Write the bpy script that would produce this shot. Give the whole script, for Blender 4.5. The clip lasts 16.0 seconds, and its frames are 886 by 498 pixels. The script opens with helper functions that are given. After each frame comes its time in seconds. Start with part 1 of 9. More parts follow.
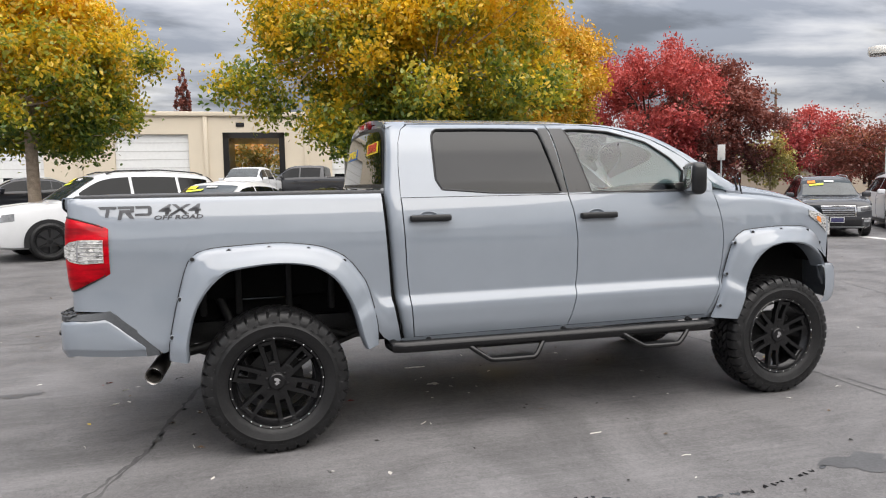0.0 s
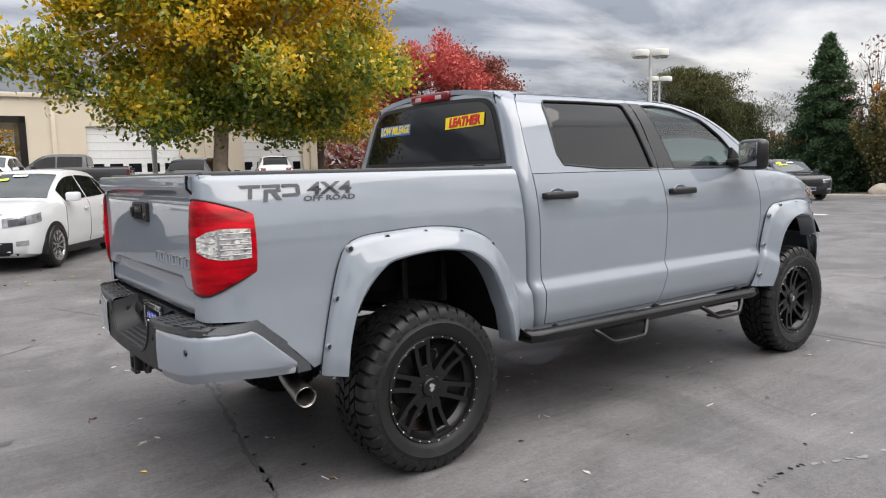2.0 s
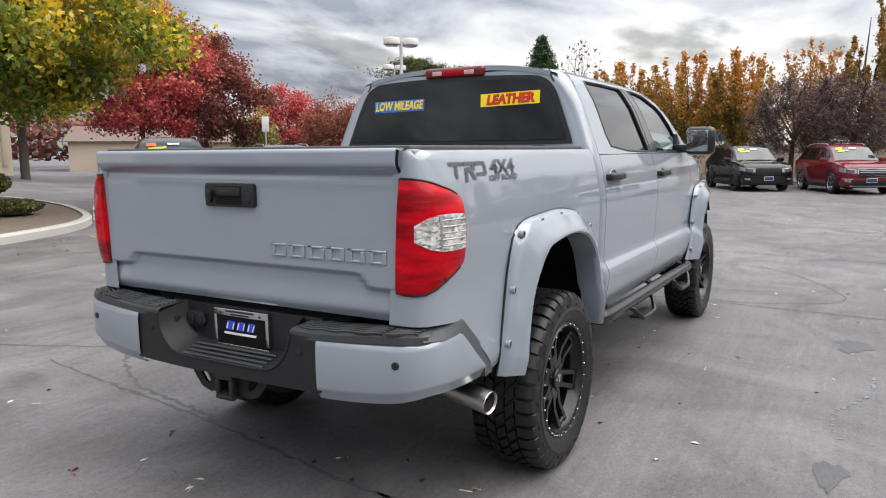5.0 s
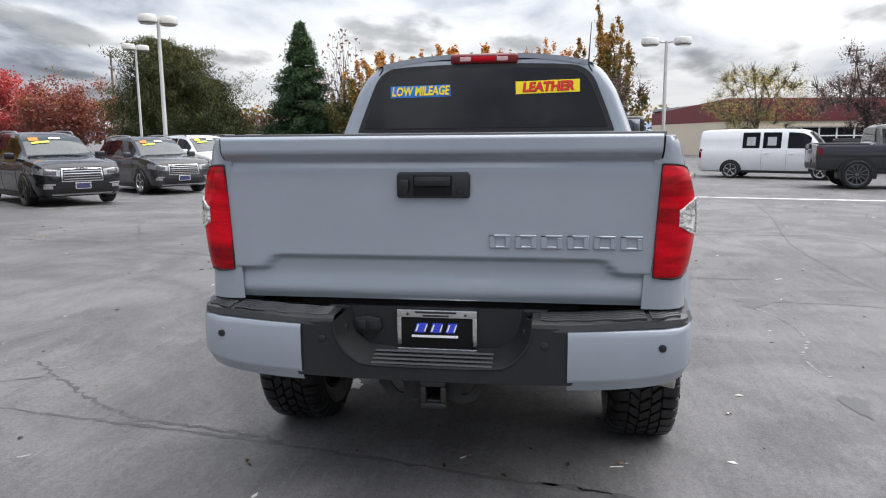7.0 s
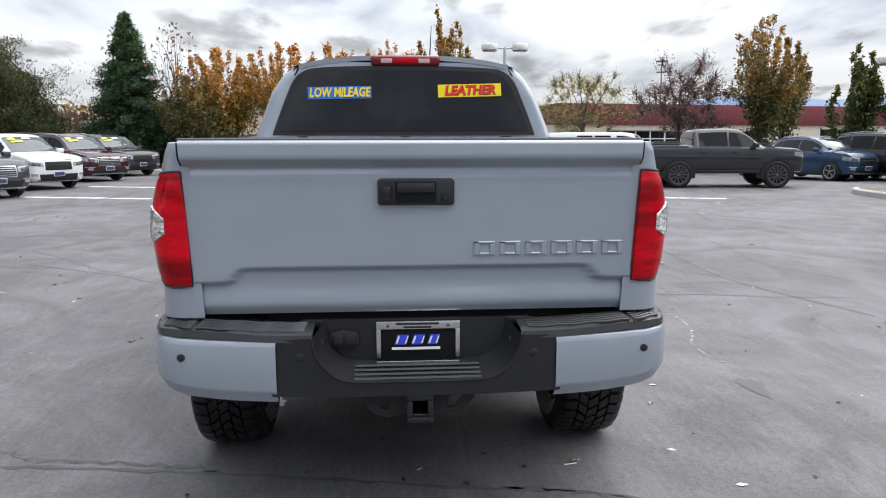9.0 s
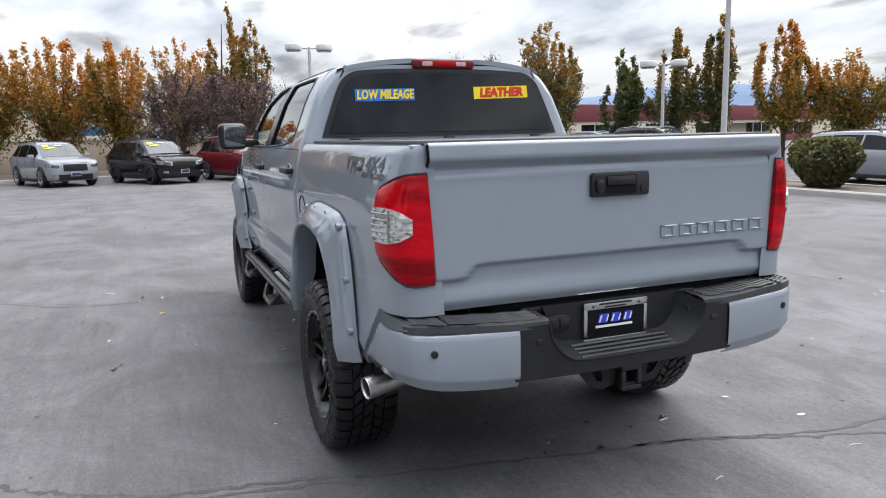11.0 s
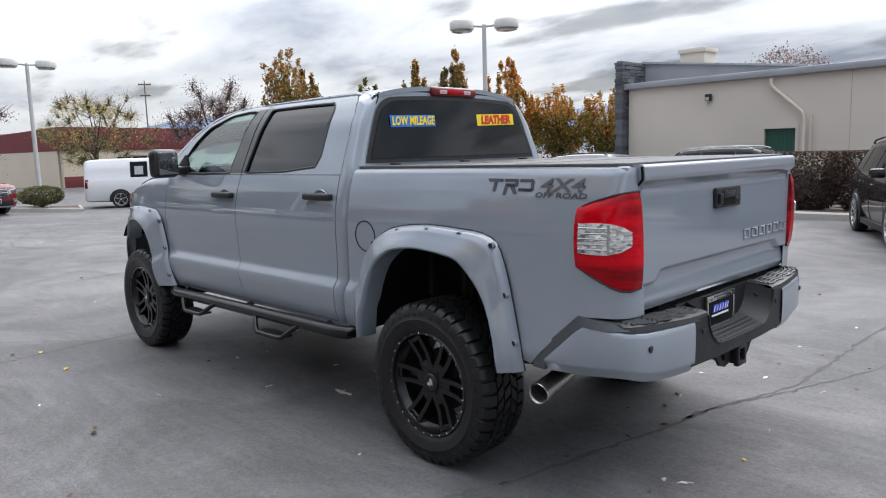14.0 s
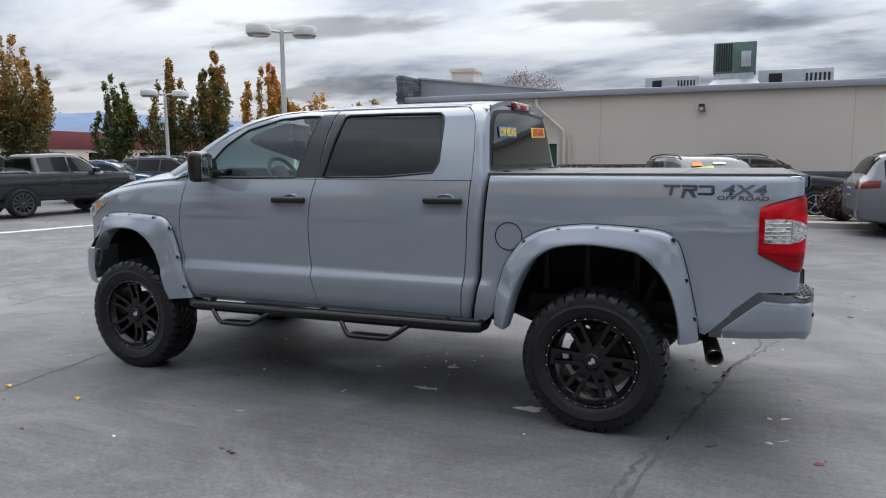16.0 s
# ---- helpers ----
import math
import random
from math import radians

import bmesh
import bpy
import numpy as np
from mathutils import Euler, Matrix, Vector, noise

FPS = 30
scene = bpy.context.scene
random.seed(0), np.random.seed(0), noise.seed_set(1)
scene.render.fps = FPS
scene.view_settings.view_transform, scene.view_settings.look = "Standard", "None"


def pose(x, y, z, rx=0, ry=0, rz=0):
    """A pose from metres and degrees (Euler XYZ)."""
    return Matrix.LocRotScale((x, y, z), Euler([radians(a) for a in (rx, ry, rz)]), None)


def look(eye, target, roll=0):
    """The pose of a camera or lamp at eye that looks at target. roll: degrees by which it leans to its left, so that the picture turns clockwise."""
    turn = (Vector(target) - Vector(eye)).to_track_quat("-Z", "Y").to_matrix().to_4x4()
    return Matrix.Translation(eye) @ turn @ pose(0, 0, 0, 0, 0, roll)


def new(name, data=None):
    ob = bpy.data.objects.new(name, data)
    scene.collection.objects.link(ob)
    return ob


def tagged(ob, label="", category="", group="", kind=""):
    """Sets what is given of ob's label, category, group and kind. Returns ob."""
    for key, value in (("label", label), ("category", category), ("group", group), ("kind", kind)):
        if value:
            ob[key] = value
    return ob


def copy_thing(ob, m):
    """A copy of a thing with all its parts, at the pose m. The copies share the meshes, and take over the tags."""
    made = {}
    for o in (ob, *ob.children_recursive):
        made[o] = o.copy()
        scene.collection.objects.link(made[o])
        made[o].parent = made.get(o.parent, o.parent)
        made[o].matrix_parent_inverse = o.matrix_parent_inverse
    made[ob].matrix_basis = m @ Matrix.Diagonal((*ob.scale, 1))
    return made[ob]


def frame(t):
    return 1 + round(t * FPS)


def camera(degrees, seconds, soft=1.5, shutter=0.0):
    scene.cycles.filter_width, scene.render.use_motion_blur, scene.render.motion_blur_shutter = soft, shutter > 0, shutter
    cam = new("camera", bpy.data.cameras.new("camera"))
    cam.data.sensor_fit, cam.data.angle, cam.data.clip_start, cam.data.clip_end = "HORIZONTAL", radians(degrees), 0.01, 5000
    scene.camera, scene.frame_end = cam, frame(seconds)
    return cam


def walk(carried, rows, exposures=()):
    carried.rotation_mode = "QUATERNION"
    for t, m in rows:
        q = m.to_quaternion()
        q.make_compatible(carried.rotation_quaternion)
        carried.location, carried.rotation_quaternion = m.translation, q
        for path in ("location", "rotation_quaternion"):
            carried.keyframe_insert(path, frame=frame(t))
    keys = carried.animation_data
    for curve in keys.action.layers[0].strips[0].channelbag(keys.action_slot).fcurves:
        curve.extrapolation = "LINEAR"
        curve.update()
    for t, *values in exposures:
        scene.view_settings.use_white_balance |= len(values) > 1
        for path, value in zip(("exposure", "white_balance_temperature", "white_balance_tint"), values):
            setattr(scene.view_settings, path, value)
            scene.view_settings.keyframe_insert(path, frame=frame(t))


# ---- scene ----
cam = camera(63.4, 16.0, 1.1)
PATH = [
    (0, (-0.24, -5.422, 1.615), (0.328, -3.513, 1.437), -1.0),
    (0.5, (-0.773, -5.148, 1.58), (-0.041, -3.294, 1.406), -1.2),
    (1, (-1.262, -4.818, 1.574), (-0.37, -3.037, 1.391), -1.4),
    (1.5, (-1.687, -4.413, 1.571), (-0.644, -2.718, 1.372), -1.4),
    (2, (-2.118, -4.007, 1.565), (-0.934, -2.41, 1.349), -1.4),
    (2.5, (-2.44, -3.544, 1.552), (-1.13, -2.05, 1.322), -1.2),
    (3, (-2.771, -3.133, 1.549), (-1.364, -1.734, 1.302), -1.0),
    (3.5, (-2.973, -2.812, 1.538), (-1.489, -1.497, 1.276), -0.8),
    (4, (-3.072, -2.639, 1.557), (-1.516, -1.412, 1.292), -0.8),
    (4.2, (-3.089, -2.612, 1.562), (-1.505, -1.42, 1.296), -0.7),
    (6.3, (-3.78, -1.102, 1.568), (-1.886, -0.532, 1.275), -0.6),
    (6.5, (-3.83, -0.898, 1.574), (-1.917, -0.396, 1.275), -0.6),
    (7, (-3.832, -0.465, 1.571), (-1.88, -0.155, 1.263), -0.5),
    (7.5, (-3.79, -0.128, 1.583), (-1.82, 0.029, 1.273), -0.4),
    (8, (-3.778, 0.032, 1.596), (-1.805, 0.085, 1.275), -0.3),
    (8.5, (-3.777, 0.034, 1.592), (-1.803, -0.014, 1.278), -0.0),
    (8.7, (-3.776, 0.034, 1.589), (-1.802, -0.048, 1.278), -0.0),
    (10.8, (-3.636, 1.61, 1.6), (-1.778, 0.939, 1.286), -1.2),
    (11, (-3.601, 1.775, 1.607), (-1.767, 1.041, 1.292), -1.3),
    (11.5, (-3.449, 2.065, 1.595), (-1.671, 1.206, 1.279), -1.5),
    (12, (-3.387, 2.19, 1.617), (-1.662, 1.228, 1.304), -1.6),
    (12.5, (-3.368, 2.284, 1.62), (-1.695, 1.231, 1.313), -1.8),
    (13, (-3.255, 2.642, 1.615), (-1.638, 1.504, 1.311), -1.9),
    (13.5, (-3.053, 3.108, 1.638), (-1.527, 1.849, 1.344), -1.9),
    (14, (-2.701, 3.548, 1.654), (-1.287, 2.16, 1.387), -1.7),
    (14.5, (-2.315, 4.055, 1.686), (-1.033, 2.542, 1.424), -1.4),
    (15, (-1.866, 4.485, 1.685), (-0.742, 2.852, 1.423), -1.1),
    (15.5, (-1.392, 4.953, 1.703), (-0.439, 3.214, 1.451), -0.7),
    (16, (-0.834, 5.305, 1.7), (-0.059, 3.479, 1.441), -0.4),
]
walk(cam, [(t, look(eye, target, roll)) for t, eye, target, roll in PATH], [(0.0, 0.51, 6950, 11), (2.0, 0.49, 6900, 11), (4.0, 0.61, 6900, 11), (8.0, 0.60, 6500, 10), (12.5, 0.67, 6450, 10), (14.5, 0.48, 6400, 10), (16.0, 0.34, 6350, 10)])

# ---- world, sun ----
world = bpy.data.worlds.new("sky")
scene.world = world
world.use_nodes = True
wn, wl = world.node_tree.nodes, world.node_tree.links
wn.clear()


def wnode(kind, **kw):
    n = wn.new(kind)
    for k, v in kw.items():
        n.inputs[k].default_value = v
    return n


def wmath(op, a, b=None, clamp=False):
    n = wn.new("ShaderNodeMath")
    n.operation, n.use_clamp = op, clamp
    for i, v in enumerate((a, b)):
        if v is None:
            continue
        if isinstance(v, (int, float)):
            n.inputs[i].default_value = v
        else:
            wl.new(v, n.inputs[i])
    return n.outputs[0]


sky = wn.new("ShaderNodeTexSky")
sky.sky_type, sky.sun_disc = "NISHITA", False
sky.sun_elevation, sky.sun_rotation = radians(64), radians(215)
sky.air_density, sky.dust_density = 1.2, 2.0
wtc = wn.new("ShaderNodeTexCoord")
wsep = wn.new("ShaderNodeSeparateXYZ")
wl.new(wtc.outputs["Generated"], wsep.inputs[0])
wz = wmath("ADD", wmath("MAXIMUM", wsep.outputs[2], 0.0), 0.16)
wcomb = wn.new("ShaderNodeCombineXYZ")
wl.new(wmath("DIVIDE", wsep.outputs[0], wz), wcomb.inputs[0])
wl.new(wmath("DIVIDE", wsep.outputs[1], wz), wcomb.inputs[1])
wmap = wn.new("ShaderNodeMapping")
wmap.inputs["Rotation"].default_value = (0, 0, radians(35))
wmap.inputs["Scale"].default_value = (0.72, 1.05, 1.0)
wmap.inputs["Location"].default_value = (3.1, 1.7, 0.0)
wl.new(wcomb.outputs[0], wmap.inputs["Vector"])
wno = wnode("ShaderNodeTexNoise", Scale=1.25, Detail=8.0, Roughness=0.55, Distortion=0.3)
wl.new(wmap.outputs[0], wno.inputs["Vector"])
wno2 = wnode("ShaderNodeTexNoise", Scale=0.38, Detail=3.0, Roughness=0.5)
wl.new(wmap.outputs[0], wno2.inputs["Vector"])
# brighter towards the hidden sun, over the far end of the lot
wdot = wmath("ADD", wmath("MULTIPLY", wsep.outputs[0], 0.62), wmath("MULTIPLY", wsep.outputs[1], -0.33))
wglow = wmath("MAXIMUM", wmath("MULTIPLY", wmath("SUBTRACT", wdot, 0.57), 0.33), -0.175)
wmix = wmath("ADD", wmath("ADD", wmath("MULTIPLY", wno.outputs[0], 0.96), wmath("MULTIPLY", wno2.outputs[0], 0.45)), wglow)
wramp = wn.new("ShaderNodeValToRGB")
el = wramp.color_ramp.elements
el[0].position, el[0].color = 0.47, (0.25, 0.28, 0.345, 1)
el[1].position, el[1].color = 0.78, (0.83, 0.845, 0.87, 1)
e = el.new(0.56)
e.color = (0.46, 0.49, 0.56, 1)
e = el.new(0.65)
e.color = (0.66, 0.685, 0.73, 1)
wl.new(wmix, wramp.inputs[0])
# separate darker clouds below the bright sheet
wmap2 = wn.new("ShaderNodeMapping")
wmap2.inputs["Rotation"].default_value = (0, 0, radians(60))
wmap2.inputs["Scale"].default_value = (0.7, 1.25, 1.0)
wmap2.inputs["Location"].default_value = (0.4, 5.2, 0.0)
wl.new(wcomb.outputs[0], wmap2.inputs["Vector"])
wno3 = wnode("ShaderNodeTexNoise", Scale=1.5, Detail=6.0, Roughness=0.5)
wl.new(wmap2.outputs[0], wno3.inputs["Vector"])
wdk = wn.new("ShaderNodeMapRange")
wdk.interpolation_type = "SMOOTHSTEP"
for k_, v_ in (("From Min", 0.53), ("From Max", 0.64), ("To Min", 1.0), ("To Max", 0.52)):
    wdk.inputs[k_].default_value = v_
wl.new(wno3.outputs[0], wdk.inputs["Value"])
wcl = wn.new("ShaderNodeVectorMath")
wcl.operation = "SCALE"
wl.new(wramp.outputs[0], wcl.inputs[0])
wl.new(wdk.outputs[0], wcl.inputs["Scale"])
wskys = wn.new("ShaderNodeVectorMath")
wskys.operation = "SCALE"
wskys.inputs["Scale"].default_value = 0.1
wl.new(sky.outputs[0], wskys.inputs[0])
wblend = wn.new("ShaderNodeMix")
wblend.data_type = "RGBA"
wblend.inputs["Factor"].default_value = 0.9
wl.new(wskys.outputs[0], wblend.inputs["A"])
wl.new(wcl.outputs[0], wblend.inputs["B"])
# an overcast sky grows brighter towards the zenith
wzen = wmath("ADD", wmath("MULTIPLY", wmath("MAXIMUM", wsep.outputs[2], 0.0), 2.2), 0.60)
wlift = wn.new("ShaderNodeVectorMath")
wlift.operation = "SCALE"
wl.new(wblend.outputs["Result"], wlift.inputs[0])
wl.new(wzen, wlift.inputs["Scale"])
wbg = wnode("ShaderNodeBackground", Strength=1.0)
wl.new(wlift.outputs[0], wbg.inputs["Color"])
wout = wn.new("ShaderNodeOutputWorld")
wl.new(wbg.outputs[0], wout.inputs["Surface"])

sun = new("sun", bpy.data.lights.new("sun", "SUN"))
sun.data.energy, sun.data.angle, sun.data.color = 2.5, radians(85), (1.0, 0.98, 0.955)
sun.matrix_world = look((4, -30, 64), (0, 0, 0))

# ---- materials ----
def mat(name, color, rough=0.5, metal=0.0, var=0.12, scale=6.0, fine=60.0, bump=0.0, bscale=120.0, coat=0.0, coat_rough=0.04, rvar=0.1, spec=0.5, island=0.0, obj_rand=0.0, trans=0.0, ior=1.45):
    """A surface with coarse and fine variation of colour and roughness, and a fine relief."""
    m = bpy.data.materials.new(name)
    m.use_nodes = True
    n, l = m.node_tree.nodes, m.node_tree.links
    b = n["Principled BSDF"]
    tc = n.new("ShaderNodeTexCoord")
    big, small = n.new("ShaderNodeTexNoise"), n.new("ShaderNodeTexNoise")
    for t, s, d in ((big, scale, 4), (small, fine, 3)):
        l.new(tc.outputs["Object"], t.inputs["Vector"])
        t.inputs["Scale"].default_value, t.inputs["Detail"].default_value = s, d
    add = n.new("ShaderNodeMath")
    add.operation = "ADD"
    l.new(big.outputs[0], add.inputs[0]), l.new(small.outputs[0], add.inputs[1])
    rng = n.new("ShaderNodeMapRange")
    rng.inputs["From Min"].default_value, rng.inputs["From Max"].default_value = 0.7, 1.3
    rng.inputs["To Min"].default_value, rng.inputs["To Max"].default_value = 1 - var, 1 + var
    l.new(add.outputs[0], rng.inputs["Value"])
    fac = rng.outputs[0]
    for amount, kind, out in ((island, "ShaderNodeNewGeometry", "Random Per Island"), (obj_rand, "ShaderNodeObjectInfo", "Random")):
        if amount:
            g, r2, mu = n.new(kind), n.new("ShaderNodeMapRange"), n.new("ShaderNodeMath")
            r2.inputs["To Min"].default_value, r2.inputs["To Max"].default_value = 1 - amount, 1 + amount
            l.new(g.outputs[out], r2.inputs["Value"])
            mu.operation = "MULTIPLY"
            l.new(fac, mu.inputs[0]), l.new(r2.outputs[0], mu.inputs[1])
            fac = mu.outputs[0]
    vm = n.new("ShaderNodeVectorMath")
    vm.operation = "SCALE"
    vm.inputs[0].default_value = color
    l.new(fac, vm.inputs["Scale"])
    l.new(vm.outputs[0], b.inputs["Base Color"])
    rr = n.new("ShaderNodeMapRange")
    rr.inputs["From Min"].default_value, rr.inputs["From Max"].default_value = 0.3, 0.7
    rr.inputs["To Min"].default_value, rr.inputs["To Max"].default_value = max(0.0, rough * (1 - rvar)), min(1.0, rough * (1 + rvar))
    l.new(big.outputs[0], rr.inputs["Value"])
    l.new(rr.outputs[0], b.inputs["Roughness"])
    b.inputs["Metallic"].default_value = metal
    b.inputs["Specular IOR Level"].default_value = spec
    b.inputs["IOR"].default_value = ior
    b.inputs["Coat Weight"].default_value, b.inputs["Coat Roughness"].default_value = coat, coat_rough
    b.inputs["Transmission Weight"].default_value = trans
    if bump:
        t, bp = n.new("ShaderNodeTexNoise"), n.new("ShaderNodeBump")
        l.new(tc.outputs["Object"], t.inputs["Vector"])
        t.inputs["Scale"].default_value, t.inputs["Detail"].default_value = bscale, 4
        bp.inputs["Strength"].default_value, bp.inputs["Distance"].default_value = bump, 0.01
        l.new(t.outputs[0], bp.inputs["Height"])
        l.new(bp.outputs[0], b.inputs["Normal"])
    return m


def glass(name, tint, ior=1.6, rough=0.01):
    """A pane: mirror gloss by the angle over a tinted, see-through sheet."""
    m = bpy.data.materials.new(name)
    m.use_nodes = True
    n, l = m.node_tree.nodes, m.node_tree.links
    n.clear()
    tr, gl, mx, fr, out = (n.new("ShaderNode" + k) for k in ("BsdfTransparent", "BsdfGlossy", "MixShader", "Fresnel", "OutputMaterial"))
    tr.inputs["Color"].default_value = (*tint, 1)
    gl.inputs["Color"].default_value = (0.95, 0.97, 0.97, 1)
    gl.inputs["Roughness"].default_value = rough
    fr.inputs["IOR"].default_value = ior
    l.new(fr.outputs[0], mx.inputs[0])
    l.new(tr.outputs[0], mx.inputs[1]), l.new(gl.outputs[0], mx.inputs[2])
    l.new(mx.outputs[0], out.inputs["Surface"])
    return m


PAINT = mat("cement_grey_paint", (0.222, 0.251, 0.287), 0.5, var=0.03, coat=1.0, coat_rough=0.008, fine=300, spec=0.1)
PAINT.node_tree.nodes["Principled BSDF"].inputs["Coat IOR"].default_value = 1.85
# shade on the bed's turned-in lower edge, put into a dark grey
EDGESHADE = mat("bed_edge_shade_grey", (0.065, 0.07, 0.076), 0.45, spec=0.4, var=0.15)
PAD = mat("grey_grip_rubber", (0.030, 0.031, 0.033), 0.36, spec=0.7, var=0.2, bump=0.1, bscale=500)
TRIM = mat("black_textured_plastic", (0.010, 0.0102, 0.0112), 0.46, spec=0.5, var=0.25, bump=0.15, bscale=600)
GLOSSBLK = mat("gloss_black_trim", (0.008, 0.008, 0.009), 0.3, var=0.1, coat=0.3)
RUBBER = mat("tyre_rubber", (0.011, 0.011, 0.0115), 0.34, spec=0.40, var=0.35, scale=9, bump=0.25, bscale=300)
RIMBLK = mat("satin_black_alloy", (0.006, 0.006, 0.0065), 0.24, metal=0.0, var=0.2)
STEEL = mat("bright_steel", (0.55, 0.55, 0.55), 0.22, metal=1.0, var=0.1)
CHROME = mat("chrome", (0.75, 0.75, 0.76), 0.1, metal=1.0, var=0.05)
IRON = mat("dark_chassis_metal", (0.014, 0.014, 0.014), 0.5, metal=0.0, spec=0.3, var=0.4)
DULLIRON = mat("dull_rivet_steel", (0.12, 0.12, 0.12), 0.35, metal=0.8, var=0.2)
LINER = mat("black_wheel_liner", (0.006, 0.006, 0.006), 0.85, var=0.3, spec=0.2)
PRIVACY = mat("privacy_glass", (0.006, 0.0065, 0.007), 0.015, var=0.05, spec=0.52, rvar=0.0)
CLEAR = glass("side_glass", (0.62, 0.74, 0.69), 1.7)
REDLENS = mat("red_lens", (0.40, 0.0006, 0.007), 0.3, var=0.08, scale=12, fine=140, coat=0.35, spec=0.05)
REDDEEP = mat("deep_red_lens", (0.13, 0.002, 0.004), 0.3, var=0.35, scale=40, fine=160, coat=1.0, spec=0.1)


def facets(m, scale, lo, hi):
    """Moulded cells inside a lens: each cell's glint put in as its own tone."""
    n, l = m.node_tree.nodes, m.node_tree.links
    b = n["Principled BSDF"]
    tc, mp, vo, mr, mu = (n.new("ShaderNode" + k) for k in ("TexCoord", "Mapping", "TexVoronoi", "MapRange", "VectorMath"))
    l.new(tc.outputs["Object"], mp.inputs["Vector"])
    mp.inputs["Scale"].default_value = (1.0, 1.0, 2.2)
    l.new(mp.outputs[0], vo.inputs["Vector"])
    vo.inputs["Scale"].default_value = scale
    mr.inputs["To Min"].default_value, mr.inputs["To Max"].default_value = lo, hi
    l.new(vo.outputs["Color"], mr.inputs["Value"])
    mu.operation = "SCALE"
    src = b.inputs["Base Color"].links[0].from_socket
    l.new(src, mu.inputs[0])
    l.new(mr.outputs[0], mu.inputs["Scale"])
    l.new(mu.outputs[0], b.inputs["Base Color"])


WHITELENS = mat("clear_lens", (0.62, 0.62, 0.60), 0.12, var=0.12, scale=45, fine=150, coat=1.0, metal=0.3)
facets(WHITELENS, 52, 0.15, 1.5)
facets(REDLENS, 60, 0.9, 1.1)


def bands(m, lo, hi):
    """Moulded horizontal bands inside a lens: the reflectors' brightness put into the colour."""
    n, l = m.node_tree.nodes, m.node_tree.links
    b = n["Principled BSDF"]
    tc, mp, no, mr, mu = (n.new("ShaderNode" + k) for k in ("TexCoord", "Mapping", "TexNoise", "MapRange", "VectorMath"))
    l.new(tc.outputs["Object"], mp.inputs["Vector"])
    mp.inputs["Scale"].default_value = (2.0, 2.0, 14.0)
    l.new(mp.outputs[0], no.inputs["Vector"])
    no.inputs["Scale"].default_value, no.inputs["Detail"].default_value = 1.6, 3
    for k, v in (("From Min", 0.36), ("From Max", 0.64), ("To Min", lo), ("To Max", hi)):
        mr.inputs[k].default_value = v
    l.new(no.outputs[0], mr.inputs["Value"])
    mu.operation = "SCALE"
    l.new(b.inputs["Base Color"].links[0].from_socket, mu.inputs[0])
    l.new(mr.outputs[0], mu.inputs["Scale"])
    l.new(mu.outputs[0], b.inputs["Base Color"])


bands(REDLENS, 0.5, 1.4)
GALV_ = mat("grey_lens_rib", (0.33, 0.33, 0.34), 0.3, metal=0.5, var=0.3)
BED = mat("black_vinyl_cover", (0.07, 0.071, 0.074), 0.5, var=0.15, bump=0.1, bscale=900)
DECAL = mat("charcoal_decal", (0.06, 0.062, 0.07), 0.35, var=0.05)
DECAL2 = mat("grey_decal", (0.085, 0.088, 0.098), 0.35, var=0.05)
INTERIOR = mat("dark_cabin_leather", (0.035, 0.034, 0.034), 0.55, var=0.2)
YELLOW = mat("sticker_yellow", (0.82, 0.62, 0.015), 0.4, var=0.04)
DKRED = mat("sticker_dark_red", (0.10, 0.008, 0.008), 0.4, var=0.05)
RED = mat("sticker_red", (0.62, 0.02, 0.015), 0.4, var=0.04)
BLUE = mat("sticker_blue", (0.015, 0.16, 0.55), 0.4, var=0.04)
LOGOBLUE = mat("plate_blue", (0.03, 0.06, 0.55), 0.4, var=0.04)
WHITE = mat("white_paint", (0.72, 0.72, 0.72), 0.4, var=0.05)
AMBER = mat("amber_lens", (0.75, 0.25, 0.06), 0.15, var=0.1, coat=1.0)
SOOT = mat("sooty_steel", (0.05, 0.045, 0.04), 0.6, var=0.4)
DULLTIP = mat("dull_steel_tip", (0.40, 0.38, 0.36), 0.36, metal=1.0, var=0.25)
MIRROR = mat("mirror_glass", (0.45, 0.46, 0.47), 0.04, metal=1.0, var=0.02)

# ---- mesh helpers ----
def mesh_ob(name, verts, faces, material, parent=None, label="", angle=35, smooth=True):
    me = bpy.data.meshes.new(name)
    me.from_pydata([tuple(v) for v in verts], [], faces)
    if smooth:
        me.polygons.foreach_set("use_smooth", [True] * len(me.polygons))
        me.set_sharp_from_angle(angle=radians(angle))
    me.materials.append(material)
    ob = new(name, me)
    if parent is not None:
        ob.parent = parent
    if label:
        ob["label"] = label
    return ob


def part(name, bm, material, parent=None, label="", angle=35):
    """Links a bmesh as one mesh object under a thing or a part."""
    bmesh.ops.recalc_face_normals(bm, faces=bm.faces)
    me = bpy.data.meshes.new(name)
    bm.to_mesh(me)
    bm.free()
    me.polygons.foreach_set("use_smooth", [True] * len(me.polygons))
    me.set_sharp_from_angle(angle=radians(angle))
    me.materials.append(material)
    ob = new(name, me)
    if parent is not None:
        ob.parent = parent
    if label:
        ob["label"] = label
    return ob


def thing(name, label, category, m=None, group="", kind=""):
    """An Empty at a thing's base, which parents its parts."""
    e = tagged(new(name), label, category, group, kind)
    e.empty_display_size = 0.1
    if m is not None:
        e.matrix_world = m
    return e


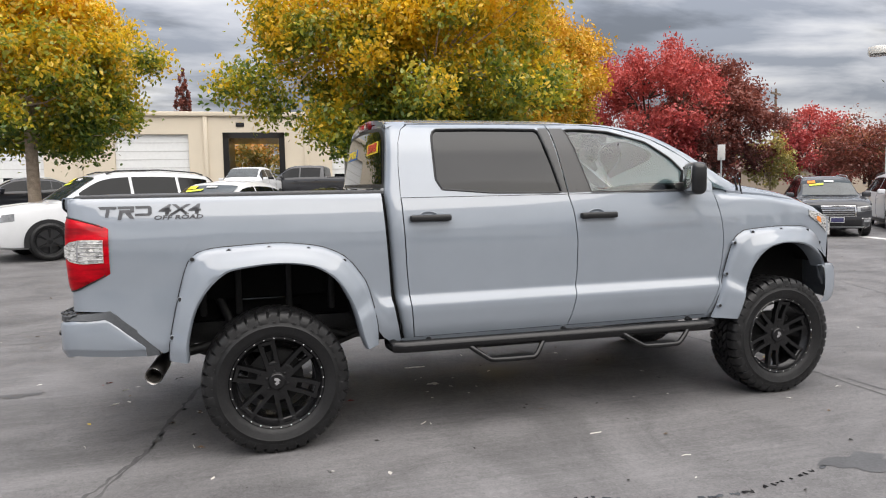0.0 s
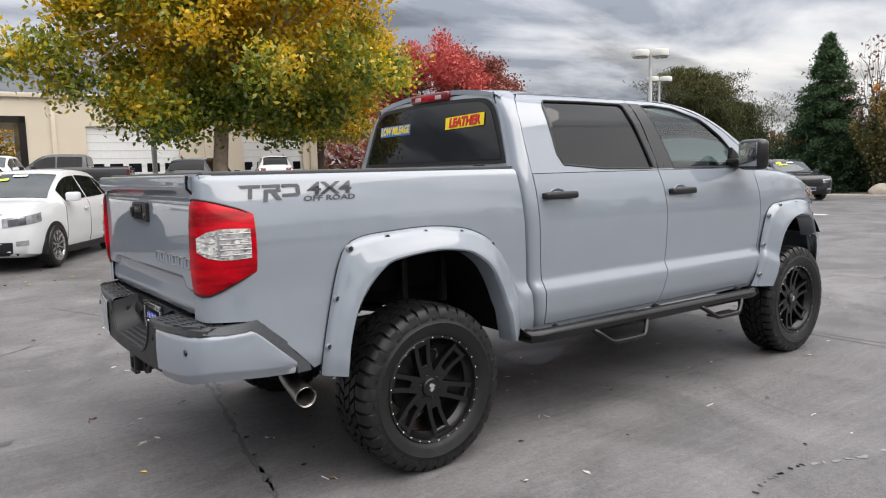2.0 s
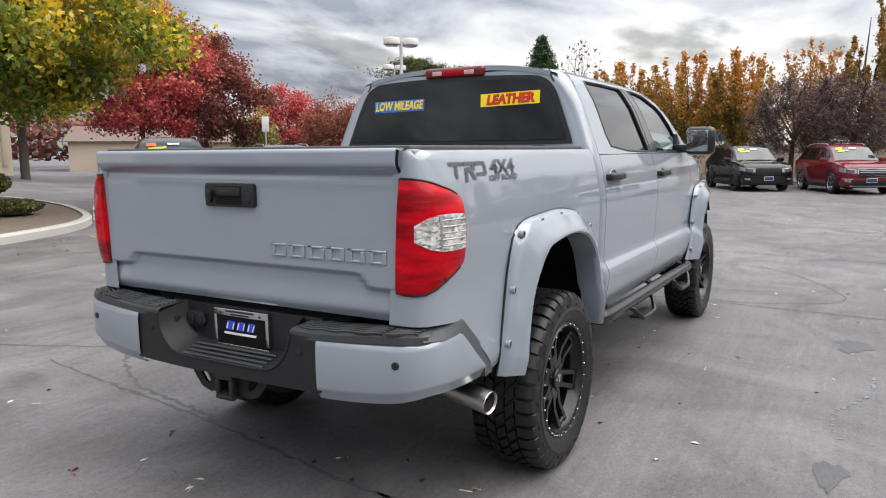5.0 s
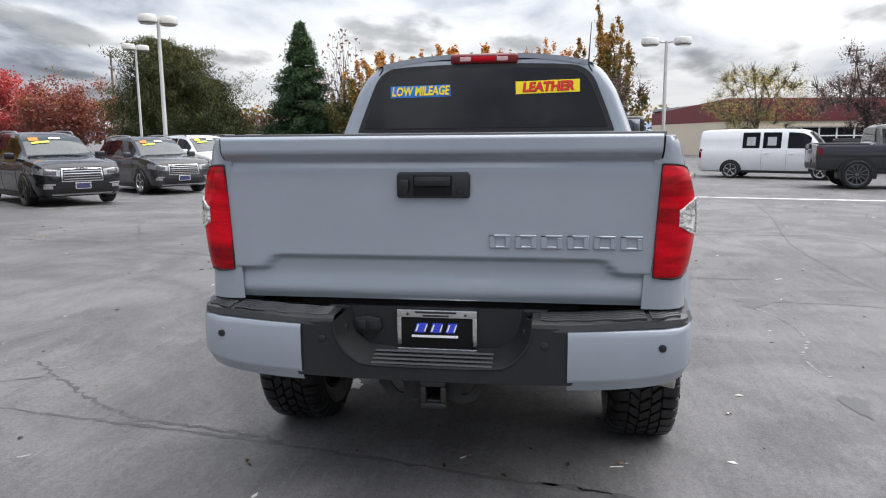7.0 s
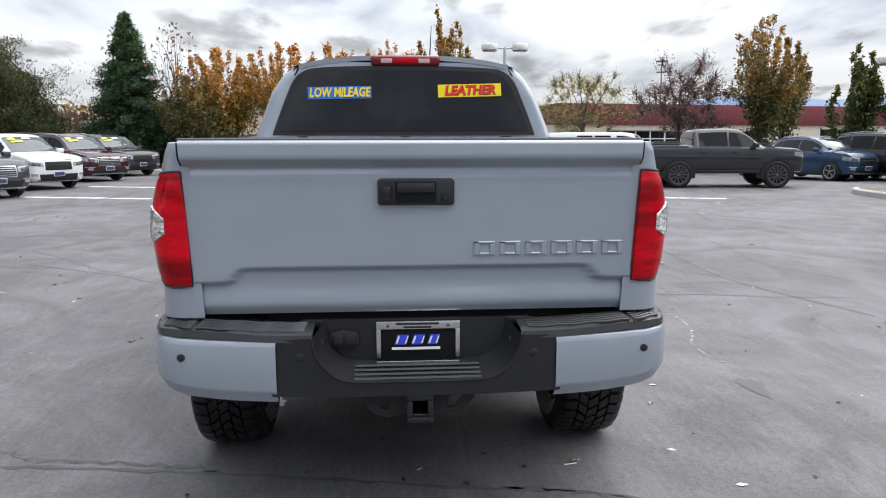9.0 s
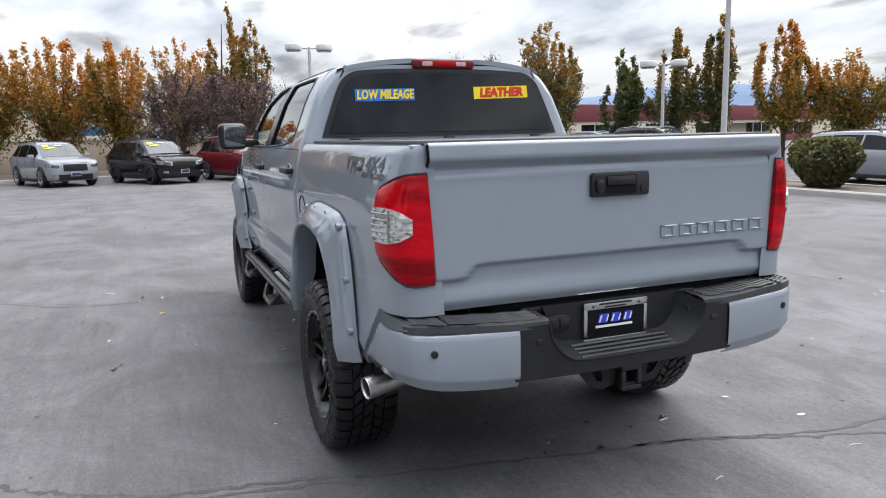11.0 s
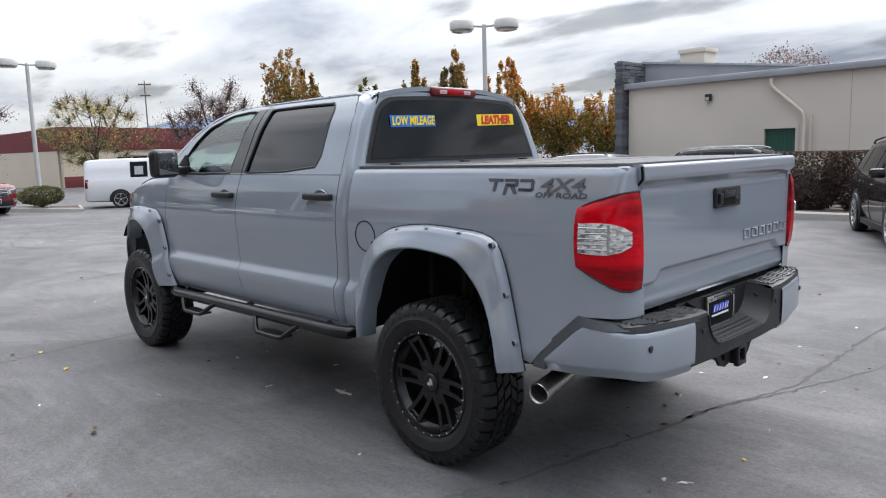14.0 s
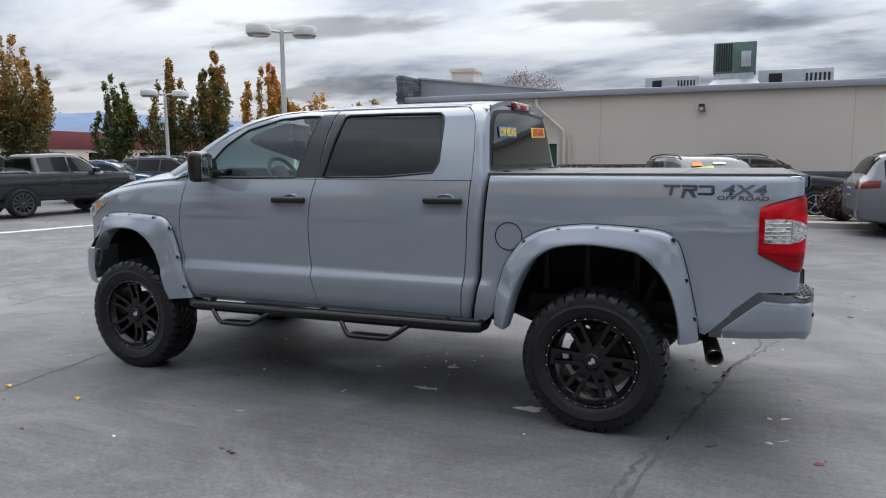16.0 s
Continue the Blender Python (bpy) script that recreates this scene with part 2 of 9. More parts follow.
def bm_box(bm, x0, x1, y0, y1, z0, z1, bevel=0.0, seg=2, m=None):
    vs = [bm.verts.new((x, y, z)) for x in (x0, x1) for y in (y0, y1) for z in (z0, z1)]
    fs = [bm.faces.new([vs[i] for i in f]) for f in ((0, 1, 3, 2), (4, 6, 7, 5), (0, 4, 5, 1), (2, 3, 7, 6), (0, 2, 6, 4), (1, 5, 7, 3))]
    geom = vs
    if bevel:
        es = list({e for f in fs for e in f.edges})
        r = bmesh.ops.bevel(bm, geom=es, offset=bevel, segments=seg, affect="EDGES", profile=0.5)
        geom = list({v for f in r["faces"] for v in f.verts} | {v for v in vs if v.is_valid})
    if m is not None:
        bmesh.ops.transform(bm, matrix=m, verts=[v for v in geom if v.is_valid])
    return geom


def box(name, x0, x1, y0, y1, z0, z1, material, parent=None, label="", bevel=0.0, m=None, seg=2):
    bm = bmesh.new()
    bm_box(bm, x0, x1, y0, y1, z0, z1, bevel, seg, m)
    return part(name, bm, material, parent, label)


def bm_tube(bm, pts, r, seg=10, caps=True, rad=None):
    """A round bar along points; rad: a radius for each point."""
    pts = [Vector(p) for p in pts]
    rings = []
    ref = None
    for i, p in enumerate(pts):
        d = (pts[min(i + 1, len(pts) - 1)] - pts[max(i - 1, 0)]).normalized()
        if ref is None:
            ref = d.orthogonal().normalized()
        u = (ref - d * ref.dot(d)).normalized()
        ref = u
        w = d.cross(u)
        rr = rad[i] if rad else r
        rings.append([bm.verts.new(p + (u * math.cos(a) + w * math.sin(a)) * rr) for a in [2 * math.pi * k / seg for k in range(seg)]])
    for a, b in zip(rings, rings[1:]):
        for k in range(seg):
            bm.faces.new((a[k], a[(k + 1) % seg], b[(k + 1) % seg], b[k]))
    if caps:
        bm.faces.new(rings[0][::-1]), bm.faces.new(rings[-1])


def tube(name, pts, r, material, parent=None, label="", seg=10, rad=None):
    bm = bmesh.new()
    bm_tube(bm, pts, r, seg, rad=rad)
    return part(name, bm, material, parent, label, angle=50)


def bm_lathe(bm, profile, axis="y", centre=(0, 0, 0), seg=32, closed=False):
    """Turns (radius, along) pairs round an axis."""
    c = Vector(centre)
    rings = []
    for r, a in profile:
        ring = []
        for k in range(seg):
            t = 2 * math.pi * k / seg
            u, w = r * math.cos(t), r * math.sin(t)
            ring.append(bm.verts.new(c + Vector({"y": (u, a, w), "z": (u, w, a), "x": (a, u, w)}[axis])))
        rings.append(ring)
    pairs = list(zip(rings, rings[1:])) + ([(rings[-1], rings[0])] if closed else [])
    for a, b in pairs:
        for k in range(seg):
            bm.faces.new((a[k], a[(k + 1) % seg], b[(k + 1) % seg], b[k]))
    return rings


def lathe(name, profile, material, parent=None, label="", axis="y", centre=(0, 0, 0), seg=32, closed=False, angle=35):
    bm = bmesh.new()
    rings = bm_lathe(bm, profile, axis, centre, seg, closed)
    if not closed:
        for ring in (rings[0], rings[-1]):
            bm.faces.new(ring)
    return part(name, bm, material, parent, label, angle)


def spline(pts, n):
    """n points evenly along a smooth curve through pts."""
    p = np.array(pts, float)
    q = np.vstack([2 * p[0] - p[1], p, 2 * p[-1] - p[-2]])
    out = []
    for i in range(1, len(q) - 2):
        for t in np.linspace(0, 1, 24, endpoint=False):
            a, b, c, d = q[i - 1], q[i], q[i + 1], q[i + 2]
            out.append(0.5 * ((2 * b) + (c - a) * t + (2 * a - 5 * b + 4 * c - d) * t * t + (3 * b - a - 3 * c + d) * t**3))
    out = np.array(out + [p[-1]])
    return resample(out, n)


def resample(p, n):
    p = np.array(p, float)
    s = np.r_[0, np.cumsum(np.linalg.norm(np.diff(p, axis=0), axis=1))]
    return np.stack([np.interp(np.linspace(0, s[-1], n), s, p[:, k]) for k in range(p.shape[1])], 1)


def grid_ob(name, rows, material, parent=None, label="", flip=False, lip=0.0, inward=None, angle=35, closed=False):
    """A sheet through rows of points. lip: its border is turned inwards by that much, along inward."""
    rows = [[Vector(p) for p in r] for r in rows]
    nr, nc = len(rows), len(rows[0])
    verts = [p for r in rows for p in r]
    faces = []
    for i in range(nr - 1):
        for j in range(nc - 1 + (1 if closed else 0)):
            k = (j + 1) % nc
            f = (i * nc + j, i * nc + k, (i + 1) * nc + k, (i + 1) * nc + j)
            faces.append(f[::-1] if flip else f)
    if lip:
        border = [j for j in range(nc)] + [i * nc + nc - 1 for i in range(1, nr)] + [(nr - 1) * nc + j for j in range(nc - 2, -1, -1)] + [i * nc for i in range(nr - 2, 0, -1)]
        base = len(verts)
        verts += [verts[b] + Vector(inward) * lip for b in border]
        m = len(border)
        for k in range(m):
            f = (border[k], base + k, base + (k + 1) % m, border[(k + 1) % m])
            faces.append(f[::-1] if flip else f)
    return mesh_ob(name, verts, faces, material, parent, label, angle)


def prism(name, outline, y0, y1, material, parent=None, label="", plane="xz", bevel=0.0, angle=35):
    """A plate: an outline in one plane, pushed out along the third axis."""
    bm = bmesh.new()
    to = {"xz": lambda a, b, c: (a, c, b), "yz": lambda a, b, c: (c, a, b), "xy": lambda a, b, c: (a, b, c)}[plane]
    lo = [bm.verts.new(to(a, b, y0)) for a, b in outline]
    hi = [bm.verts.new(to(a, b, y1)) for a, b in outline]
    f0, f1 = bm.faces.new(lo[::-1]), bm.faces.new(hi)
    n = len(outline)
    for k in range(n):
        bm.faces.new((lo[k], lo[(k + 1) % n], hi[(k + 1) % n], hi[k]))
    if bevel:
        bmesh.ops.bevel(bm, geom=list(f1.edges) + list(f0.edges), offset=bevel, segments=2, affect="EDGES", profile=0.5)
    return part(name, bm, material, parent, label, angle)


def text_ob(name, words, size, m, material, parent=None, label="", depth=0.0, shear=0.0, sx=1.0, bold=0.0):
    """Words in the built-in font, as a mesh; they stand in the plane of m."""
    cu = bpy.data.curves.new(name, "FONT")
    cu.body, cu.size, cu.extrude, cu.shear, cu.resolution_u = words, size, depth, shear, 2
    cu.offset = bold
    cu.align_x, cu.align_y = "CENTER", "CENTER"
    tmp = new(name, cu)
    me = bpy.data.meshes.new_from_object(tmp.evaluated_get(bpy.context.evaluated_depsgraph_get()))
    bpy.data.objects.remove(tmp)
    me.materials.clear()
    me.materials.append(material)
    me.transform(m @ Matrix.Diagonal((sx, 1, 1, 1)))
    ob = new(name, me)
    if parent is not None:
        ob.parent = parent
    if label:
        ob["label"] = label
    return ob


def lerp(x, xs, ys):
    return float(np.interp(x, xs, ys))


def smooth(a, b, x):
    t = min(max((x - a) / (b - a), 0.0), 1.0)
    return t * t * (3 - 2 * t)

# ---- ground ----
def asphalt():
    m = bpy.data.materials.new("worn_asphalt")
    m.use_nodes = True
    n, l = m.node_tree.nodes, m.node_tree.links
    b = n["Principled BSDF"]
    tc = n.new("ShaderNodeTexCoord")

    def tex(scale, detail=5, dist=0.0, rough=0.55, stretch=None):
        t = n.new("ShaderNodeTexNoise")
        t.inputs["Scale"].default_value, t.inputs["Detail"].default_value = scale, detail
        t.inputs["Distortion"].default_value, t.inputs["Roughness"].default_value = dist, rough
        if stretch:
            mp = n.new("ShaderNodeMapping")
            mp.inputs["Scale"].default_value, mp.inputs["Rotation"].default_value = stretch[0], (0, 0, radians(stretch[1]))
            l.new(tc.outputs["Object"], mp.inputs["Vector"])
            l.new(mp.outputs[0], t.inputs["Vector"])
        else:
            l.new(tc.outputs["Object"], t.inputs["Vector"])
        return t.outputs[0]

    def mth(op, x, y=None, clamp=False):
        k = n.new("ShaderNodeMath")
        k.operation, k.use_clamp = op, clamp
        for i, v in enumerate((x, y)):
            if v is not None:
                if isinstance(v, (int, float)):
                    k.inputs[i].default_value = v
                else:
                    l.new(v, k.inputs[i])
        return k.outputs[0]

    def rng(x, a, c, lo, hi):
        k = n.new("ShaderNodeMapRange")
        for name, v in zip(("From Min", "From Max", "To Min", "To Max"), (a, c, lo, hi)):
            k.inputs[name].default_value = v
        l.new(x, k.inputs["Value"])
        return k.outputs[0]

    big, mid, fine = tex(0.22, 4, 0.6), tex(1.3, 5, 0.4), tex(70, 3)
    streak = tex(0.5, 5, 1.2, 0.6, ((0.35, 1.8, 1), 12))
    grain = tex(420, 2)
    speck = tex(26, 4, 0.0, 0.7)
    f = mth("ADD", mth("MULTIPLY", rng(big, 0.3, 0.7, 0.8, 1.18), rng(streak, 0.3, 0.7, 0.85, 1.13)), mth("ADD", rng(mid, 0.3, 0.7, -0.1, 0.1), rng(fine, 0.25, 0.75, -0.22, 0.22)))
    f = mth("ADD", mth("ADD", f, rng(grain, 0.2, 0.8, -0.35, 0.35)), rng(speck, 0.3, 0.7, -0.16, 0.16))
    # worn darker patches with soft rims, fine scuffs, and sparse pale and dark grit
    worn = tex(0.75, 6, 1.6, 0.6)
    scuff = tex(6.0, 4, 0.8, 0.6, ((0.25, 3.2, 1), -28))
    f = mth("MULTIPLY", f, rng(worn, 0.40, 0.60, 0.80, 1.12))
    f = mth("MULTIPLY", f, rng(scuff, 0.3, 0.7, 0.90, 1.10))
    vo = n.new("ShaderNodeTexVoronoi")
    vo.inputs["Scale"].default_value = 55
    l.new(tc.outputs["Object"], vo.inputs["Vector"])
    sv = n.new("ShaderNodeSeparateColor")
    l.new(vo.outputs["Color"], sv.inputs[0])
    dot = rng(vo.outputs["Distance"], 0.10, 0.22, 1.0, 0.0)
    grit = mth("MULTIPLY", dot, mth("SUBTRACT", mth("MULTIPLY", mth("GREATER_THAN", sv.outputs[0], 0.93), 0.9), mth("MULTIPLY", mth("LESS_THAN", sv.outputs[0], 0.10), 0.55)))
    f = mth("ADD", f, grit)
    col = n.new("ShaderNodeVectorMath")
    col.operation = "SCALE"
    col.inputs[0].default_value = (0.139, 0.135, 0.136)
    l.new(f, col.inputs["Scale"])
    l.new(col.outputs[0], b.inputs["Base Color"])
    l.new(rng(mth("ADD", streak, mid), 0.7, 1.3, 0.50, 0.76), b.inputs["Roughness"])
    b.inputs["Specular IOR Level"].default_value = 0.2
    bp = n.new("ShaderNodeBump")
    bp.inputs["Strength"].default_value, bp.inputs["Distance"].default_value = 0.35, 0.006
    l.new(mth("ADD", grain, mth("MULTIPLY", fine, 1.2)), bp.inputs["Height"])
    l.new(bp.outputs[0], b.inputs["Normal"])
    return m


ASPHALT = asphalt()


def gz(x, y):
    """The ground's height: the lot rises gently towards the tree island and the workshop."""
    k = smooth(16.0, 3.0, x - 0.35 * max(0.0, y - 12.0))
    dip = 0.14 * smooth(20.5, 24.0, x) * smooth(31.0, 28.5, x) * smooth(-3.0, -5.5, y) * smooth(-17.0, -13.5, y)
    return 0.024 * k * max(0.0, min(y, 62.0) - 1.8) * smooth(1.8, 4.5, y) - dip


gx_ = [-2500, -600, -200, -80, -40, -20, -10, -5, 0, *range(3, 40), 50, 80, 200, 600, 2500]
gy_ = [-2500, -600, -200, -80, -40, -20, *range(-18, 1), 1.5, 2.0, 2.5, 3.0, 3.5, 4.0, 4.5, 5, *range(6, 63), 80, 200, 600, 2500]
tagged(grid_ob("ground", [[(x, y, gz(x, y)) for y in gy_] for x in gx_], ASPHALT, flip=True), "worn grey asphalt of a car lot with cracks and leaf litter", "asphalt", kind="structure")

# ---- the pickup truck ----
truck = thing("pickup_truck", "lifted cement-grey crew cab pickup with black wheels, parked on the asphalt", "pickup truck")
ZP = [0.55, 0.62, 0.70, 0.80, 0.845, 0.87, 0.91, 1.05, 1.20, 1.27, 1.35, 1.45, 1.53, 1.58, 1.62, 1.85, 1.97, 2.01, 2.04, 2.06]
YP = [0.93, 0.955, 0.985, 1.002, 1.004, 0.992, 0.969, 0.977, 0.985, 0.986, 0.979, 0.963, 0.942, 0.925, 0.912, 0.824, 0.752, 0.710, 0.655, 0.60]


def YS(x, z):
    """Half the body's width at a height and a place along it."""
    y = sum(lerp(z + d, ZP, YP) for d in (-0.014, -0.007, 0, 0.007, 0.014)) / 5
    if x < -0.35 and 0.70 < z < 1.05:
        # no crease behind the rear wheel
        y += (lerp(z, [0.70, 1.05], [0.985, 0.977]) - y) * smooth(-0.35, -0.55, x) * smooth(0.70, 0.76, z)
    if x < -0.7:
        y -= 0.03 * ((-0.7 - x) / 0.42) ** 2
    if x > 3.4:
        y -= 0.13 * ((x - 3.4) / 0.9) ** 2
    return y


ARCH_OUT_R = [(-0.61, 0.615), (-0.60, 0.73), (-0.545, 0.98), (-0.49, 1.17), (-0.44, 1.235), (-0.36, 1.262), (-0.25, 1.272), (0.02, 1.283), (0.22, 1.265), (0.34, 1.235), (0.45, 1.175), (0.53, 1.08), (0.585, 0.98), (0.635, 0.76), (0.645, 0.615)]
ARCH_IN_R = [(-0.505, 0.605), (-0.50, 0.72), (-0.46, 0.88), (-0.41, 0.98), (-0.36, 1.045), (-0.30, 1.10), (-0.22, 1.137), (0.02, 1.162), (0.20, 1.145), (0.29, 1.11), (0.38, 1.04), (0.45, 0.93), (0.495, 0.82), (0.53, 0.68), (0.56, 0.60)]
ARCH_OUT_F = [(3.13, 0.61), (3.17, 0.72), (3.225, 0.91), (3.27, 1.07), (3.31, 1.175), (3.36, 1.222), (3.43, 1.247), (3.70, 1.262), (3.90, 1.258), (4.03, 1.24), (4.11, 1.19), (4.17, 1.12), (4.215, 1.04), (4.235, 0.98), (4.25, 0.935)]
ARCH_IN_F = [(3.31, 0.60), (3.335, 0.69), (3.365, 0.81), (3.41, 0.95), (3.46, 1.03), (3.52, 1.085), (3.60, 1.125), (3.72, 1.142), (3.86, 1.132), (3.96, 1.11), (4.04, 1.075), (4.10, 1.03), (4.145, 0.985), (4.165, 0.955), (4.18, 0.93)]


def arch_z(x, arch):
    """The height of an arch's curve over x."""
    top = max(range(len(arch)), key=lambda i: arch[i][1])
    side = arch[: top + 1] if x <= arch[top][0] else arch[top:][::-1]
    xs, zs = [p[0] for p in side], [p[1] for p in side]
    return float(np.interp(x, xs, zs)) if x <= arch[top][0] else float(np.interp(-x, [-a for a in xs], zs))


def wheel_parts():
    """One wheel, its outer face towards -y, as four meshes."""
    holder = tagged(new("wheel"), "black split-spoke alloy wheel")
    bm = bmesh.new()
    bm_lathe(bm, [(0.262, -0.118), (0.268, -0.146), (0.281, -0.151), (0.288, -0.143), (0.284, -0.125), (0.255, -0.10), (0.248, 0.10), (0.262, 0.14), (0.25, 0.14), (0.236, 0.10), (0.238, -0.09)], seg=56, closed=True)
    for i in range(6):
        for s in (-1, 1):
            r = pose(0, 0, 0, 0, 60 * i + 30, 0)
            a, b, h = 0.026 * s, 0.040 * s, 0.0165
            pts = [(0.045, a, -0.062, -0.10), (0.16, 0.5 * (a + b), -0.062, -0.098), (0.258, b, -0.085, -0.122)]
            q = []
            for rad, off, back, front in pts:
                w = h * (1.25 if rad < 0.1 else 1.0)
                q.append([bm.verts.new(r @ Vector((off + dx, yy, rad))) for dx, yy in ((-w, back), (w, back), (0.72 * w, front), (-0.72 * w, front))])
            for u, v in zip(q, q[1:]):
                for k in range(4):
                    bm.faces.new((u[k], u[(k + 1) % 4], v[(k + 1) % 4], v[k]))
            bm.faces.new(q[0][::-1]), bm.faces.new(q[-1])
        # solid root of the pair, and the web between its feet
        bm_box(bm, -0.041, 0.041, -0.099, -0.064, 0.05, 0.125, 0.010, 2, pose(0, 0, 0, 0, 60 * i + 30, 0))
        bm_box(bm, -0.05, 0.05, -0.118, -0.088, 0.232, 0.262, 0.006, 1, pose(0, 0, 0, 0, 60 * i + 30, 0))
    rim = part("rim", bm, RIMBLK, holder)
    bm = bmesh.new()
    for i in range(28):
        a = 2 * math.pi * (i + 0.5) / 28
        bm_lathe(bm, [(0.0045, -0.147), (0.0045, -0.1545), (0.0015, -0.157)], "y", (0.2755 * math.cos(a), 0, 0.2755 * math.sin(a)), 6)
    tagged(part("rivets", bm, STEEL, holder, "small lip rivets"), kind="stuff")
    bm = bmesh.new()
    for rg in (bm_lathe(bm, [(0.078, -0.06), (0.074, -0.095), (0.052, -0.101), (0.050, -0.112), (0.044, -0.117), (0.0001, -0.117)], seg=28),):
        pass
    for i in range(6):
        a = 2 * math.pi * i / 6
        bm_lathe(bm, [(0.009, -0.09), (0.009, -0.102), (0.006, -0.104), (0.0002, -0.104)], "y", (0.063 * math.cos(a), 0, 0.063 * math.sin(a)), 6)
    part("hub_cap", bm, RIMBLK, holder)
    prism("badge", [(-0.022, 0.020), (-0.004, 0.024), (0.020, 0.014), (0.006, 0.006), (0.016, -0.004), (0.002, -0.022), (-0.012, -0.012), (-0.004, 0.0), (-0.02, 0.006)], -0.1215, -0.1165, CHROME, holder, "silver badge shape")
    bm = bmesh.new()
    bm_lathe(bm, [(0.17, 0.0), (0.17, 0.03), (0.05, 0.05), (0.05, -0.03), (0.17, 0.0)], seg=28)
    bm_box(bm, -0.06, 0.06, -0.03, 0.06, 0.09, 0.19, 0.01, 1)
    part("brake_disc", bm, IRON, holder)
    # tyre
    half = [(0.272, -0.135), (0.292, -0.150), (0.315, -0.162), (0.345, -0.167), (0.352, -0.170), (0.356, -0.167), (0.385, -0.164), (0.405, -0.158), (0.413, -0.147), (0.420, -0.132), (0.4245, -0.10), (0.4255, 0.0)]
    prof = half + [(r, -y) for r, y in half[-2::-1]]
    bm = bmesh.new()
    bm_lathe(bm, prof, seg=72)
    part("tyre", bm, RUBBER, holder, "black all-terrain tyre")
    bm = bmesh.new()
    n = 40

    def block(a, da, ring, skew=0.0, taper=0.9):
        """A tread block between (y, foot radius, top radius) stations."""
        vs = []
        ym = 0.5 * (ring[0][0] + ring[-1][0])
        for yy, r0, r1 in ring:
            for rr, k in ((r0, 1.0), (r1, taper)):
                for u in (-1, 1):
                    t = a + k * u * da + skew * (yy - ym)
                    vs.append(bm.verts.new((rr * math.cos(t), yy, rr * math.sin(t))))
        m = len(ring)
        for i in range(m - 1):
            p, q = 4 * i, 4 * i + 4
            for f in ((p + 2, p + 3, q + 3, q + 2), (p, p + 2, q + 2, q), (p + 3, p + 1, q + 1, q + 3)):
                bm.faces.new([vs[j] for j in f])
        for p in (0, 4 * m - 4):
            bm.faces.new([vs[j] for j in (p, p + 1, p + 3, p + 2)])

    st = 2 * math.pi / n
    for i in range(n):
        a0 = st * i
        for s in (-1, 1):
            off = 0.5 if s > 0 else 0.0
            long_ = i % 2
            # shoulder block that rolls over onto the side wall
            ring = [(0.080, 0.422, 0.4415), (0.118, 0.420, 0.440), (0.140, 0.414, 0.4335), (0.153, 0.410, 0.4215), (0.163 if long_ else 0.160, 0.392, 0.400)]
            if long_:
                ring.append((0.1665, 0.372, 0.380))
            block(a0 + off * st, st * (0.43 if long_ else 0.40), [(s * y, r0, r1) for y, r0, r1 in ring], 0.25 * s)
            block(a0 + (off + 0.35) * st, st * 0.40, [(s * y, 0.423, 0.4425) for y in (0.031, 0.050, 0.071)], -2.0 * s)
            # short ridge between the lugs
            if not long_:
                block(a0 + off * st, st * 0.20, [(s * 0.1625, 0.370, 0.3815), (s * 0.1690, 0.370, 0.3815)])
        block(a0 + 0.2 * st, st * 0.40, [(y, 0.423, 0.4425) for y in (-0.022, 0.0, 0.022)], 1.6)
    tagged(part("tread", bm, RUBBER, holder, "chunky tread blocks", angle=28), kind="stuff")
    return holder


wheel = wheel_parts()
wheel.parent = truck
for k, (wx, s) in enumerate(((0.0, -1), (3.70, -1), (0.0, 1), (3.70, 1))):
    m = pose(wx, s * 0.905, 0.437, 0, 17 + 23 * k, 0 if s < 0 else 180)
    if wx > 1:
        m = pose(0.015, -s * 0.0, 0) @ m @ Matrix.Diagonal((1, 0.9, 1, 1))
    if k == 0:
        wheel.matrix_basis = m
    else:
        copy_thing(wheel, m).parent = truck

# bed: two sides, tailgate, cover
BED_COLS = [(-1.127, 1.0), (-1.126, 0.74), (-1.118, 0.47), (-1.098, 0.25), (-1.06, 0.09), (-1.01, 0.015)]


def gate_w(z):
    """Half the tailgate's width: it widens towards the top."""
    return 0.808 + 0.034 * (z - 0.93) / 0.64


def bed_pt(x, dy, z, s, out=0.0):
    y = YS(max(x, -1.03) if dy else x, z) * (1 - dy) + (gate_w(z) + 0.006) * dy + out * (1 - dy)
    return (x - out * min(1.0, 2 * dy), s * y, z)


def bed_front(z):
    return lerp(z, [0.60, 0.64, 0.90, 1.29, 1.57], [0.805, 0.79, 0.735, 0.708, 0.692])


def bed_bottom(x):
    if x < -0.60:
        return lerp(x, [-1.13, -1.05, -0.90, -0.665, -0.60], [0.928, 0.928, 0.918, 0.68, 0.615])
    if x < 0.645:
        return 0.5 * (arch_z(x, ARCH_OUT_R) + (arch_z(x, ARCH_IN_R) if -0.50 < x < 0.56 else 0.61))
    return 0.605


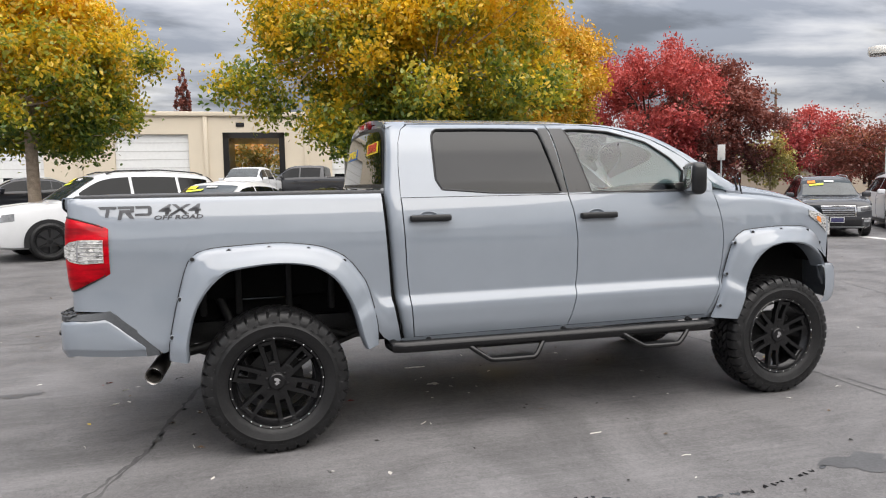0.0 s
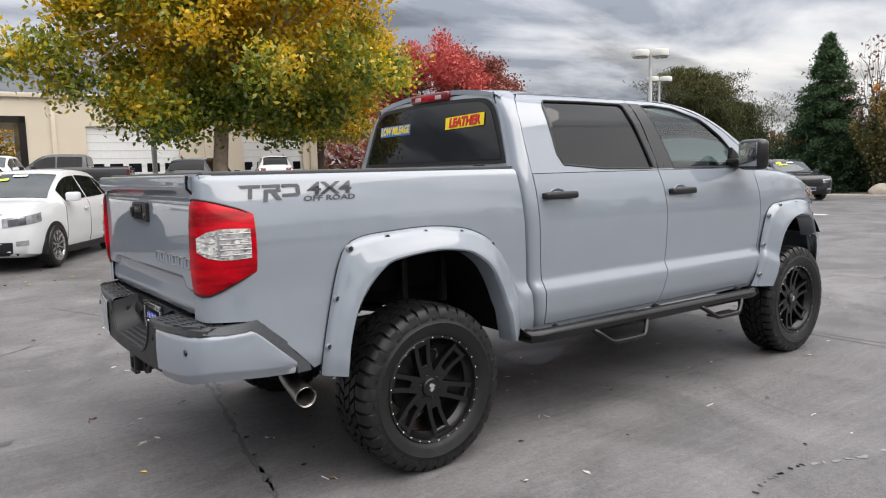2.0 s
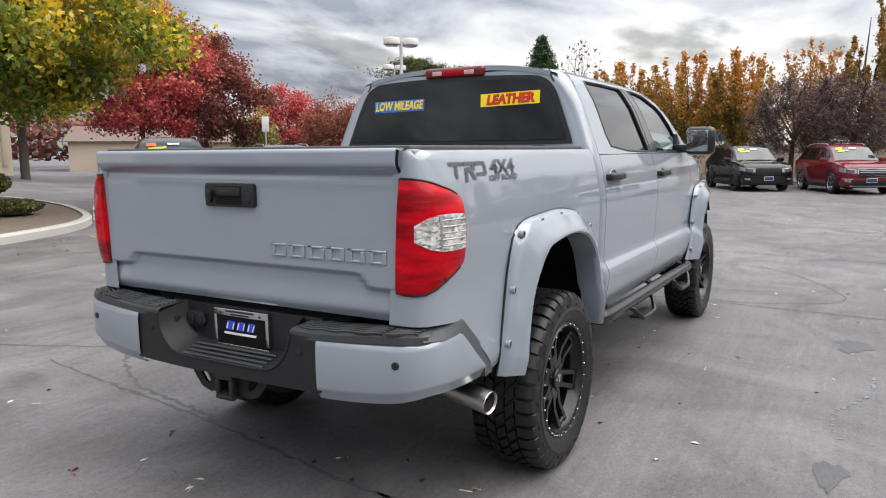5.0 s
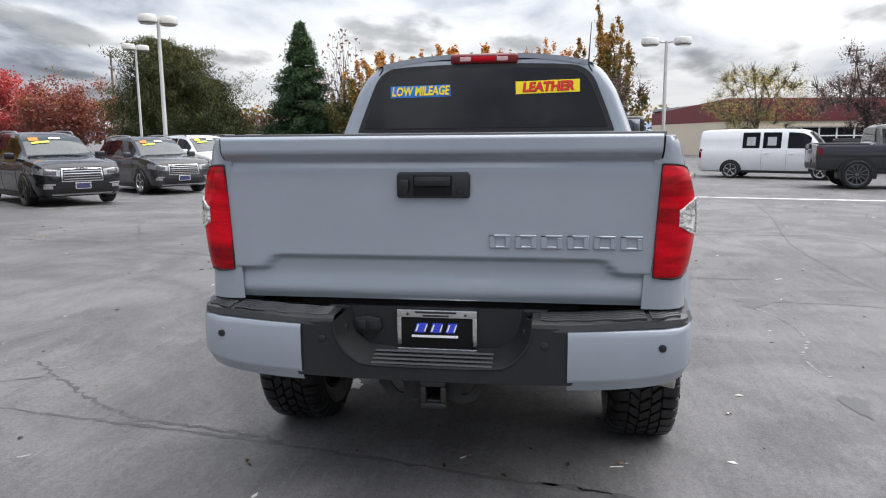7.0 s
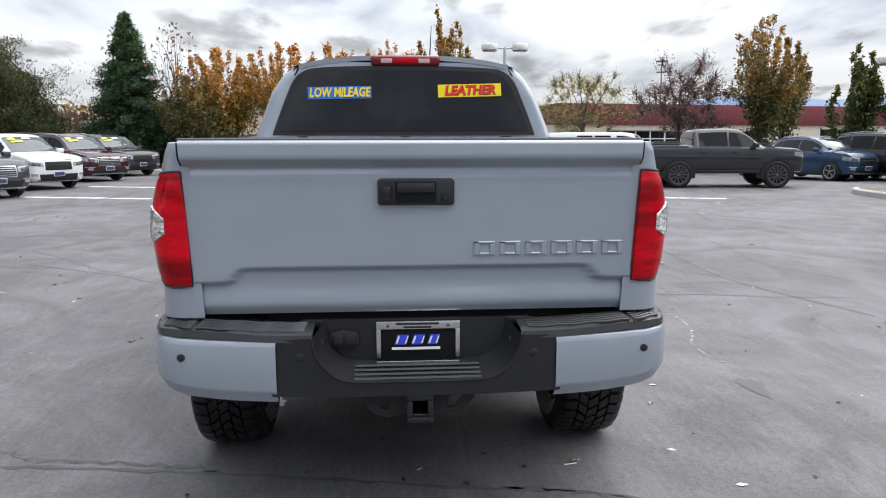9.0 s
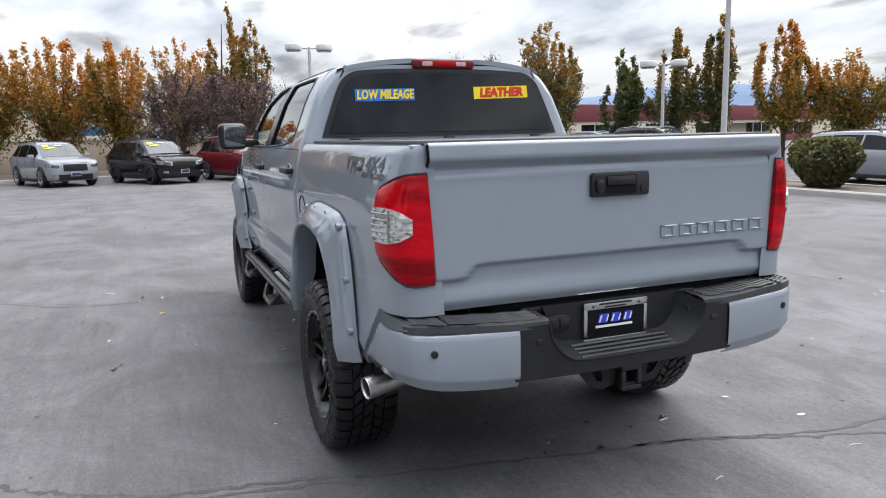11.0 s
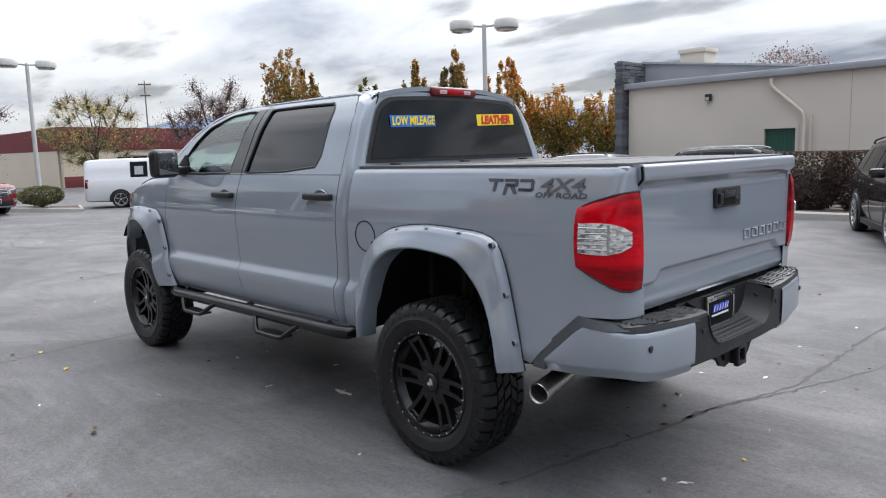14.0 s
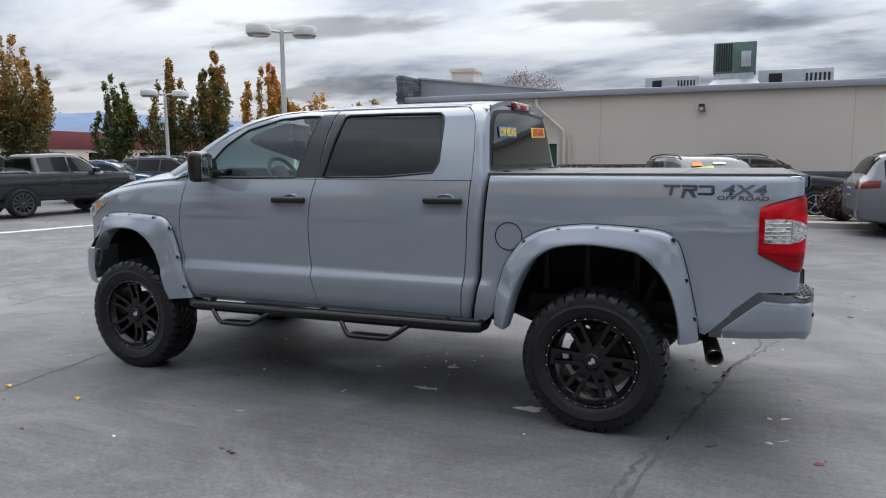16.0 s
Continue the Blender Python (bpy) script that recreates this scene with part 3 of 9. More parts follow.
for s, side in ((-1, "right"), (1, "left")):
    xs = [c[0] for c in BED_COLS] + list(np.linspace(-0.96, -0.64, 9)) + list(np.linspace(-0.60, 0.64, 42)) + [0.66, 0.68, 0.692]
    dys = [c[1] for c in BED_COLS] + [0.0] * (len(xs) - len(BED_COLS))
    nz = 56
    rows = []
    for x, dy in zip(xs, dys):
        zb, col = bed_bottom(x), []
        for k in range(nz):
            z = zb + (1.568 - zb) * k / (nz - 1)
            xx = x + (bed_front(z) - 0.692) * smooth(0.60, 0.692, x)
            p = bed_pt(xx, dy, z, s)
            if z > 1.54:
                p = (p[0], p[1] - s * 0.011 * ((z - 1.54) / 0.028) ** 2, p[2])
            col.append(p)
        rows.append(col)
    grid_ob("bed_side", rows, PAINT, truck, flip=s < 0, lip=0.03, inward=(0.02, -s, 0))
    # rail cap
    box("bed_rail_cap", -1.045, 0.70, min(s * 0.835, s * 0.898), max(s * 0.835, s * 0.898), 1.552, 1.571, TRIM, truck, "black plastic bed rail cap", 0.008)
    box("bed_corner_cap", -1.108, -1.046, min(s * 0.848, s * 0.893), max(s * 0.848, s * 0.893), 1.545, 1.5725, PAINT, truck, "painted bed corner", 0.009)
    # tail light, wrapped round the corner
    cols = [(-1.1275, 0.98), (-1.126, 0.74), (-1.118, 0.47), (-1.098, 0.25), (-1.06, 0.09), (-1.01, 0.015), (-0.97, 0.0), (-0.932, 0.0)]
    ztop = [1.468, 1.468, 1.466, 1.462, 1.452, 1.436, 1.424, 1.408]
    zbot = [1.048, 1.046, 1.044, 1.048, 1.064, 1.09, 1.11, 1.13]
    rows = [[bed_pt(x, dy, zb + (zt - zb) * k / 14, s, 0.004 + 0.018 * math.sin(math.pi * min(1, max(0, k / 14))) ** 0.4) for k in range(15)] for (x, dy), zt, zb in zip(cols, ztop, zbot)]
    lamp = grid_ob("tail_light", rows, REDLENS, truck, "red tail light with a clear reversing lens", flip=s < 0, lip=0.03, inward=(1, -0.25 * s, 0))
    # clear lens, pointed towards the tailgate
    sub, zc = cols[2:], 1.272
    hh = [0.030, 0.055, 0.066, 0.068, 0.066, 0.064]
    rows = [[bed_pt(x, dy, zc + h * (2 * k / 6 - 1), s, 0.0280) for k in range(7)] for (x, dy), h in zip(sub, hh)]
    grid_ob("reversing_lens", rows, WHITELENS, lamp, "clear ribbed lens", flip=s < 0, lip=0.01, inward=(0.3, -s, 0))
    for k in range(5):
        z = zc - 0.046 + 0.023 * k
        rows = [[bed_pt(x, dy, z + d, s, o) for d, o in ((-0.003, 0.0285), (0, 0.0315), (0.003, 0.0285))] for x, dy in sub[2:]]
        grid_ob("lens_rib", rows, GALV_, lamp, "grey lens rib", flip=s < 0)
    rows = [[bed_pt(x, dy, zc + h, s, 0.0305) for h in (-0.062, 0.0, 0.062)] for x, dy in ((-1.066, 0.11), (-1.058, 0.085))]
    grid_ob("lens_rib", rows, GALV_, lamp, "grey lens rib", flip=s < 0)
    rim = [bed_pt(x, dy, z, s, 0.004) for (x, dy), z in zip(cols, ztop)] + [bed_pt(x, dy, z, s, 0.004) for (x, dy), z in zip(cols[::-1], zbot[::-1])]
    tube("lamp_gasket", rim + rim[:1], 0.0045, TRIM, lamp, "black lamp gasket", seg=5)


def gate_x(y, z):
    """How far back the tailgate's face lies."""
    x = lerp(z, [0.935, 0.97, 1.08, 1.45, 1.478, 1.512, 1.524, 1.566, 1.574, 1.578], [-1.108, -1.128, -1.132, -1.126, -1.120, -1.155, -1.158, -1.156, -1.151, -1.142])
    zl = 1.112 - 0.052 * smooth(0.625, 0.695, abs(y))
    d = smooth(zl + 0.006, zl - 0.018, z)
    return x + 0.022 * d * (1 - 0.65 * smooth(1.06, 0.96, z))


ys, zs = np.linspace(-0.808, 0.808, 76), np.r_[np.linspace(0.935, 1.02, 6), np.linspace(1.03, 1.13, 22), np.linspace(1.15, 1.44, 10), np.linspace(1.455, 1.578, 30)]
gate = grid_ob("tailgate", [[(gate_x(y, z), y * gate_w(z) / 0.808, z) for z in zs] for y in ys], PAINT, truck, flip=True, lip=0.05, inward=(1, 0, 0), angle=50)
for s in (-1, 1):
    tube("gate_seam", [(gate_x(0.805, z) + 0.010, s * (gate_w(z) + 0.003), z) for z in np.linspace(0.94, 1.57, 24)], 0.0058, LINER, truck, "dark seam beside the tailgate", seg=6)
# handle
prism("handle_bezel", [(0.132, 1.342), (0.14, 1.35), (0.14, 1.43), (0.13, 1.44), (-0.132, 1.44), (-0.142, 1.43), (-0.142, 1.35), (-0.134, 1.342)], -1.146, -1.10, TRIM, gate, "black handle bezel", plane="yz", bevel=0.006)
box("handle_pocket", -1.1472, -1.14, -0.075, 0.075, 1.352, 1.428, LINER, gate, "dark handle recess", 0.0)
box("handle_lever", -1.153, -1.14, -0.07, 0.07, 1.388, 1.425, TRIM, gate, "black pull lever", 0.005)
box("handle_lever_script", -1.1542, -1.152, -0.05, 0.05, 1.398, 1.414, GLOSSBLK, gate, "", 0.001)
lathe("rear_camera", [(0.017, -1.145), (0.015, -1.158), (0.0001, -1.162)], GLOSSBLK, gate, "small camera lens", axis="x", centre=(0, 0.107, 1.375), seg=16)
box("camera_hood", -1.162, -1.144, 0.09, 0.125, 1.372, 1.415, TRIM, gate, "", 0.008)
lathe("lock", [(0.015, -1.145), (0.013, -1.150), (0.0001, -1.151)], GLOSSBLK, gate, "key lock", axis="x", centre=(0, -0.108, 1.372), seg=12)
# embossed name bars on the gate
for k in range(6):
    y0 = -0.215 - k * 0.0975
    z0 = 1.178
    bm = bmesh.new()
    for a, b, c, d in ((0.0, 0.08, 0.017, 0.026), (0.0, 0.022, -0.026, 0.026), (0.06, 0.08, -0.026, 0.017), (0.022, 0.06, -0.026, -0.017)):
        bm_box(bm, -1.138, -1.12, y0 - b, y0 - a, z0 + c, z0 + d, 0.0025, 1)
    part("embossed_bar", bm, PAINT, gate)
# cover over the bed
cover = box("bed_cover", -1.085, 0.735, -0.862, 0.862, 1.562, 1.587, BED, truck, "black folding vinyl bed cover", 0.006)
for x in (-0.48, 0.14):
    box("cover_seam", x - 0.006, x + 0.006, -0.85, 0.85, 1.5855, 1.5885, TRIM, cover, "", 0.001)
for y in (-0.62, 0.0, 0.62):
    box("cover_clamp", 0.655, 0.70, y - 0.03, y + 0.03, 1.585, 1.597, TRIM, cover, "black cover clamp", 0.004)
box("bed_tub", -1.07, 0.70, -0.83, 0.83, 1.21, 1.55, LINER, truck, "dark underside of the bed")
box("bed_floor", -1.07, 0.70, -0.56, 0.56, 0.90, 1.21, LINER, truck, "dark bed floor")
for s in (-1, 1):
    box("wheel_well_end", -0.60, -0.575, min(s * 0.50, s * 0.90), max(s * 0.50, s * 0.90), 0.625, 1.1, LINER, truck, "dark rear end of the wheel well", 0.004)
for x in (-0.42, -0.2, 0.12, 0.4):
    for s in (-1, 1):
        box("wheel_well_rib", x - 0.02, x + 0.02, min(s * 0.56, s * 0.62), max(s * 0.56, s * 0.62), 0.80, 1.2, IRON, truck, "", 0.008)

# wheel arch flares with pocket bolts
BOLT_R = [(-0.585, 0.755), (-0.532, 0.977), (-0.456, 1.208), (-0.248, 1.248), (-0.018, 1.256), (0.214, 1.240), (0.430, 1.160), (0.548, 0.985), (0.602, 0.757)]
BOLT_F = [(3.175, 0.70), (3.232, 0.93), (3.293, 1.155), (3.446, 1.228), (3.71, 1.238), (3.99, 1.222), (4.14, 1.12), (4.215, 0.985)]
for s in (-1, 1):
    for outer, inner, bolts, xc in ((ARCH_OUT_R, ARCH_IN_R, BOLT_R, 0.02), (ARCH_OUT_F, ARCH_IN_F, BOLT_F, 3.72)):
        a, b = spline(outer, 60), spline(inner, 60)
        rows = []
        for p, q in zip(a, b):
            col = []
            for v, o in ((0.0, 0.003), (0.04, 0.022), (0.12, 0.043), (0.3, 0.054), (0.55, 0.072), (0.80, 0.092), (0.93, 0.096), (1.0, 0.088)):
                x, z = p + (q - p) * v
                yy = 0.5 * YS(p[0], p[1]) + 0.5 * YS(p[0], 1.2)
                col.append((x, s * (yy + o), z))
            x, z = q
            col.append((x * 0.985 + xc * 0.015, s * (abs(col[-1][1]) - 0.025), z))
            col.append((x * 0.985 + xc * 0.015, s * (abs(col[-1][1]) - 0.10), z))
            rows.append(col)
        fl = grid_ob("fender_flare", rows, PAINT, truck, "painted wheel arch flare with pocket bolts", flip=s > 0, angle=40)
        # black rubber bead along the outer edge
        tube("flare_bead", [(p[0], s * (0.5 * YS(p[0], p[1]) + 0.5 * YS(p[0], 1.2) + 0.004), p[1]) for p in a[::2]], 0.0045, TRIM, fl, "black rubber edge", seg=5)
        for bx, bz in bolts:
            yy = YS(bx, 1.2) * 0.5 + 0.5 * YS(bx, bz) + 0.044
            lathe("pocket_bolt", [(0.0165, s * (yy - 0.02)), (0.0165, s * (yy + 0.002)), (0.0135, s * (yy + 0.003)), (0.012, s * (yy - 0.004)), (0.0001, s * (yy - 0.004))], PAINT, fl, "", "y", (bx, 0, bz), 14)
            lathe("bolt_head", [(0.0135, s * (yy - 0.004)), (0.0125, s * (yy + 0.001)), (0.005, s * (yy + 0.002)), (0.0001, s * (yy - 0.001))], TRIM, fl, "dark bolt head", "y", (bx, 0, bz), 6)
    # liners inside the arches
    for inner, xc in ((ARCH_IN_R, 0.02), (ARCH_IN_F, 3.74)):
        b = spline(inner, 30)
        grid_ob("wheel_liner", [[(x + (xc - x) * k, s * y, z + 0.03 - 0.05 * k) for y, k in ((0.985, -0.02), (0.8, -0.05), (0.45, -0.05), (0.40, 0.6))] for x, z in b], LINER, truck, "", flip=s < 0)

# cab sides, doors
def door_rear_edge(z):
    return lerp(z, [0.60, 0.67, 1.07, 1.58, 1.75, 1.9, 1.985, 2.03], [0.888, 0.878, 0.84, 0.818, 0.824, 0.842, 0.875, 0.93])


def door_mid(z):
    return lerp(z, [0.60, 0.64, 0.75, 0.85, 1.0, 1.21, 1.40, 1.535, 2.03], [1.965, 1.98, 2.01, 2.03, 2.045, 2.048, 2.03, 1.998, 1.936])


def door_front_edge(z):
    return lerp(z, [0.60, 0.64, 0.75, 0.87, 1.0, 1.16, 1.35, 1.49, 1.535], [3.085, 3.11, 3.155, 3.195, 3.22, 3.232, 3.21, 3.175, 3.16])


GAP = 0.0035
WIN1_OUT = [(0.818, 1.539), (0.824, 1.75), (0.842, 1.90), (0.875, 1.985), (0.93, 2.022), (1.40, 2.026), (1.935, 2.024), (1.967, 1.78), (1.994, 1.539), (1.4, 1.539)]
WIN1_IN = [(1.10, 1.585), (1.063, 1.65), (1.066, 1.86), (1.076, 1.955), (1.105, 1.985), (1.45, 1.99), (1.855, 1.988), (1.905, 1.78), (1.955, 1.548), (1.45, 1.556)]
WIN2_OUT = [(2.002, 1.539), (1.974, 1.78), (1.943, 2.024), (2.20, 2.026), (2.42, 2.008), (2.72, 1.922), (2.95, 1.795), (3.10, 1.68), (3.165, 1.60), (3.16, 1.539), (2.6, 1.539)]
WIN2_IN = [(2.175, 1.548), (2.115, 1.78), (2.062, 1.988), (2.20, 1.990), (2.40, 1.974), (2.68, 1.898), (2.86, 1.775), (2.935, 1.69), (2.985, 1.60), (2.995, 1.548), (2.6, 1.545)]


def ring_ob(name, outer, inner, s, material, parent, label="", out=0.0, sub=4, steps=4, bulge=0.0):
    """A frame between two loops with matching corners, laid on the body's side."""
    n, rows = len(outer), []
    for i in range(n):
        for k in range(sub):
            t = k / sub
            p = np.array(outer[i]) * (1 - t) + np.array(outer[(i + 1) % n]) * t
            q = np.array(inner[i]) * (1 - t) + np.array(inner[(i + 1) % n]) * t
            col = []
            for j in range(steps + 1):
                x, z = p + (q - p) * j / steps
                col.append((x, s * (YS(min(x, 3.2), z) + out), z))
            x, z = q
            col.append((x, s * (YS(min(x, 3.2), z) + out - 0.02), z))
            rows.append(col)
    rows.append(rows[0])
    return grid_ob(name, rows, material, parent, label, flip=s > 0)


def loop_fill(name, loop, s, material, parent, label="", out=0.0, n=12, crown=0.0):
    """A pane spanning a loop on the body's side."""
    up = [p for p in loop]
    xs = np.linspace(min(p[0] for p in loop) + 0.002, max(p[0] for p in loop) - 0.002, 40)
    rows = []
    for x in xs:
        zs = []
        for (x0, z0), (x1, z1) in zip(up, up[1:] + up[:1]):
            if (x0 - x) * (x1 - x) <= 0 and x0 != x1:
                zs.append(z0 + (z1 - z0) * (x - x0) / (x1 - x0))
        lo, hi = min(zs), max(zs)
        rows.append([(x, s * (YS(min(x, 3.2), lo + (hi - lo) * k / n) + out), lo + (hi - lo) * k / n) for k in range(n + 1)])
    return grid_ob(name, rows, material, parent, label, flip=s < 0)


for s in (-1, 1):
    zr = np.r_[np.linspace(0.635, 0.79, 7), np.linspace(0.80, 0.96, 25), np.linspace(1.0, 1.535, 18)]
    doors = []
    for name, xl, xr in (("rear_door", door_rear_edge, door_mid), ("front_door", door_mid, door_front_edge)):
        rows = []
        for z in zr:
            a, b = xl(z) + GAP, xr(z) - GAP
            rows.append([(a + (b - a) * k / 24, s * YS(a + (b - a) * k / 24, z), z) for k in range(25)])
        doors.append(grid_ob(name, rows, PAINT, truck, flip=s > 0, lip=0.03, inward=(0, -s, 0)))
    rear, front = doors
    ring_ob("window_frame", WIN1_OUT, WIN1_IN, s, PAINT, rear)
    ring_ob("window_frame", WIN2_OUT, WIN2_IN, s, PAINT, front)
    loop_fill("door_window", WIN1_IN, s, PRIVACY, rear, "dark privacy glass", -0.012)
    loop_fill("door_window", WIN2_IN, s, CLEAR, front, "lightly tinted clear glass", -0.012)
    # rubber seals round the panes, belt mouldings, black pillar trim
    for loop, d in ((WIN1_IN, rear), (WIN2_IN, front)):
        pts = [(x, s * (YS(min(x, 3.2), z) - 0.004), z) for x, z in resample(np.array(loop + loop[:1]), 70)]
        tube("window_seal", pts, 0.009, TRIM, d, "black rubber seal", seg=6)
    for d, x0, x1, x2, x3 in ((rear, 1.862, 1.9335, 1.962, 1.992), (front, 1.946, 2.052, 2.004, 2.168)):
        rows = [[(a + (b - a) * k / 5, s * (YS(1.9, z) + 0.004), z) for k in range(6)] for z, a, b in [(2.0 - 0.45 * j / 8, x0 + (x2 - x0) * j / 8, x1 + (x3 - x1) * j / 8) for j in range(9)]]
        grid_ob("pillar_trim", rows, GLOSSBLK, d, "black window pillar trim", flip=s < 0, lip=0.006, inward=(0, -s, 0))
    for d, hx, hz in ((rear, 1.0, 1.405), (front, 2.205, 1.39)):
        yy = YS(hx, hz)
        bm = bmesh.new()
        bm_box(bm, hx - 0.138, hx + 0.138, min(s * (yy + 0.012), s * (yy + 0.046)), max(s * (yy + 0.012), s * (yy + 0.046)), hz - 0.021, hz + 0.021, 0.014, 3)
        bm_box(bm, hx + 0.06, hx + 0.136, min(s * (yy - 0.005), s * (yy + 0.03)), max(s * (yy - 0.005), s * (yy + 0.03)), hz - 0.019, hz + 0.019, 0.01, 2)
        bm_box(bm, hx - 0.135, hx - 0.09, min(s * (yy - 0.005), s * (yy + 0.03)), max(s * (yy - 0.005), s * (yy + 0.03)), hz - 0.019, hz + 0.019, 0.01, 2)
        handle = part("door_handle", bm, TRIM, d, "black door handle")
        bm = bmesh.new()
        bm_lathe(bm, [(0.075, 0.0), (0.071, 0.004), (0.05, -0.004), (0.02, -0.010), (0.0001, -0.012)], seg=24)
        bmesh.ops.transform(bm, matrix=Matrix.Translation((hx - 0.01, s * (yy + 0.001), hz - 0.002)) @ Matrix.Diagonal((1, s, 0.62, 1)), verts=bm.verts)
        part("handle_cup", bm, PAINT, d)
    # mirror: a rounded shell, toed in towards the driver
    toe = Matrix.Translation((2.88, s * 1.115, 1.63)) @ Matrix.Rotation(radians(18 * s), 4, "Z")
    bm = bmesh.new()
    bm_box(bm, -0.052, 0.056, -0.118, 0.118, -0.112, 0.112, 0.042, 4, toe)
    bm_box(bm, 2.87, 3.02, min(s * 0.89, s * 1.05), max(s * 0.89, s * 1.05), 1.535, 1.605, 0.02, 2)
    mir = part("door_mirror", bm, GLOSSBLK, front, "black door mirror")
    box("mirror_glass", -0.0555, -0.046, -0.092, 0.092, -0.085, 0.085, MIRROR, mir, "mirror glass", 0.003, toe)
    prism("mirror_sail", [(2.90, 1.545), (3.10, 1.545), (3.08, 1.60), (2.93, 1.69)], min(s * 0.885, s * 0.918), max(s * 0.885, s * 0.918), TRIM, front, "black mirror base plate", bevel=0.004)
    # rear corner of the cab: from the rear door round to the back
    rows = []
    for z in np.r_[np.linspace(0.62, 0.96, 14), np.linspace(1.0, 1.6, 14), np.linspace(1.64, 2.045, 14)]:
        g = lerp(z, [0.60, 0.64, 0.90, 1.29, 1.56, 1.62, 2.05], [0.832, 0.818, 0.766, 0.738, 0.722, 0.735, 0.79])
        w, e = YS(0.8, z), door_rear_edge(z) - GAP
        r = 0.05
        col = [(e, s * w, z), (0.5 * (e + g + r), s * w, z), (g + r, s * (w - 0.002), z), (g + 0.55 * r, s * (w - 0.008), z), (g + 0.2 * r, s * (w - 0.025), z), (g, s * (w - 0.055), z), (g + 0.002, s * (w - 0.11), z), (g + 0.004, s * (w - 0.2), z)]
        inn = 0.03 * max(0.0, (z - 1.84) / 0.2) ** 2
        col = [(x, y - s * inn * k, zz) for (x, y, zz), k in zip(col, (0.1, 0.4, 0.7, 0.8, 0.9, 1, 1, 1))]
        rows.append(col)
    grid_ob("cab_corner", rows, PAINT, truck, flip=s > 0)
    # sill and underside
    rows = [[(x, s * YS(x, 0.632), 0.632), (x, s * 0.945, 0.605), (x, s * 0.90, 0.59), (x, s * 0.80, 0.59)] for x in np.linspace(0.80, 3.16, 12)]
    grid_ob("sill", rows, PAINT, truck, flip=s > 0)
    # dark shell behind the panel gaps
    grid_ob("inner_shell", [[(x, s * (YS(x, z) - 0.045), z) for x in np.linspace(0.80, 3.25, 20)] for z in np.linspace(0.62, 1.53, 12)], LINER, truck, flip=s > 0)
    grid_ob("inner_shell", [[(x, s * (YS(x, z) - 0.06), z) for x in np.linspace(0.62, 0.80, 4)] for z in np.linspace(0.62, 1.55, 12)], LINER, truck, flip=s > 0)

# cab back, roof, pillars, glass
def back_x(y, z):
    return lerp(z, [1.0, 1.56, 1.60, 2.05], [0.745, 0.732, 0.742, 0.795]) - 0.012 * (1 - (y / 0.8) ** 2)


cab_back = grid_ob("cab_back", [[(back_x(y, z), y, z) for y in min(0.76, YS(0.8, z) - 0.06) * np.linspace(-1, 1, 24)] for z in np.linspace(0.95, 2.045, 30)], PAINT, truck)
GLASS_B = [(0.768, 1.628), (0.75, 1.68), (0.672, 1.87), (0.632, 1.935), (0.575, 1.972), (0.50, 1.986), (0.25, 1.996), (0.0, 1.999)]


def rear_pane(name, grow, out, material, parent, label=""):
    curve = spline(GLASS_B, 120)[::-1]
    cz, cy = np.maximum.accumulate(curve[::-1][:, 1]), curve[::-1][:, 0]
    z_lo, z_hi = 1.628 - 0.6 * grow, float(cz[-1]) + 0.6 * grow
    rows = []
    for u in 1 - np.linspace(1, 0, 46) ** 2.2:
        z = z_lo + (z_hi - z_lo) * u
        hw = float(np.interp(1.628 + (cz[-1] - 1.628) * u, cz, cy)) + grow * (1 - 0.3 * u)
        rows.append([(back_x(y, z) - out, y, z) for y in np.linspace(-hw, hw, 30)])
    return grid_ob(name, rows, material, parent, label)


rear_pane("window_surround", 0.042, 0.012, TRIM, cab_back, "black rear window surround")
pane = rear_pane("rear_window", 0.0, 0.016, PRIVACY, cab_back, "dark tinted rear window")
roof = grid_ob("roof", [[(x + (0.07 * (1 - (t * t)) if x > 2.3 else 0), (0.675 - 0.03 * smooth(1.05, 0.79, x)) * t, 2.036 + 0.058 * (1 - abs(t) ** 2.8) - 0.03 * smooth(2.0, 2.45, x) - 0.006 * smooth(1.0, 0.78, x)) for t in np.linspace(-1, 1, 25)] for x in np.r_[0.782, 0.79, 0.81, np.linspace(0.86, 2.42, 26)]], PAINT, truck, flip=True, lip=0.03, inward=(0, 0, -1))
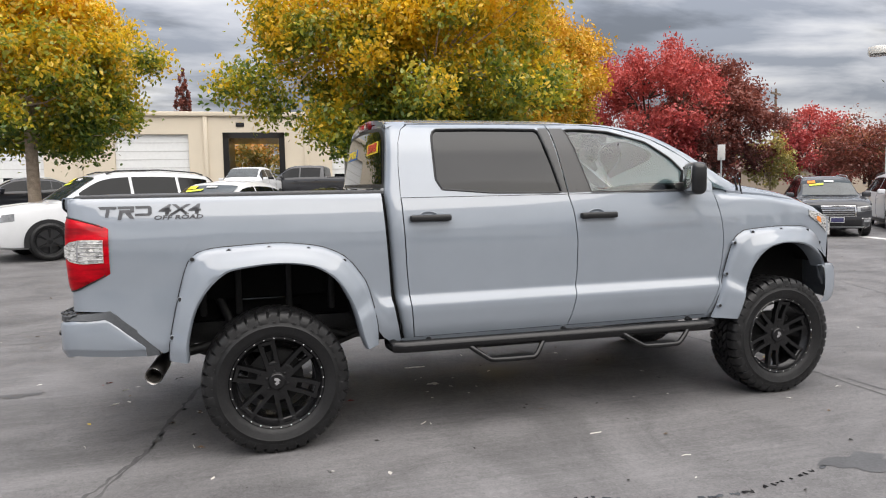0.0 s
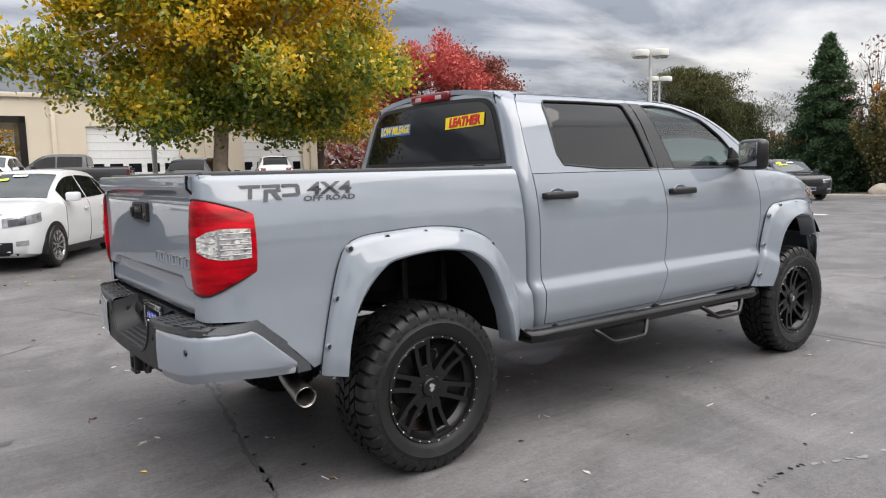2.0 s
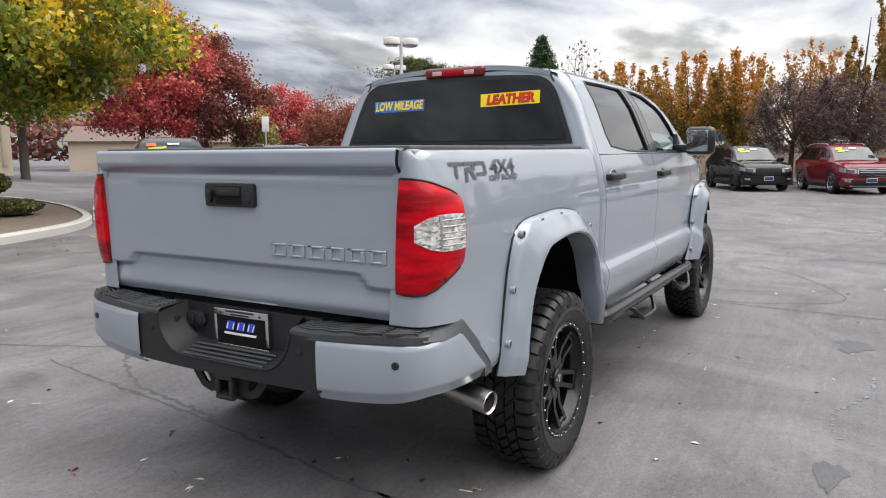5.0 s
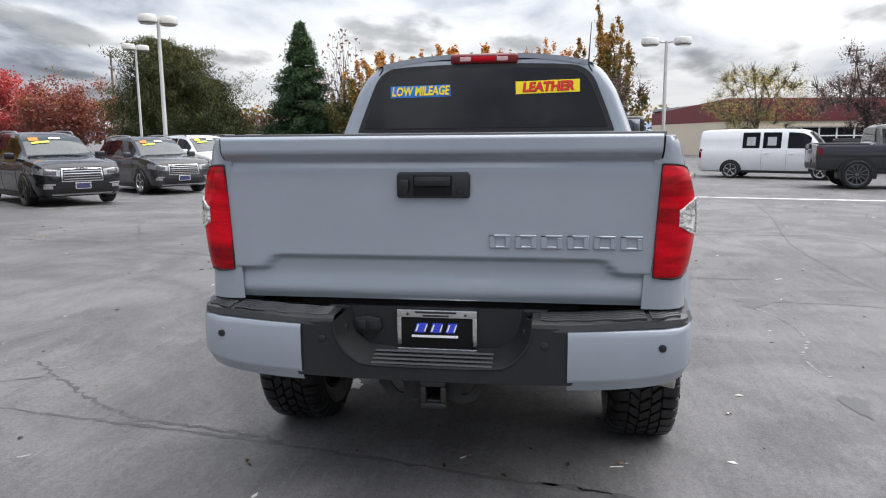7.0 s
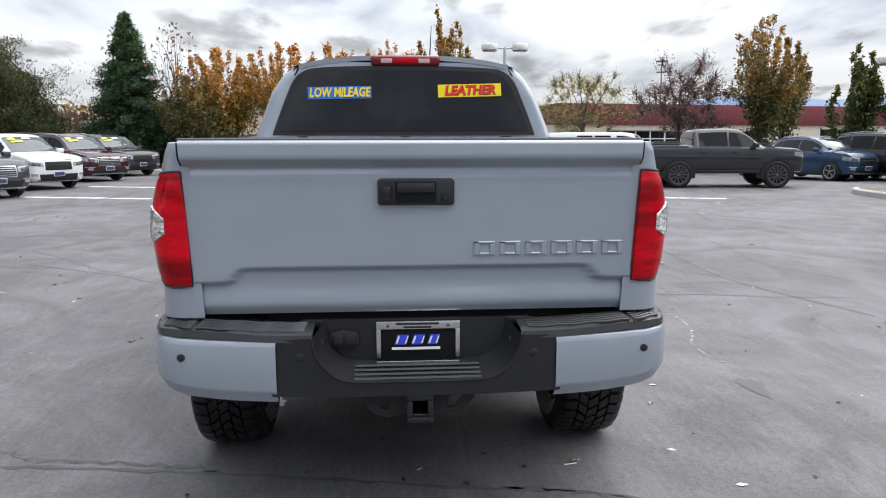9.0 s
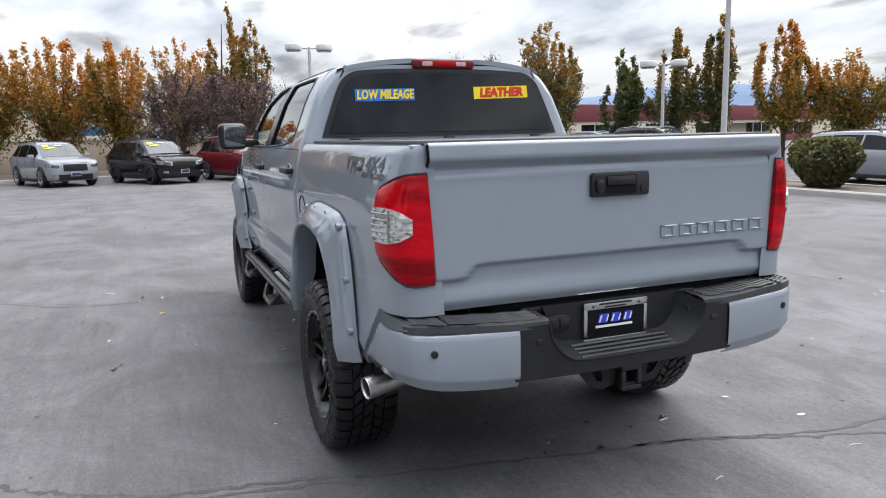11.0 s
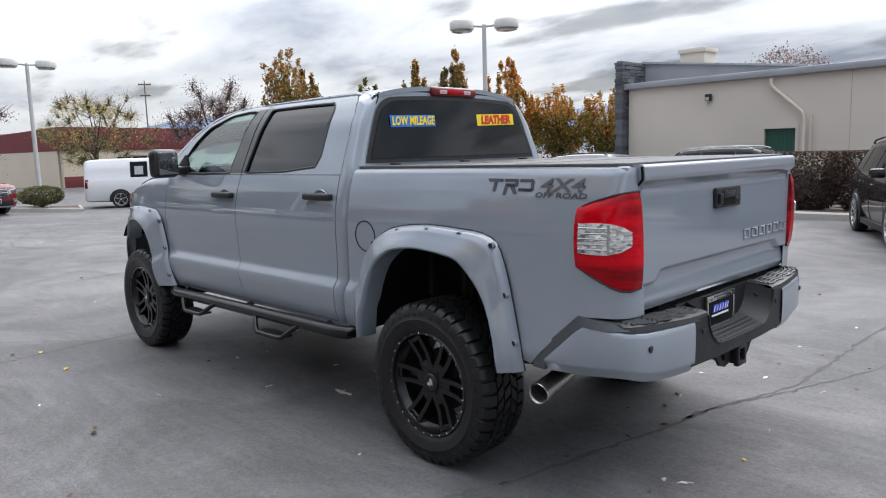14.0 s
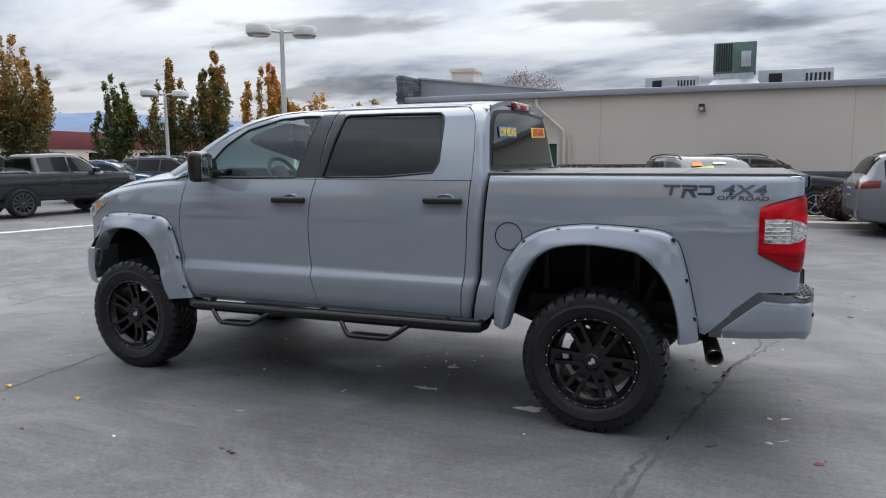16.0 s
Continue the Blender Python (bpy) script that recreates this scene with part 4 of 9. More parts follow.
for s in (-1, 1):
    # drip rail from the doors to the roof, and the windscreen pillar
    a = [(0.78, 2.0), (0.88, 2.024), (1.2, 2.028), (1.94, 2.028), (2.2, 2.03), (2.42, 2.012), (2.72, 1.926), (2.95, 1.80), (3.10, 1.685), (3.17, 1.605), (3.30, 1.55)]
    b = [(0.785, 2.03), (0.88, 2.04), (1.2, 2.044), (1.94, 2.044), (2.2, 2.040), (2.45, 2.026), (2.74, 1.953), (2.98, 1.83), (3.16, 1.715), (3.28, 1.635), (3.38, 1.575)]
    rows = []
    for p, q in zip(spline(a, 60), spline(b, 60)):
        y0, y1 = YS(min(p[0], 3.2), p[1]), min(YS(1, q[1]) - 0.02, 0.68 if q[0] < 2.4 else 9)
        y0, y1 = y0 - 0.02 * smooth(1.05, 0.79, p[0]), y1 - 0.03 * smooth(1.05, 0.79, q[0])
        rows.append([(p[0] + (q[0] - p[0]) * t, s * (y0 + (y1 - y0) * t**1.5), p[1] + (q[1] - p[1]) * t**0.7) for t in (0, 0.3, 0.6, 0.85, 1.0)] + [(q[0] - 0.01, s * (y1 - 0.03), q[1] - 0.015)])
    grid_ob("roof_rail", rows, PAINT, truck, flip=s < 0)
    # seam where roof and corner meet, beside the rear window
    tube("roof_seam", [(back_x(0.6, z) + 0.003, s * y, z) for y, z in ((0.672, 1.965), (0.655, 1.99), (0.643, 2.015), (0.636, 2.036))], 0.0065, TRIM, truck, "dark seam beside the rear window", seg=6)
rows = []
for x, z, w in ((2.44, 2.03, 0.66), (2.70, 1.955, 0.725), (2.96, 1.83, 0.79), (3.16, 1.705, 0.835), (3.38, 1.57, 0.86)):
    rows.append([(x + 0.13 * (1 - t * t), w * t, z + 0.03 * (1 - t * t)) for t in np.linspace(-1, 1, 17)])
grid_ob("windscreen", rows, CLEAR, truck, "clear windscreen", flip=True)
bl = box("brake_light", 0.752, 0.85, -0.218, 0.206, 2.022, 2.086, REDDEEP, truck, "dark red high brake light on the roof edge", 0.02, None, 4)
CARGO = mat("pinkish_clear_lens", (0.55, 0.34, 0.34), 0.2, var=0.2, scale=40, coat=1.0)
for y0, y1 in ((-0.155, -0.085), (0.075, 0.145)):
    box("cargo_lens", 0.7505, 0.766, y0, y1, 2.038, 2.066, CARGO, bl, "pinkish clear lens", 0.004)
box("brake_lens", 0.7505, 0.766, -0.08, 0.07, 2.036, 2.068, REDLENS, bl, "red centre lens", 0.004)

# fine ditch along the roof's edges, aerial on the right wing
for s in (-1, 1):
    tube("roof_ditch", [(x, s * 0.615, 2.0462 - 0.03 * smooth(2.0, 2.45, x) - 0.006 * smooth(1.0, 0.78, x)) for x in np.linspace(0.83, 2.36, 14)], 0.0045, TRIM, truck, "dark roof ditch", seg=5)
tube("aerial", [(3.44, -0.905, 1.50), (3.43, -0.905, 1.56), (3.40, -0.905, 1.66)], 0.007, TRIM, truck, "short black aerial on the wing", 6, [0.011, 0.006, 0.004])

# front: wings, bonnet, lamps, bumper
for s in (-1, 1):
    def wing_top(x):
        return lerp(x, [3.1, 3.2, 3.65, 4.0, 4.2, 4.34], [1.548, 1.545, 1.505, 1.445, 1.385, 1.31])

    rows = []
    for x in np.linspace(3.12, 4.30, 44):
        zb = 0.5 * (arch_z(x, ARCH_OUT_F) + (arch_z(x, ARCH_IN_F) if 3.31 < x < 4.18 else 0.61)) if x < 4.25 else 0.93
        col = []
        for k in range(24):
            z = zb + (wing_top(x) - zb) * k / 23
            xx = x + (door_front_edge(min(z, 1.535)) + GAP - 3.12) * smooth(3.35, 3.12, x)
            yy = YS(xx, z) - 0.05 * smooth(wing_top(x) - 0.06, wing_top(x), z) ** 2
            col.append((xx, s * yy, z))
        rows.append(col)
    grid_ob("front_wing", rows, PAINT, truck, flip=s < 0, lip=0.02, inward=(0, -s, 0))
    rows = []
    for x in np.linspace(4.06, 4.36, 9):
        zt, zb = lerp(x, [4.06, 4.2, 4.36], [1.375, 1.345, 1.27]), lerp(x, [4.06, 4.2, 4.28, 4.36], [1.33, 1.25, 1.19, 1.16])
        rows.append([(x, s * (YS(x, z) + 0.008 - (0.25 * (x - 4.25) if x > 4.25 else 0)), z) for z in np.linspace(zb, zt, 7)])
    hl = grid_ob("headlight", rows, WHITELENS, truck, "clear headlight with an amber corner", flip=s < 0, lip=0.02, inward=(0, -s, 0))
    rows = [[(x, s * (YS(x, z) + 0.0105), z) for z in np.linspace(zb, zt, 4)] for x, zb, zt in ((4.15, 1.29, 1.325), (4.175, 1.28, 1.32), (4.20, 1.268, 1.31))]
    grid_ob("indicator", rows, AMBER, hl, "amber side marker", flip=s < 0)
    rows = []
    for x, y in spline([(4.185, 0.965), (4.26, 0.945), (4.34, 0.90), (4.43, 0.78), (4.50, 0.55), (4.53, 0.25), (4.54, 0.0)], 20):
        rows.append([(x - dx, s * y, z) for z, dx in ((0.655, 0.05), (0.69, 0.015), (0.76, 0.0), (0.86, 0.0), (0.92, 0.012), (0.945, 0.04), (0.95, 0.09))])
    grid_ob("front_bumper", rows, PAINT, truck, "painted front bumper corner", flip=s < 0)
    rows = [[(x + 0.02 * k, s * y, z) for k, z in ((0, 0.94), (0, 1.1), (-1, 1.25), (-4, 1.40))] for x, y in ((4.36, 0.80), (4.44, 0.55), (4.48, 0.25), (4.49, 0.0))]
    grid_ob("grille", rows, GLOSSBLK, truck, "dark front grille", flip=s < 0)
rows = []
for x in np.linspace(3.30, 4.42, 24):
    w = min(YS(x, 1.45) - 0.05, 0.98)
    edge = lerp(x, [3.1, 3.2, 3.65, 4.0, 4.2, 4.34, 4.42], [1.548, 1.545, 1.505, 1.445, 1.385, 1.325, 1.30]) + 0.002
    mid = lerp(x, [3.30, 3.4, 3.7, 4.0, 4.25, 4.42], [1.60, 1.615, 1.60, 1.555, 1.49, 1.41])
    rows.append([(x + 0.05 * (1 - t * t) * smooth(4.2, 4.42, x), w * t, edge + (mid - edge) * (1 - abs(t) ** 3.0)) for t in np.linspace(-1, 1, 25)])
grid_ob("bonnet", rows, PAINT, truck, flip=True, lip=0.02, inward=(0, 0, -1), angle=60)
tube("aerial", [(3.425, -0.878, 1.515), (3.418, -0.878, 1.56), (3.405, -0.875, 1.61), (3.398, -0.872, 1.64)], 0.006, TRIM, truck, "short black aerial", rad=[0.014, 0.008, 0.005, 0.004])

# rear bumper: black centre with a recess for the plate, painted ends, ribbed step pads
bm = bmesh.new()
half_out = [(0.545, 0.864), (0.545, 0.80), (0.545, 0.73), (0.545, 0.675), (0.530, 0.650), (0.40, 0.648), (0.22, 0.646)]
half_in = [(0.385, 0.868), (0.376, 0.82), (0.354, 0.775), (0.318, 0.736), (0.268, 0.709), (0.18, 0.704), (0.09, 0.703)]
half_back = [(0.345, 0.905), (0.334, 0.85), (0.318, 0.805), (0.288, 0.770), (0.245, 0.747), (0.17, 0.743), (0.085, 0.742)]
outer, front, back = ([*h, *[(-y, z) for y, z in h[::-1]]] for h in (half_out, half_in, half_back))


def bump_x(y):
    return -1.238 + 0.035 * (abs(y) / 0.86) ** 2


rings = []
for loop, dx, fixed in ((outer, 0.10, None), (outer, 0.0, None), (front, 0.0, None), (back, None, -1.098)):
    rings.append([bm.verts.new(((bump_x(y) + dx) if fixed is None else fixed, y, z)) for y, z in loop])
for a, b in zip(rings, rings[1:]):
    for k in range(len(outer) - 1):
        bm.faces.new((a[k], a[k + 1], b[k + 1], b[k]))
bm.faces.new(rings[-1])
bumper = part("rear_bumper", bm, TRIM, truck, "black step bumper with painted corners", angle=40)
tube("scoop_lip", [(bump_x(y) - 0.001, y, z) for y, z in spline(front, 60)], 0.0055, TRIM, bumper, "rounded lip of the plate recess", seg=6)
for s in (-1, 1):
    rows = []
    path = [(-1.232, 0.515), (-1.224, 0.66), (-1.21, 0.78), (-1.196, 0.87), (-1.165, 0.935), (-1.11, 0.972), (-1.03, 0.987), (-0.92, 0.99), (-0.83, 0.988), (-0.735, 0.985)]
    bot = [0.620, 0.626, 0.635, 0.648, 0.662, 0.668, 0.662, 0.652, 0.645, 0.640]
    P = spline([(x, y, b) for (x, y), b in zip(path, bot)], 64)
    for i, (x, y, b) in enumerate(P):
        t = float(np.interp(x, [-1.24, -1.16, -0.93, -0.73], [0.868, 0.882, 0.892, 0.70]))
        d = P[min(i + 1, 63)][:2] - P[max(i - 1, 0)][:2]
        nx, ny = -d[1], d[0]
        l = math.hypot(nx, ny)
        nx, ny = nx / l, ny / l
        col = []
        crease = min(0.047, 0.7 * (t - b))
        for v, o in ((0.0, -0.05), (0.02, -0.026), (0.17, -0.007), (0.20, -0.002), (0.24, 0.0), (0.55, 0.002), (0.86, 0.001), (0.94, -0.004), (0.975, -0.011), (1.0, -0.022), (1.0, -0.06)):
            z = b + crease * v / 0.2 if v <= 0.2 else b + crease + (t - b - crease) * (v - 0.2) / 0.8
            col.append((x + nx * o, s * (y + ny * o), z))
        rows.append(col)
    grid_ob("bumper_corner", rows, PAINT, bumper, "painted grey bumper corner", flip=s < 0, angle=40)
    # strip between bumper end and bed side: the bed edge's shade as dark grey
    rows = [[(x, s * y, z) for x, y, z in (a, b)] for a, b in (((-1.15, 0.95, 0.885), (-1.13, 0.93, 0.912)), ((-1.06, 0.985, 0.878), (-1.05, 0.972, 0.914)), ((-0.98, 0.99, 0.880), (-0.97, 0.978, 0.918)), ((-0.945, 0.988, 0.884), (-0.915, 0.982, 0.926)), ((-0.85, 0.986, 0.79), (-0.805, 0.982, 0.829)), ((-0.735, 0.983, 0.69), (-0.68, 0.980, 0.727)), ((-0.73, 0.982, 0.648), (-0.66, 0.979, 0.65)))]
    grid_ob("bumper_filler", rows, EDGESHADE, bumper, "dark grey filler strip", flip=s < 0, lip=0.05, inward=(0, -s, 0))
    # step pad
    rows = []
    for y in np.linspace(0.382, 0.955, 30):
        x = float(np.interp(y, [p[1] for p in path[:6]], [p[0] for p in path[:6]])) + 0.004
        z = 0.872 + 0.022 * smooth(0.45, 0.9, y)
        rows.append([(x, s * y, z - 0.018), (x + 0.004, s * y, z + 0.008), (x + 0.02, s * y, z + 0.016), (x + 0.06, s * y, z + 0.018), (-1.06, s * y, z + 0.024)])
    pad = grid_ob("step_pad", rows, PAD, bumper, "ribbed black step pad", flip=s > 0)
    # wavy grip ribs, each with a break before the corner
    for k in range(5):
        for y0, y1 in ((0.415, 0.80), (0.815, 0.925)):
            pts = [(-1.196 + 0.024 * k + 0.05 * smooth(0.8, 0.95, y) + 0.006 * math.sin(2 * math.pi * y / 0.125 + 0.4), s * y, 0.872 + 0.022 * smooth(0.45, 0.9, y) + 0.0185 + 0.0009 * k) for y in np.linspace(y0, y1, 22)]
            tube("pad_rib", pts, 0.0062, PAD, pad, seg=5)
    for y, z in ((0.858, 0.80), (0.43, 0.80)):
        x = bump_x(y) if y < 0.5 else -1.2025
        lathe("parking_sensor", [(0.0145, x + 0.01), (0.0145, x - 0.003), (0.012, x - 0.0045), (0.0001, x - 0.0045)], GLOSSBLK if y > 0.5 else TRIM, bumper, "small round parking sensor", axis="x", centre=(0, s * y, z), seg=18)
box("step_bridge", -1.097, -1.02, -0.44, 0.44, 0.872, 0.906, TRIM, bumper, "", 0.006)
# tread ribs on the middle step, plate lamps, trailer socket
for k in range(4):
    tube("step_rib", [(-1.225 + 0.026 * k, -0.235, 0.710 + 0.0085 * k), (-1.225 + 0.026 * k, 0.235, 0.710 + 0.0085 * k)], 0.006, PAD, bumper, seg=5)
for y, w in ((0.275, 0.05),):
    prism("trailer_socket", [(y + 0.045, 0.80), (y + 0.062, 0.822), (y + 0.055, 0.858), (y, 0.868), (y - 0.05, 0.858), (y - 0.06, 0.822), (y - 0.045, 0.80), (y, 0.79)], -1.118, -1.095, TRIM, bumper, "black trailer socket cover", plane="yz", bevel=0.006)
    for dy in (-0.024, 0.024):
        box("socket_lid", -1.124, -1.115, y + dy - 0.021, y + dy + 0.021, 0.808, 0.852, TRIM, bumper, "hinged socket lid", 0.005)
for s in (1, -1):
    box("plate_lamp", -1.165, -1.12, min(s * 0.345, s * 0.385), max(s * 0.345, s * 0.385), 0.79, 0.845, TRIM, bumper, "recessed plate lamp", 0.008)
plate = box("number_plate", -1.112, -1.098, -0.150, 0.138, 0.742, 0.878, LINER, bumper, "black dealer plate in a chrome frame", 0.003)
for y0, y1, z0, z1 in ((-0.166, 0.154, 0.866, 0.898), (-0.166, 0.154, 0.716, 0.742), (-0.166, -0.148, 0.75, 0.868), (0.136, 0.154, 0.75, 0.868)):
    box("plate_frame", -1.118, -1.10, y0, y1, z0, z1, STEEL, plate, "bright plate frame", 0.003)
# marks on the plate, as plain shapes
for a, b, h in ((0.085, 0.03, 0.038), (0.022, -0.032, 0.038), (-0.04, -0.088, 0.038)):
    prism("plate_mark", [(a, 0.806), (a - 0.012, 0.806 + h), (b, 0.806 + h), (b + 0.012, 0.806)], -1.1165, -1.111, LOGOBLUE, plate, "blue logo shape", plane="yz")
    prism("plate_mark", [(a - 0.004, 0.811), (a - 0.014, 0.839), (a - 0.021, 0.839), (a - 0.011, 0.811)], -1.1185, -1.115, WHITE, plate, "white logo stroke", plane="yz")
    prism("plate_mark", [(b + 0.016, 0.811), (b + 0.006, 0.839), (b + 0.001, 0.839), (b + 0.010, 0.811)], -1.1185, -1.115, WHITE, plate, "white logo stroke", plane="yz")
box("plate_mark", -1.1165, -1.111, -0.09, 0.095, 0.786, 0.795, WHITE, plate, "white lettering bar")
box("plate_mark", -1.1195, -1.117, -0.14, 0.128, 0.722, 0.736, GLOSSBLK, plate, "dark lettering bar")
box("plate_mark", -1.1195, -1.117, -0.085, 0.08, 0.884, 0.892, GLOSSBLK, plate, "dark lettering bar")
box("plate_mark", -1.1195, -1.117, -0.055, 0.05, 0.871, 0.878, GLOSSBLK, plate, "dark lettering bar")
for y in (-0.12, 0.11):
    lathe("plate_screw", [(0.006, -1.116), (0.006, -1.1205), (0.0001, -1.121)], DULLIRON, plate, "small screw", axis="x", centre=(0, y, 0.880), seg=10)

# tow hitch
HZ = 0.034
bm = bmesh.new()
for y0, y1, z0, z1 in ((-0.045, 0.045, 0.603, 0.62), (-0.045, 0.045, 0.513, 0.53), (-0.045, -0.028, 0.53, 0.603), (0.028, 0.045, 0.53, 0.603)):
    bm_box(bm, -1.215, -0.95, y0 - 0.008, y1 - 0.008, z0 + HZ, z1 + HZ, 0.003, 1)
hitch = part("tow_hitch", bm, IRON, truck, "black square tow receiver")
bm = bmesh.new()
for y0, y1, z0, z1 in ((-0.058, 0.042, 0.588, 0.612), (-0.058, 0.042, 0.502, 0.524), (-0.058, -0.036, 0.524, 0.588), (0.020, 0.042, 0.524, 0.588)):
    bm_box(bm, -1.232, -1.205, y0, y1, z0 + HZ, z1 + HZ, 0.005, 2)
part("hitch_collar", bm, TRIM, hitch, "thick black receiver collar")
box("hitch_tab", -1.212, -1.20, -0.052, 0.036, 0.606 + HZ, 0.648 + HZ, DULLIRON, hitch, "dull steel tab over the receiver", 0.004)
for s in (-1, 1):
    edge = [(0.05, 0.617), (0.205, 0.627), (0.215, 0.587), (0.165, 0.527), (0.11, 0.510), (0.05, 0.527)]
    slot = [(0.118, 0.592), (0.163, 0.607), (0.172, 0.594), (0.140, 0.552), (0.116, 0.545), (0.110, 0.556)]
    bm = bmesh.new()
    rings = [[bm.verts.new((x, s * y, z + HZ)) for y, z in loop] for x, loop in ((-1.178, edge), (-1.192, edge), (-1.192, slot), (-1.178, slot))]
    for p, q in zip(rings, rings[1:] + rings[:1]):
        for k in range(6):
            bm.faces.new((p[k], p[(k + 1) % 6], q[(k + 1) % 6], q[k]))
    part("safety_chain_plate", bm, IRON, hitch, "slotted chain plate")
tube("cross_member", [(-1.05, -0.55, 0.69), (-1.05, 0.55, 0.69)], 0.045, IRON, truck, seg=12)

# chassis, axle, springs, exhaust
for s in (-1, 1):
    box("frame_rail", -1.1, 4.25, min(s * 0.40, s * 0.48), max(s * 0.40, s * 0.48), 0.60, 0.74, IRON, truck, "black chassis rail", 0.01)
    tube("leaf_spring", [(-0.75, s * 0.56, 0.70), (-0.35, s * 0.56, 0.53), (0.0, s * 0.56, 0.49), (0.35, s * 0.56, 0.53), (0.72, s * 0.56, 0.66)], 0.03, IRON, truck, seg=6)
    tube("shock_absorber", [(-0.12, s * 0.62, 0.42), (-0.34, s * 0.52, 0.95)], 0.032, IRON, truck, "dark shock absorber", seg=10)
    tube("shock_absorber", [(3.62, s * 0.60, 0.45), (3.55, s * 0.55, 1.05)], 0.045, IRON, truck, seg=10)
    tube("bump_bracket", [(0.22, s * 0.66, 0.70), (0.50, s * 0.62, 0.62)], 0.022, IRON, truck, seg=8)
    tube("control_arm", [(3.66, s * 0.75, 0.38), (3.62, s * 0.35, 0.50)], 0.04, IRON, truck, seg=8)
    tip = [(-0.655, s * 0.66, 0.565), (-0.675, s * 0.82, 0.548), (-0.70, s * 0.985, 0.527)]
    tube("exhaust_pipe", [(0.55, s * 0.36, 0.60), (0.1, s * 0.45, 0.68), (-0.3, s * 0.58, 0.62)] + tip[:1], 0.033, IRON, truck, "dull exhaust pipe", seg=10)
    bm = bmesh.new()
    d = (Vector(tip[2]) - Vector(tip[0])).normalized()
    rings = bm_lathe(bm, [(0.042, 0.0), (0.047, 0.06), (0.051, 0.30), (0.049, 0.305), (0.044, 0.298), (0.0435, 0.10), (0.0001, 0.10)], "z", (0, 0, 0), 24)
    bmesh.ops.transform(bm, matrix=Matrix.Translation(Vector(tip[2]) - d * 0.30) @ d.to_track_quat("Z", "Y").to_matrix().to_4x4(), verts=bm.verts)
    tipo = part("exhaust_tip", bm, DULLTIP, truck, "dull steel round exhaust tip")
    bm = bmesh.new()
    bm_lathe(bm, [(0.0425, 0.285), (0.041, 0.16), (0.0001, 0.16)], "z", (0, 0, 0), 24)
    bmesh.ops.transform(bm, matrix=Matrix.Translation(Vector(tip[2]) - d * 0.30) @ d.to_track_quat("Z", "Y").to_matrix().to_4x4(), verts=bm.verts)
    part("exhaust_bore", bm, SOOT, tipo, "sooty inside of the tip")
    bm = bmesh.new()
    bm_lathe(bm, [(0.0512, 0.300), (0.0512, 0.305), (0.0495, 0.3075), (0.0475, 0.305), (0.0470, 0.300)], "z", (0, 0, 0), 28)
    bmesh.ops.transform(bm, matrix=Matrix.Translation(Vector(tip[2]) - d * 0.30) @ d.to_track_quat("Z", "Y").to_matrix().to_4x4(), verts=bm.verts)
    part("exhaust_lip", bm, STEEL, tipo, "bright polished lip")
    # side step bar with two hoops
    pts = [(0.745, s * 0.86, 0.60), (0.735, s * 0.95, 0.588), (0.76, s * 0.995, 0.584), (0.85, s * 1.005, 0.583)] + [(x, s * 1.008, 0.583 - 0.018 * (x - 0.85) / 2.2) for x in (1.3, 1.9, 2.5, 3.05)] + [(3.14, s * 0.98, 0.565), (3.16, s * 0.88, 0.57)]
    bar = tube("side_step_bar", [tuple(p) for p in spline(pts, 40)], 0.041, RIMBLK, truck, "black tubular side step", seg=16)
    for x0, x1, x2, x3 in ((1.24, 1.36, 1.69, 1.77), (2.37, 2.50, 2.80, 2.90)):
        q = spline([(x0, s * 1.02, 0.56), (x0 + 0.03, s * 1.05, 0.535), (x1, s * 1.075, 0.475), (x1 + 0.05, s * 1.08, 0.465), (x2 - 0.05, s * 1.08, 0.462), (x2, s * 1.075, 0.47), (x3 - 0.03, s * 1.05, 0.53), (x3, s * 1.02, 0.555)], 30)
        tube("step_hoop", [tuple(p) for p in q], 0.017, RIMBLK, bar, "black drop step", seg=8)
        box("step_tread", x1 + 0.01, x2 - 0.01, min(s * 0.99, s * 1.075), max(s * 0.99, s * 1.075), 0.458, 0.474, TRIM, bar, "", 0.004)
    for x in (0.98, 1.95, 2.95):
        tube("step_bracket", [(x, s * 0.985, 0.60), (x, s * 0.82, 0.64)], 0.02, TRIM, bar, seg=6)
tube("rear_axle", [(0, -0.86, 0.437), (0, 0.86, 0.437)], 0.05, IRON, truck, "black rear axle", seg=12)
bm = bmesh.new()
bmesh.ops.create_uvsphere(bm, u_segments=16, v_segments=10, radius=0.15)
bmesh.ops.transform(bm, matrix=Matrix.Translation((0.0, 0.0, 0.44)) @ Matrix.Diagonal((1.1, 1.0, 1.0, 1)), verts=bm.verts)
part("differential", bm, IRON, truck)
tube("drive_shaft", [(0.1, 0, 0.45), (1.9, 0.0, 0.62)], 0.045, IRON, truck, seg=10)
tube("front_axle", [(3.70, -0.86, 0.437), (3.70, 0.86, 0.437)], 0.04, IRON, truck, seg=10)
box("muffler", 0.5, 1.2, -0.33, -0.1, 0.56, 0.72, IRON, truck, "", 0.05)
box("cab_floor", 0.80, 3.2, -0.86, 0.86, 0.60, 0.76, LINER, truck, "dark underbody", 0.01)
box("spare_wheel", -0.95, -0.25, -0.33, 0.33, 0.62, 0.80, RUBBER, truck, "", 0.08)
box("engine_bay", 3.25, 4.30, -0.62, 0.62, 0.72, 1.36, LINER, truck, "dark engine bay", 0.02)

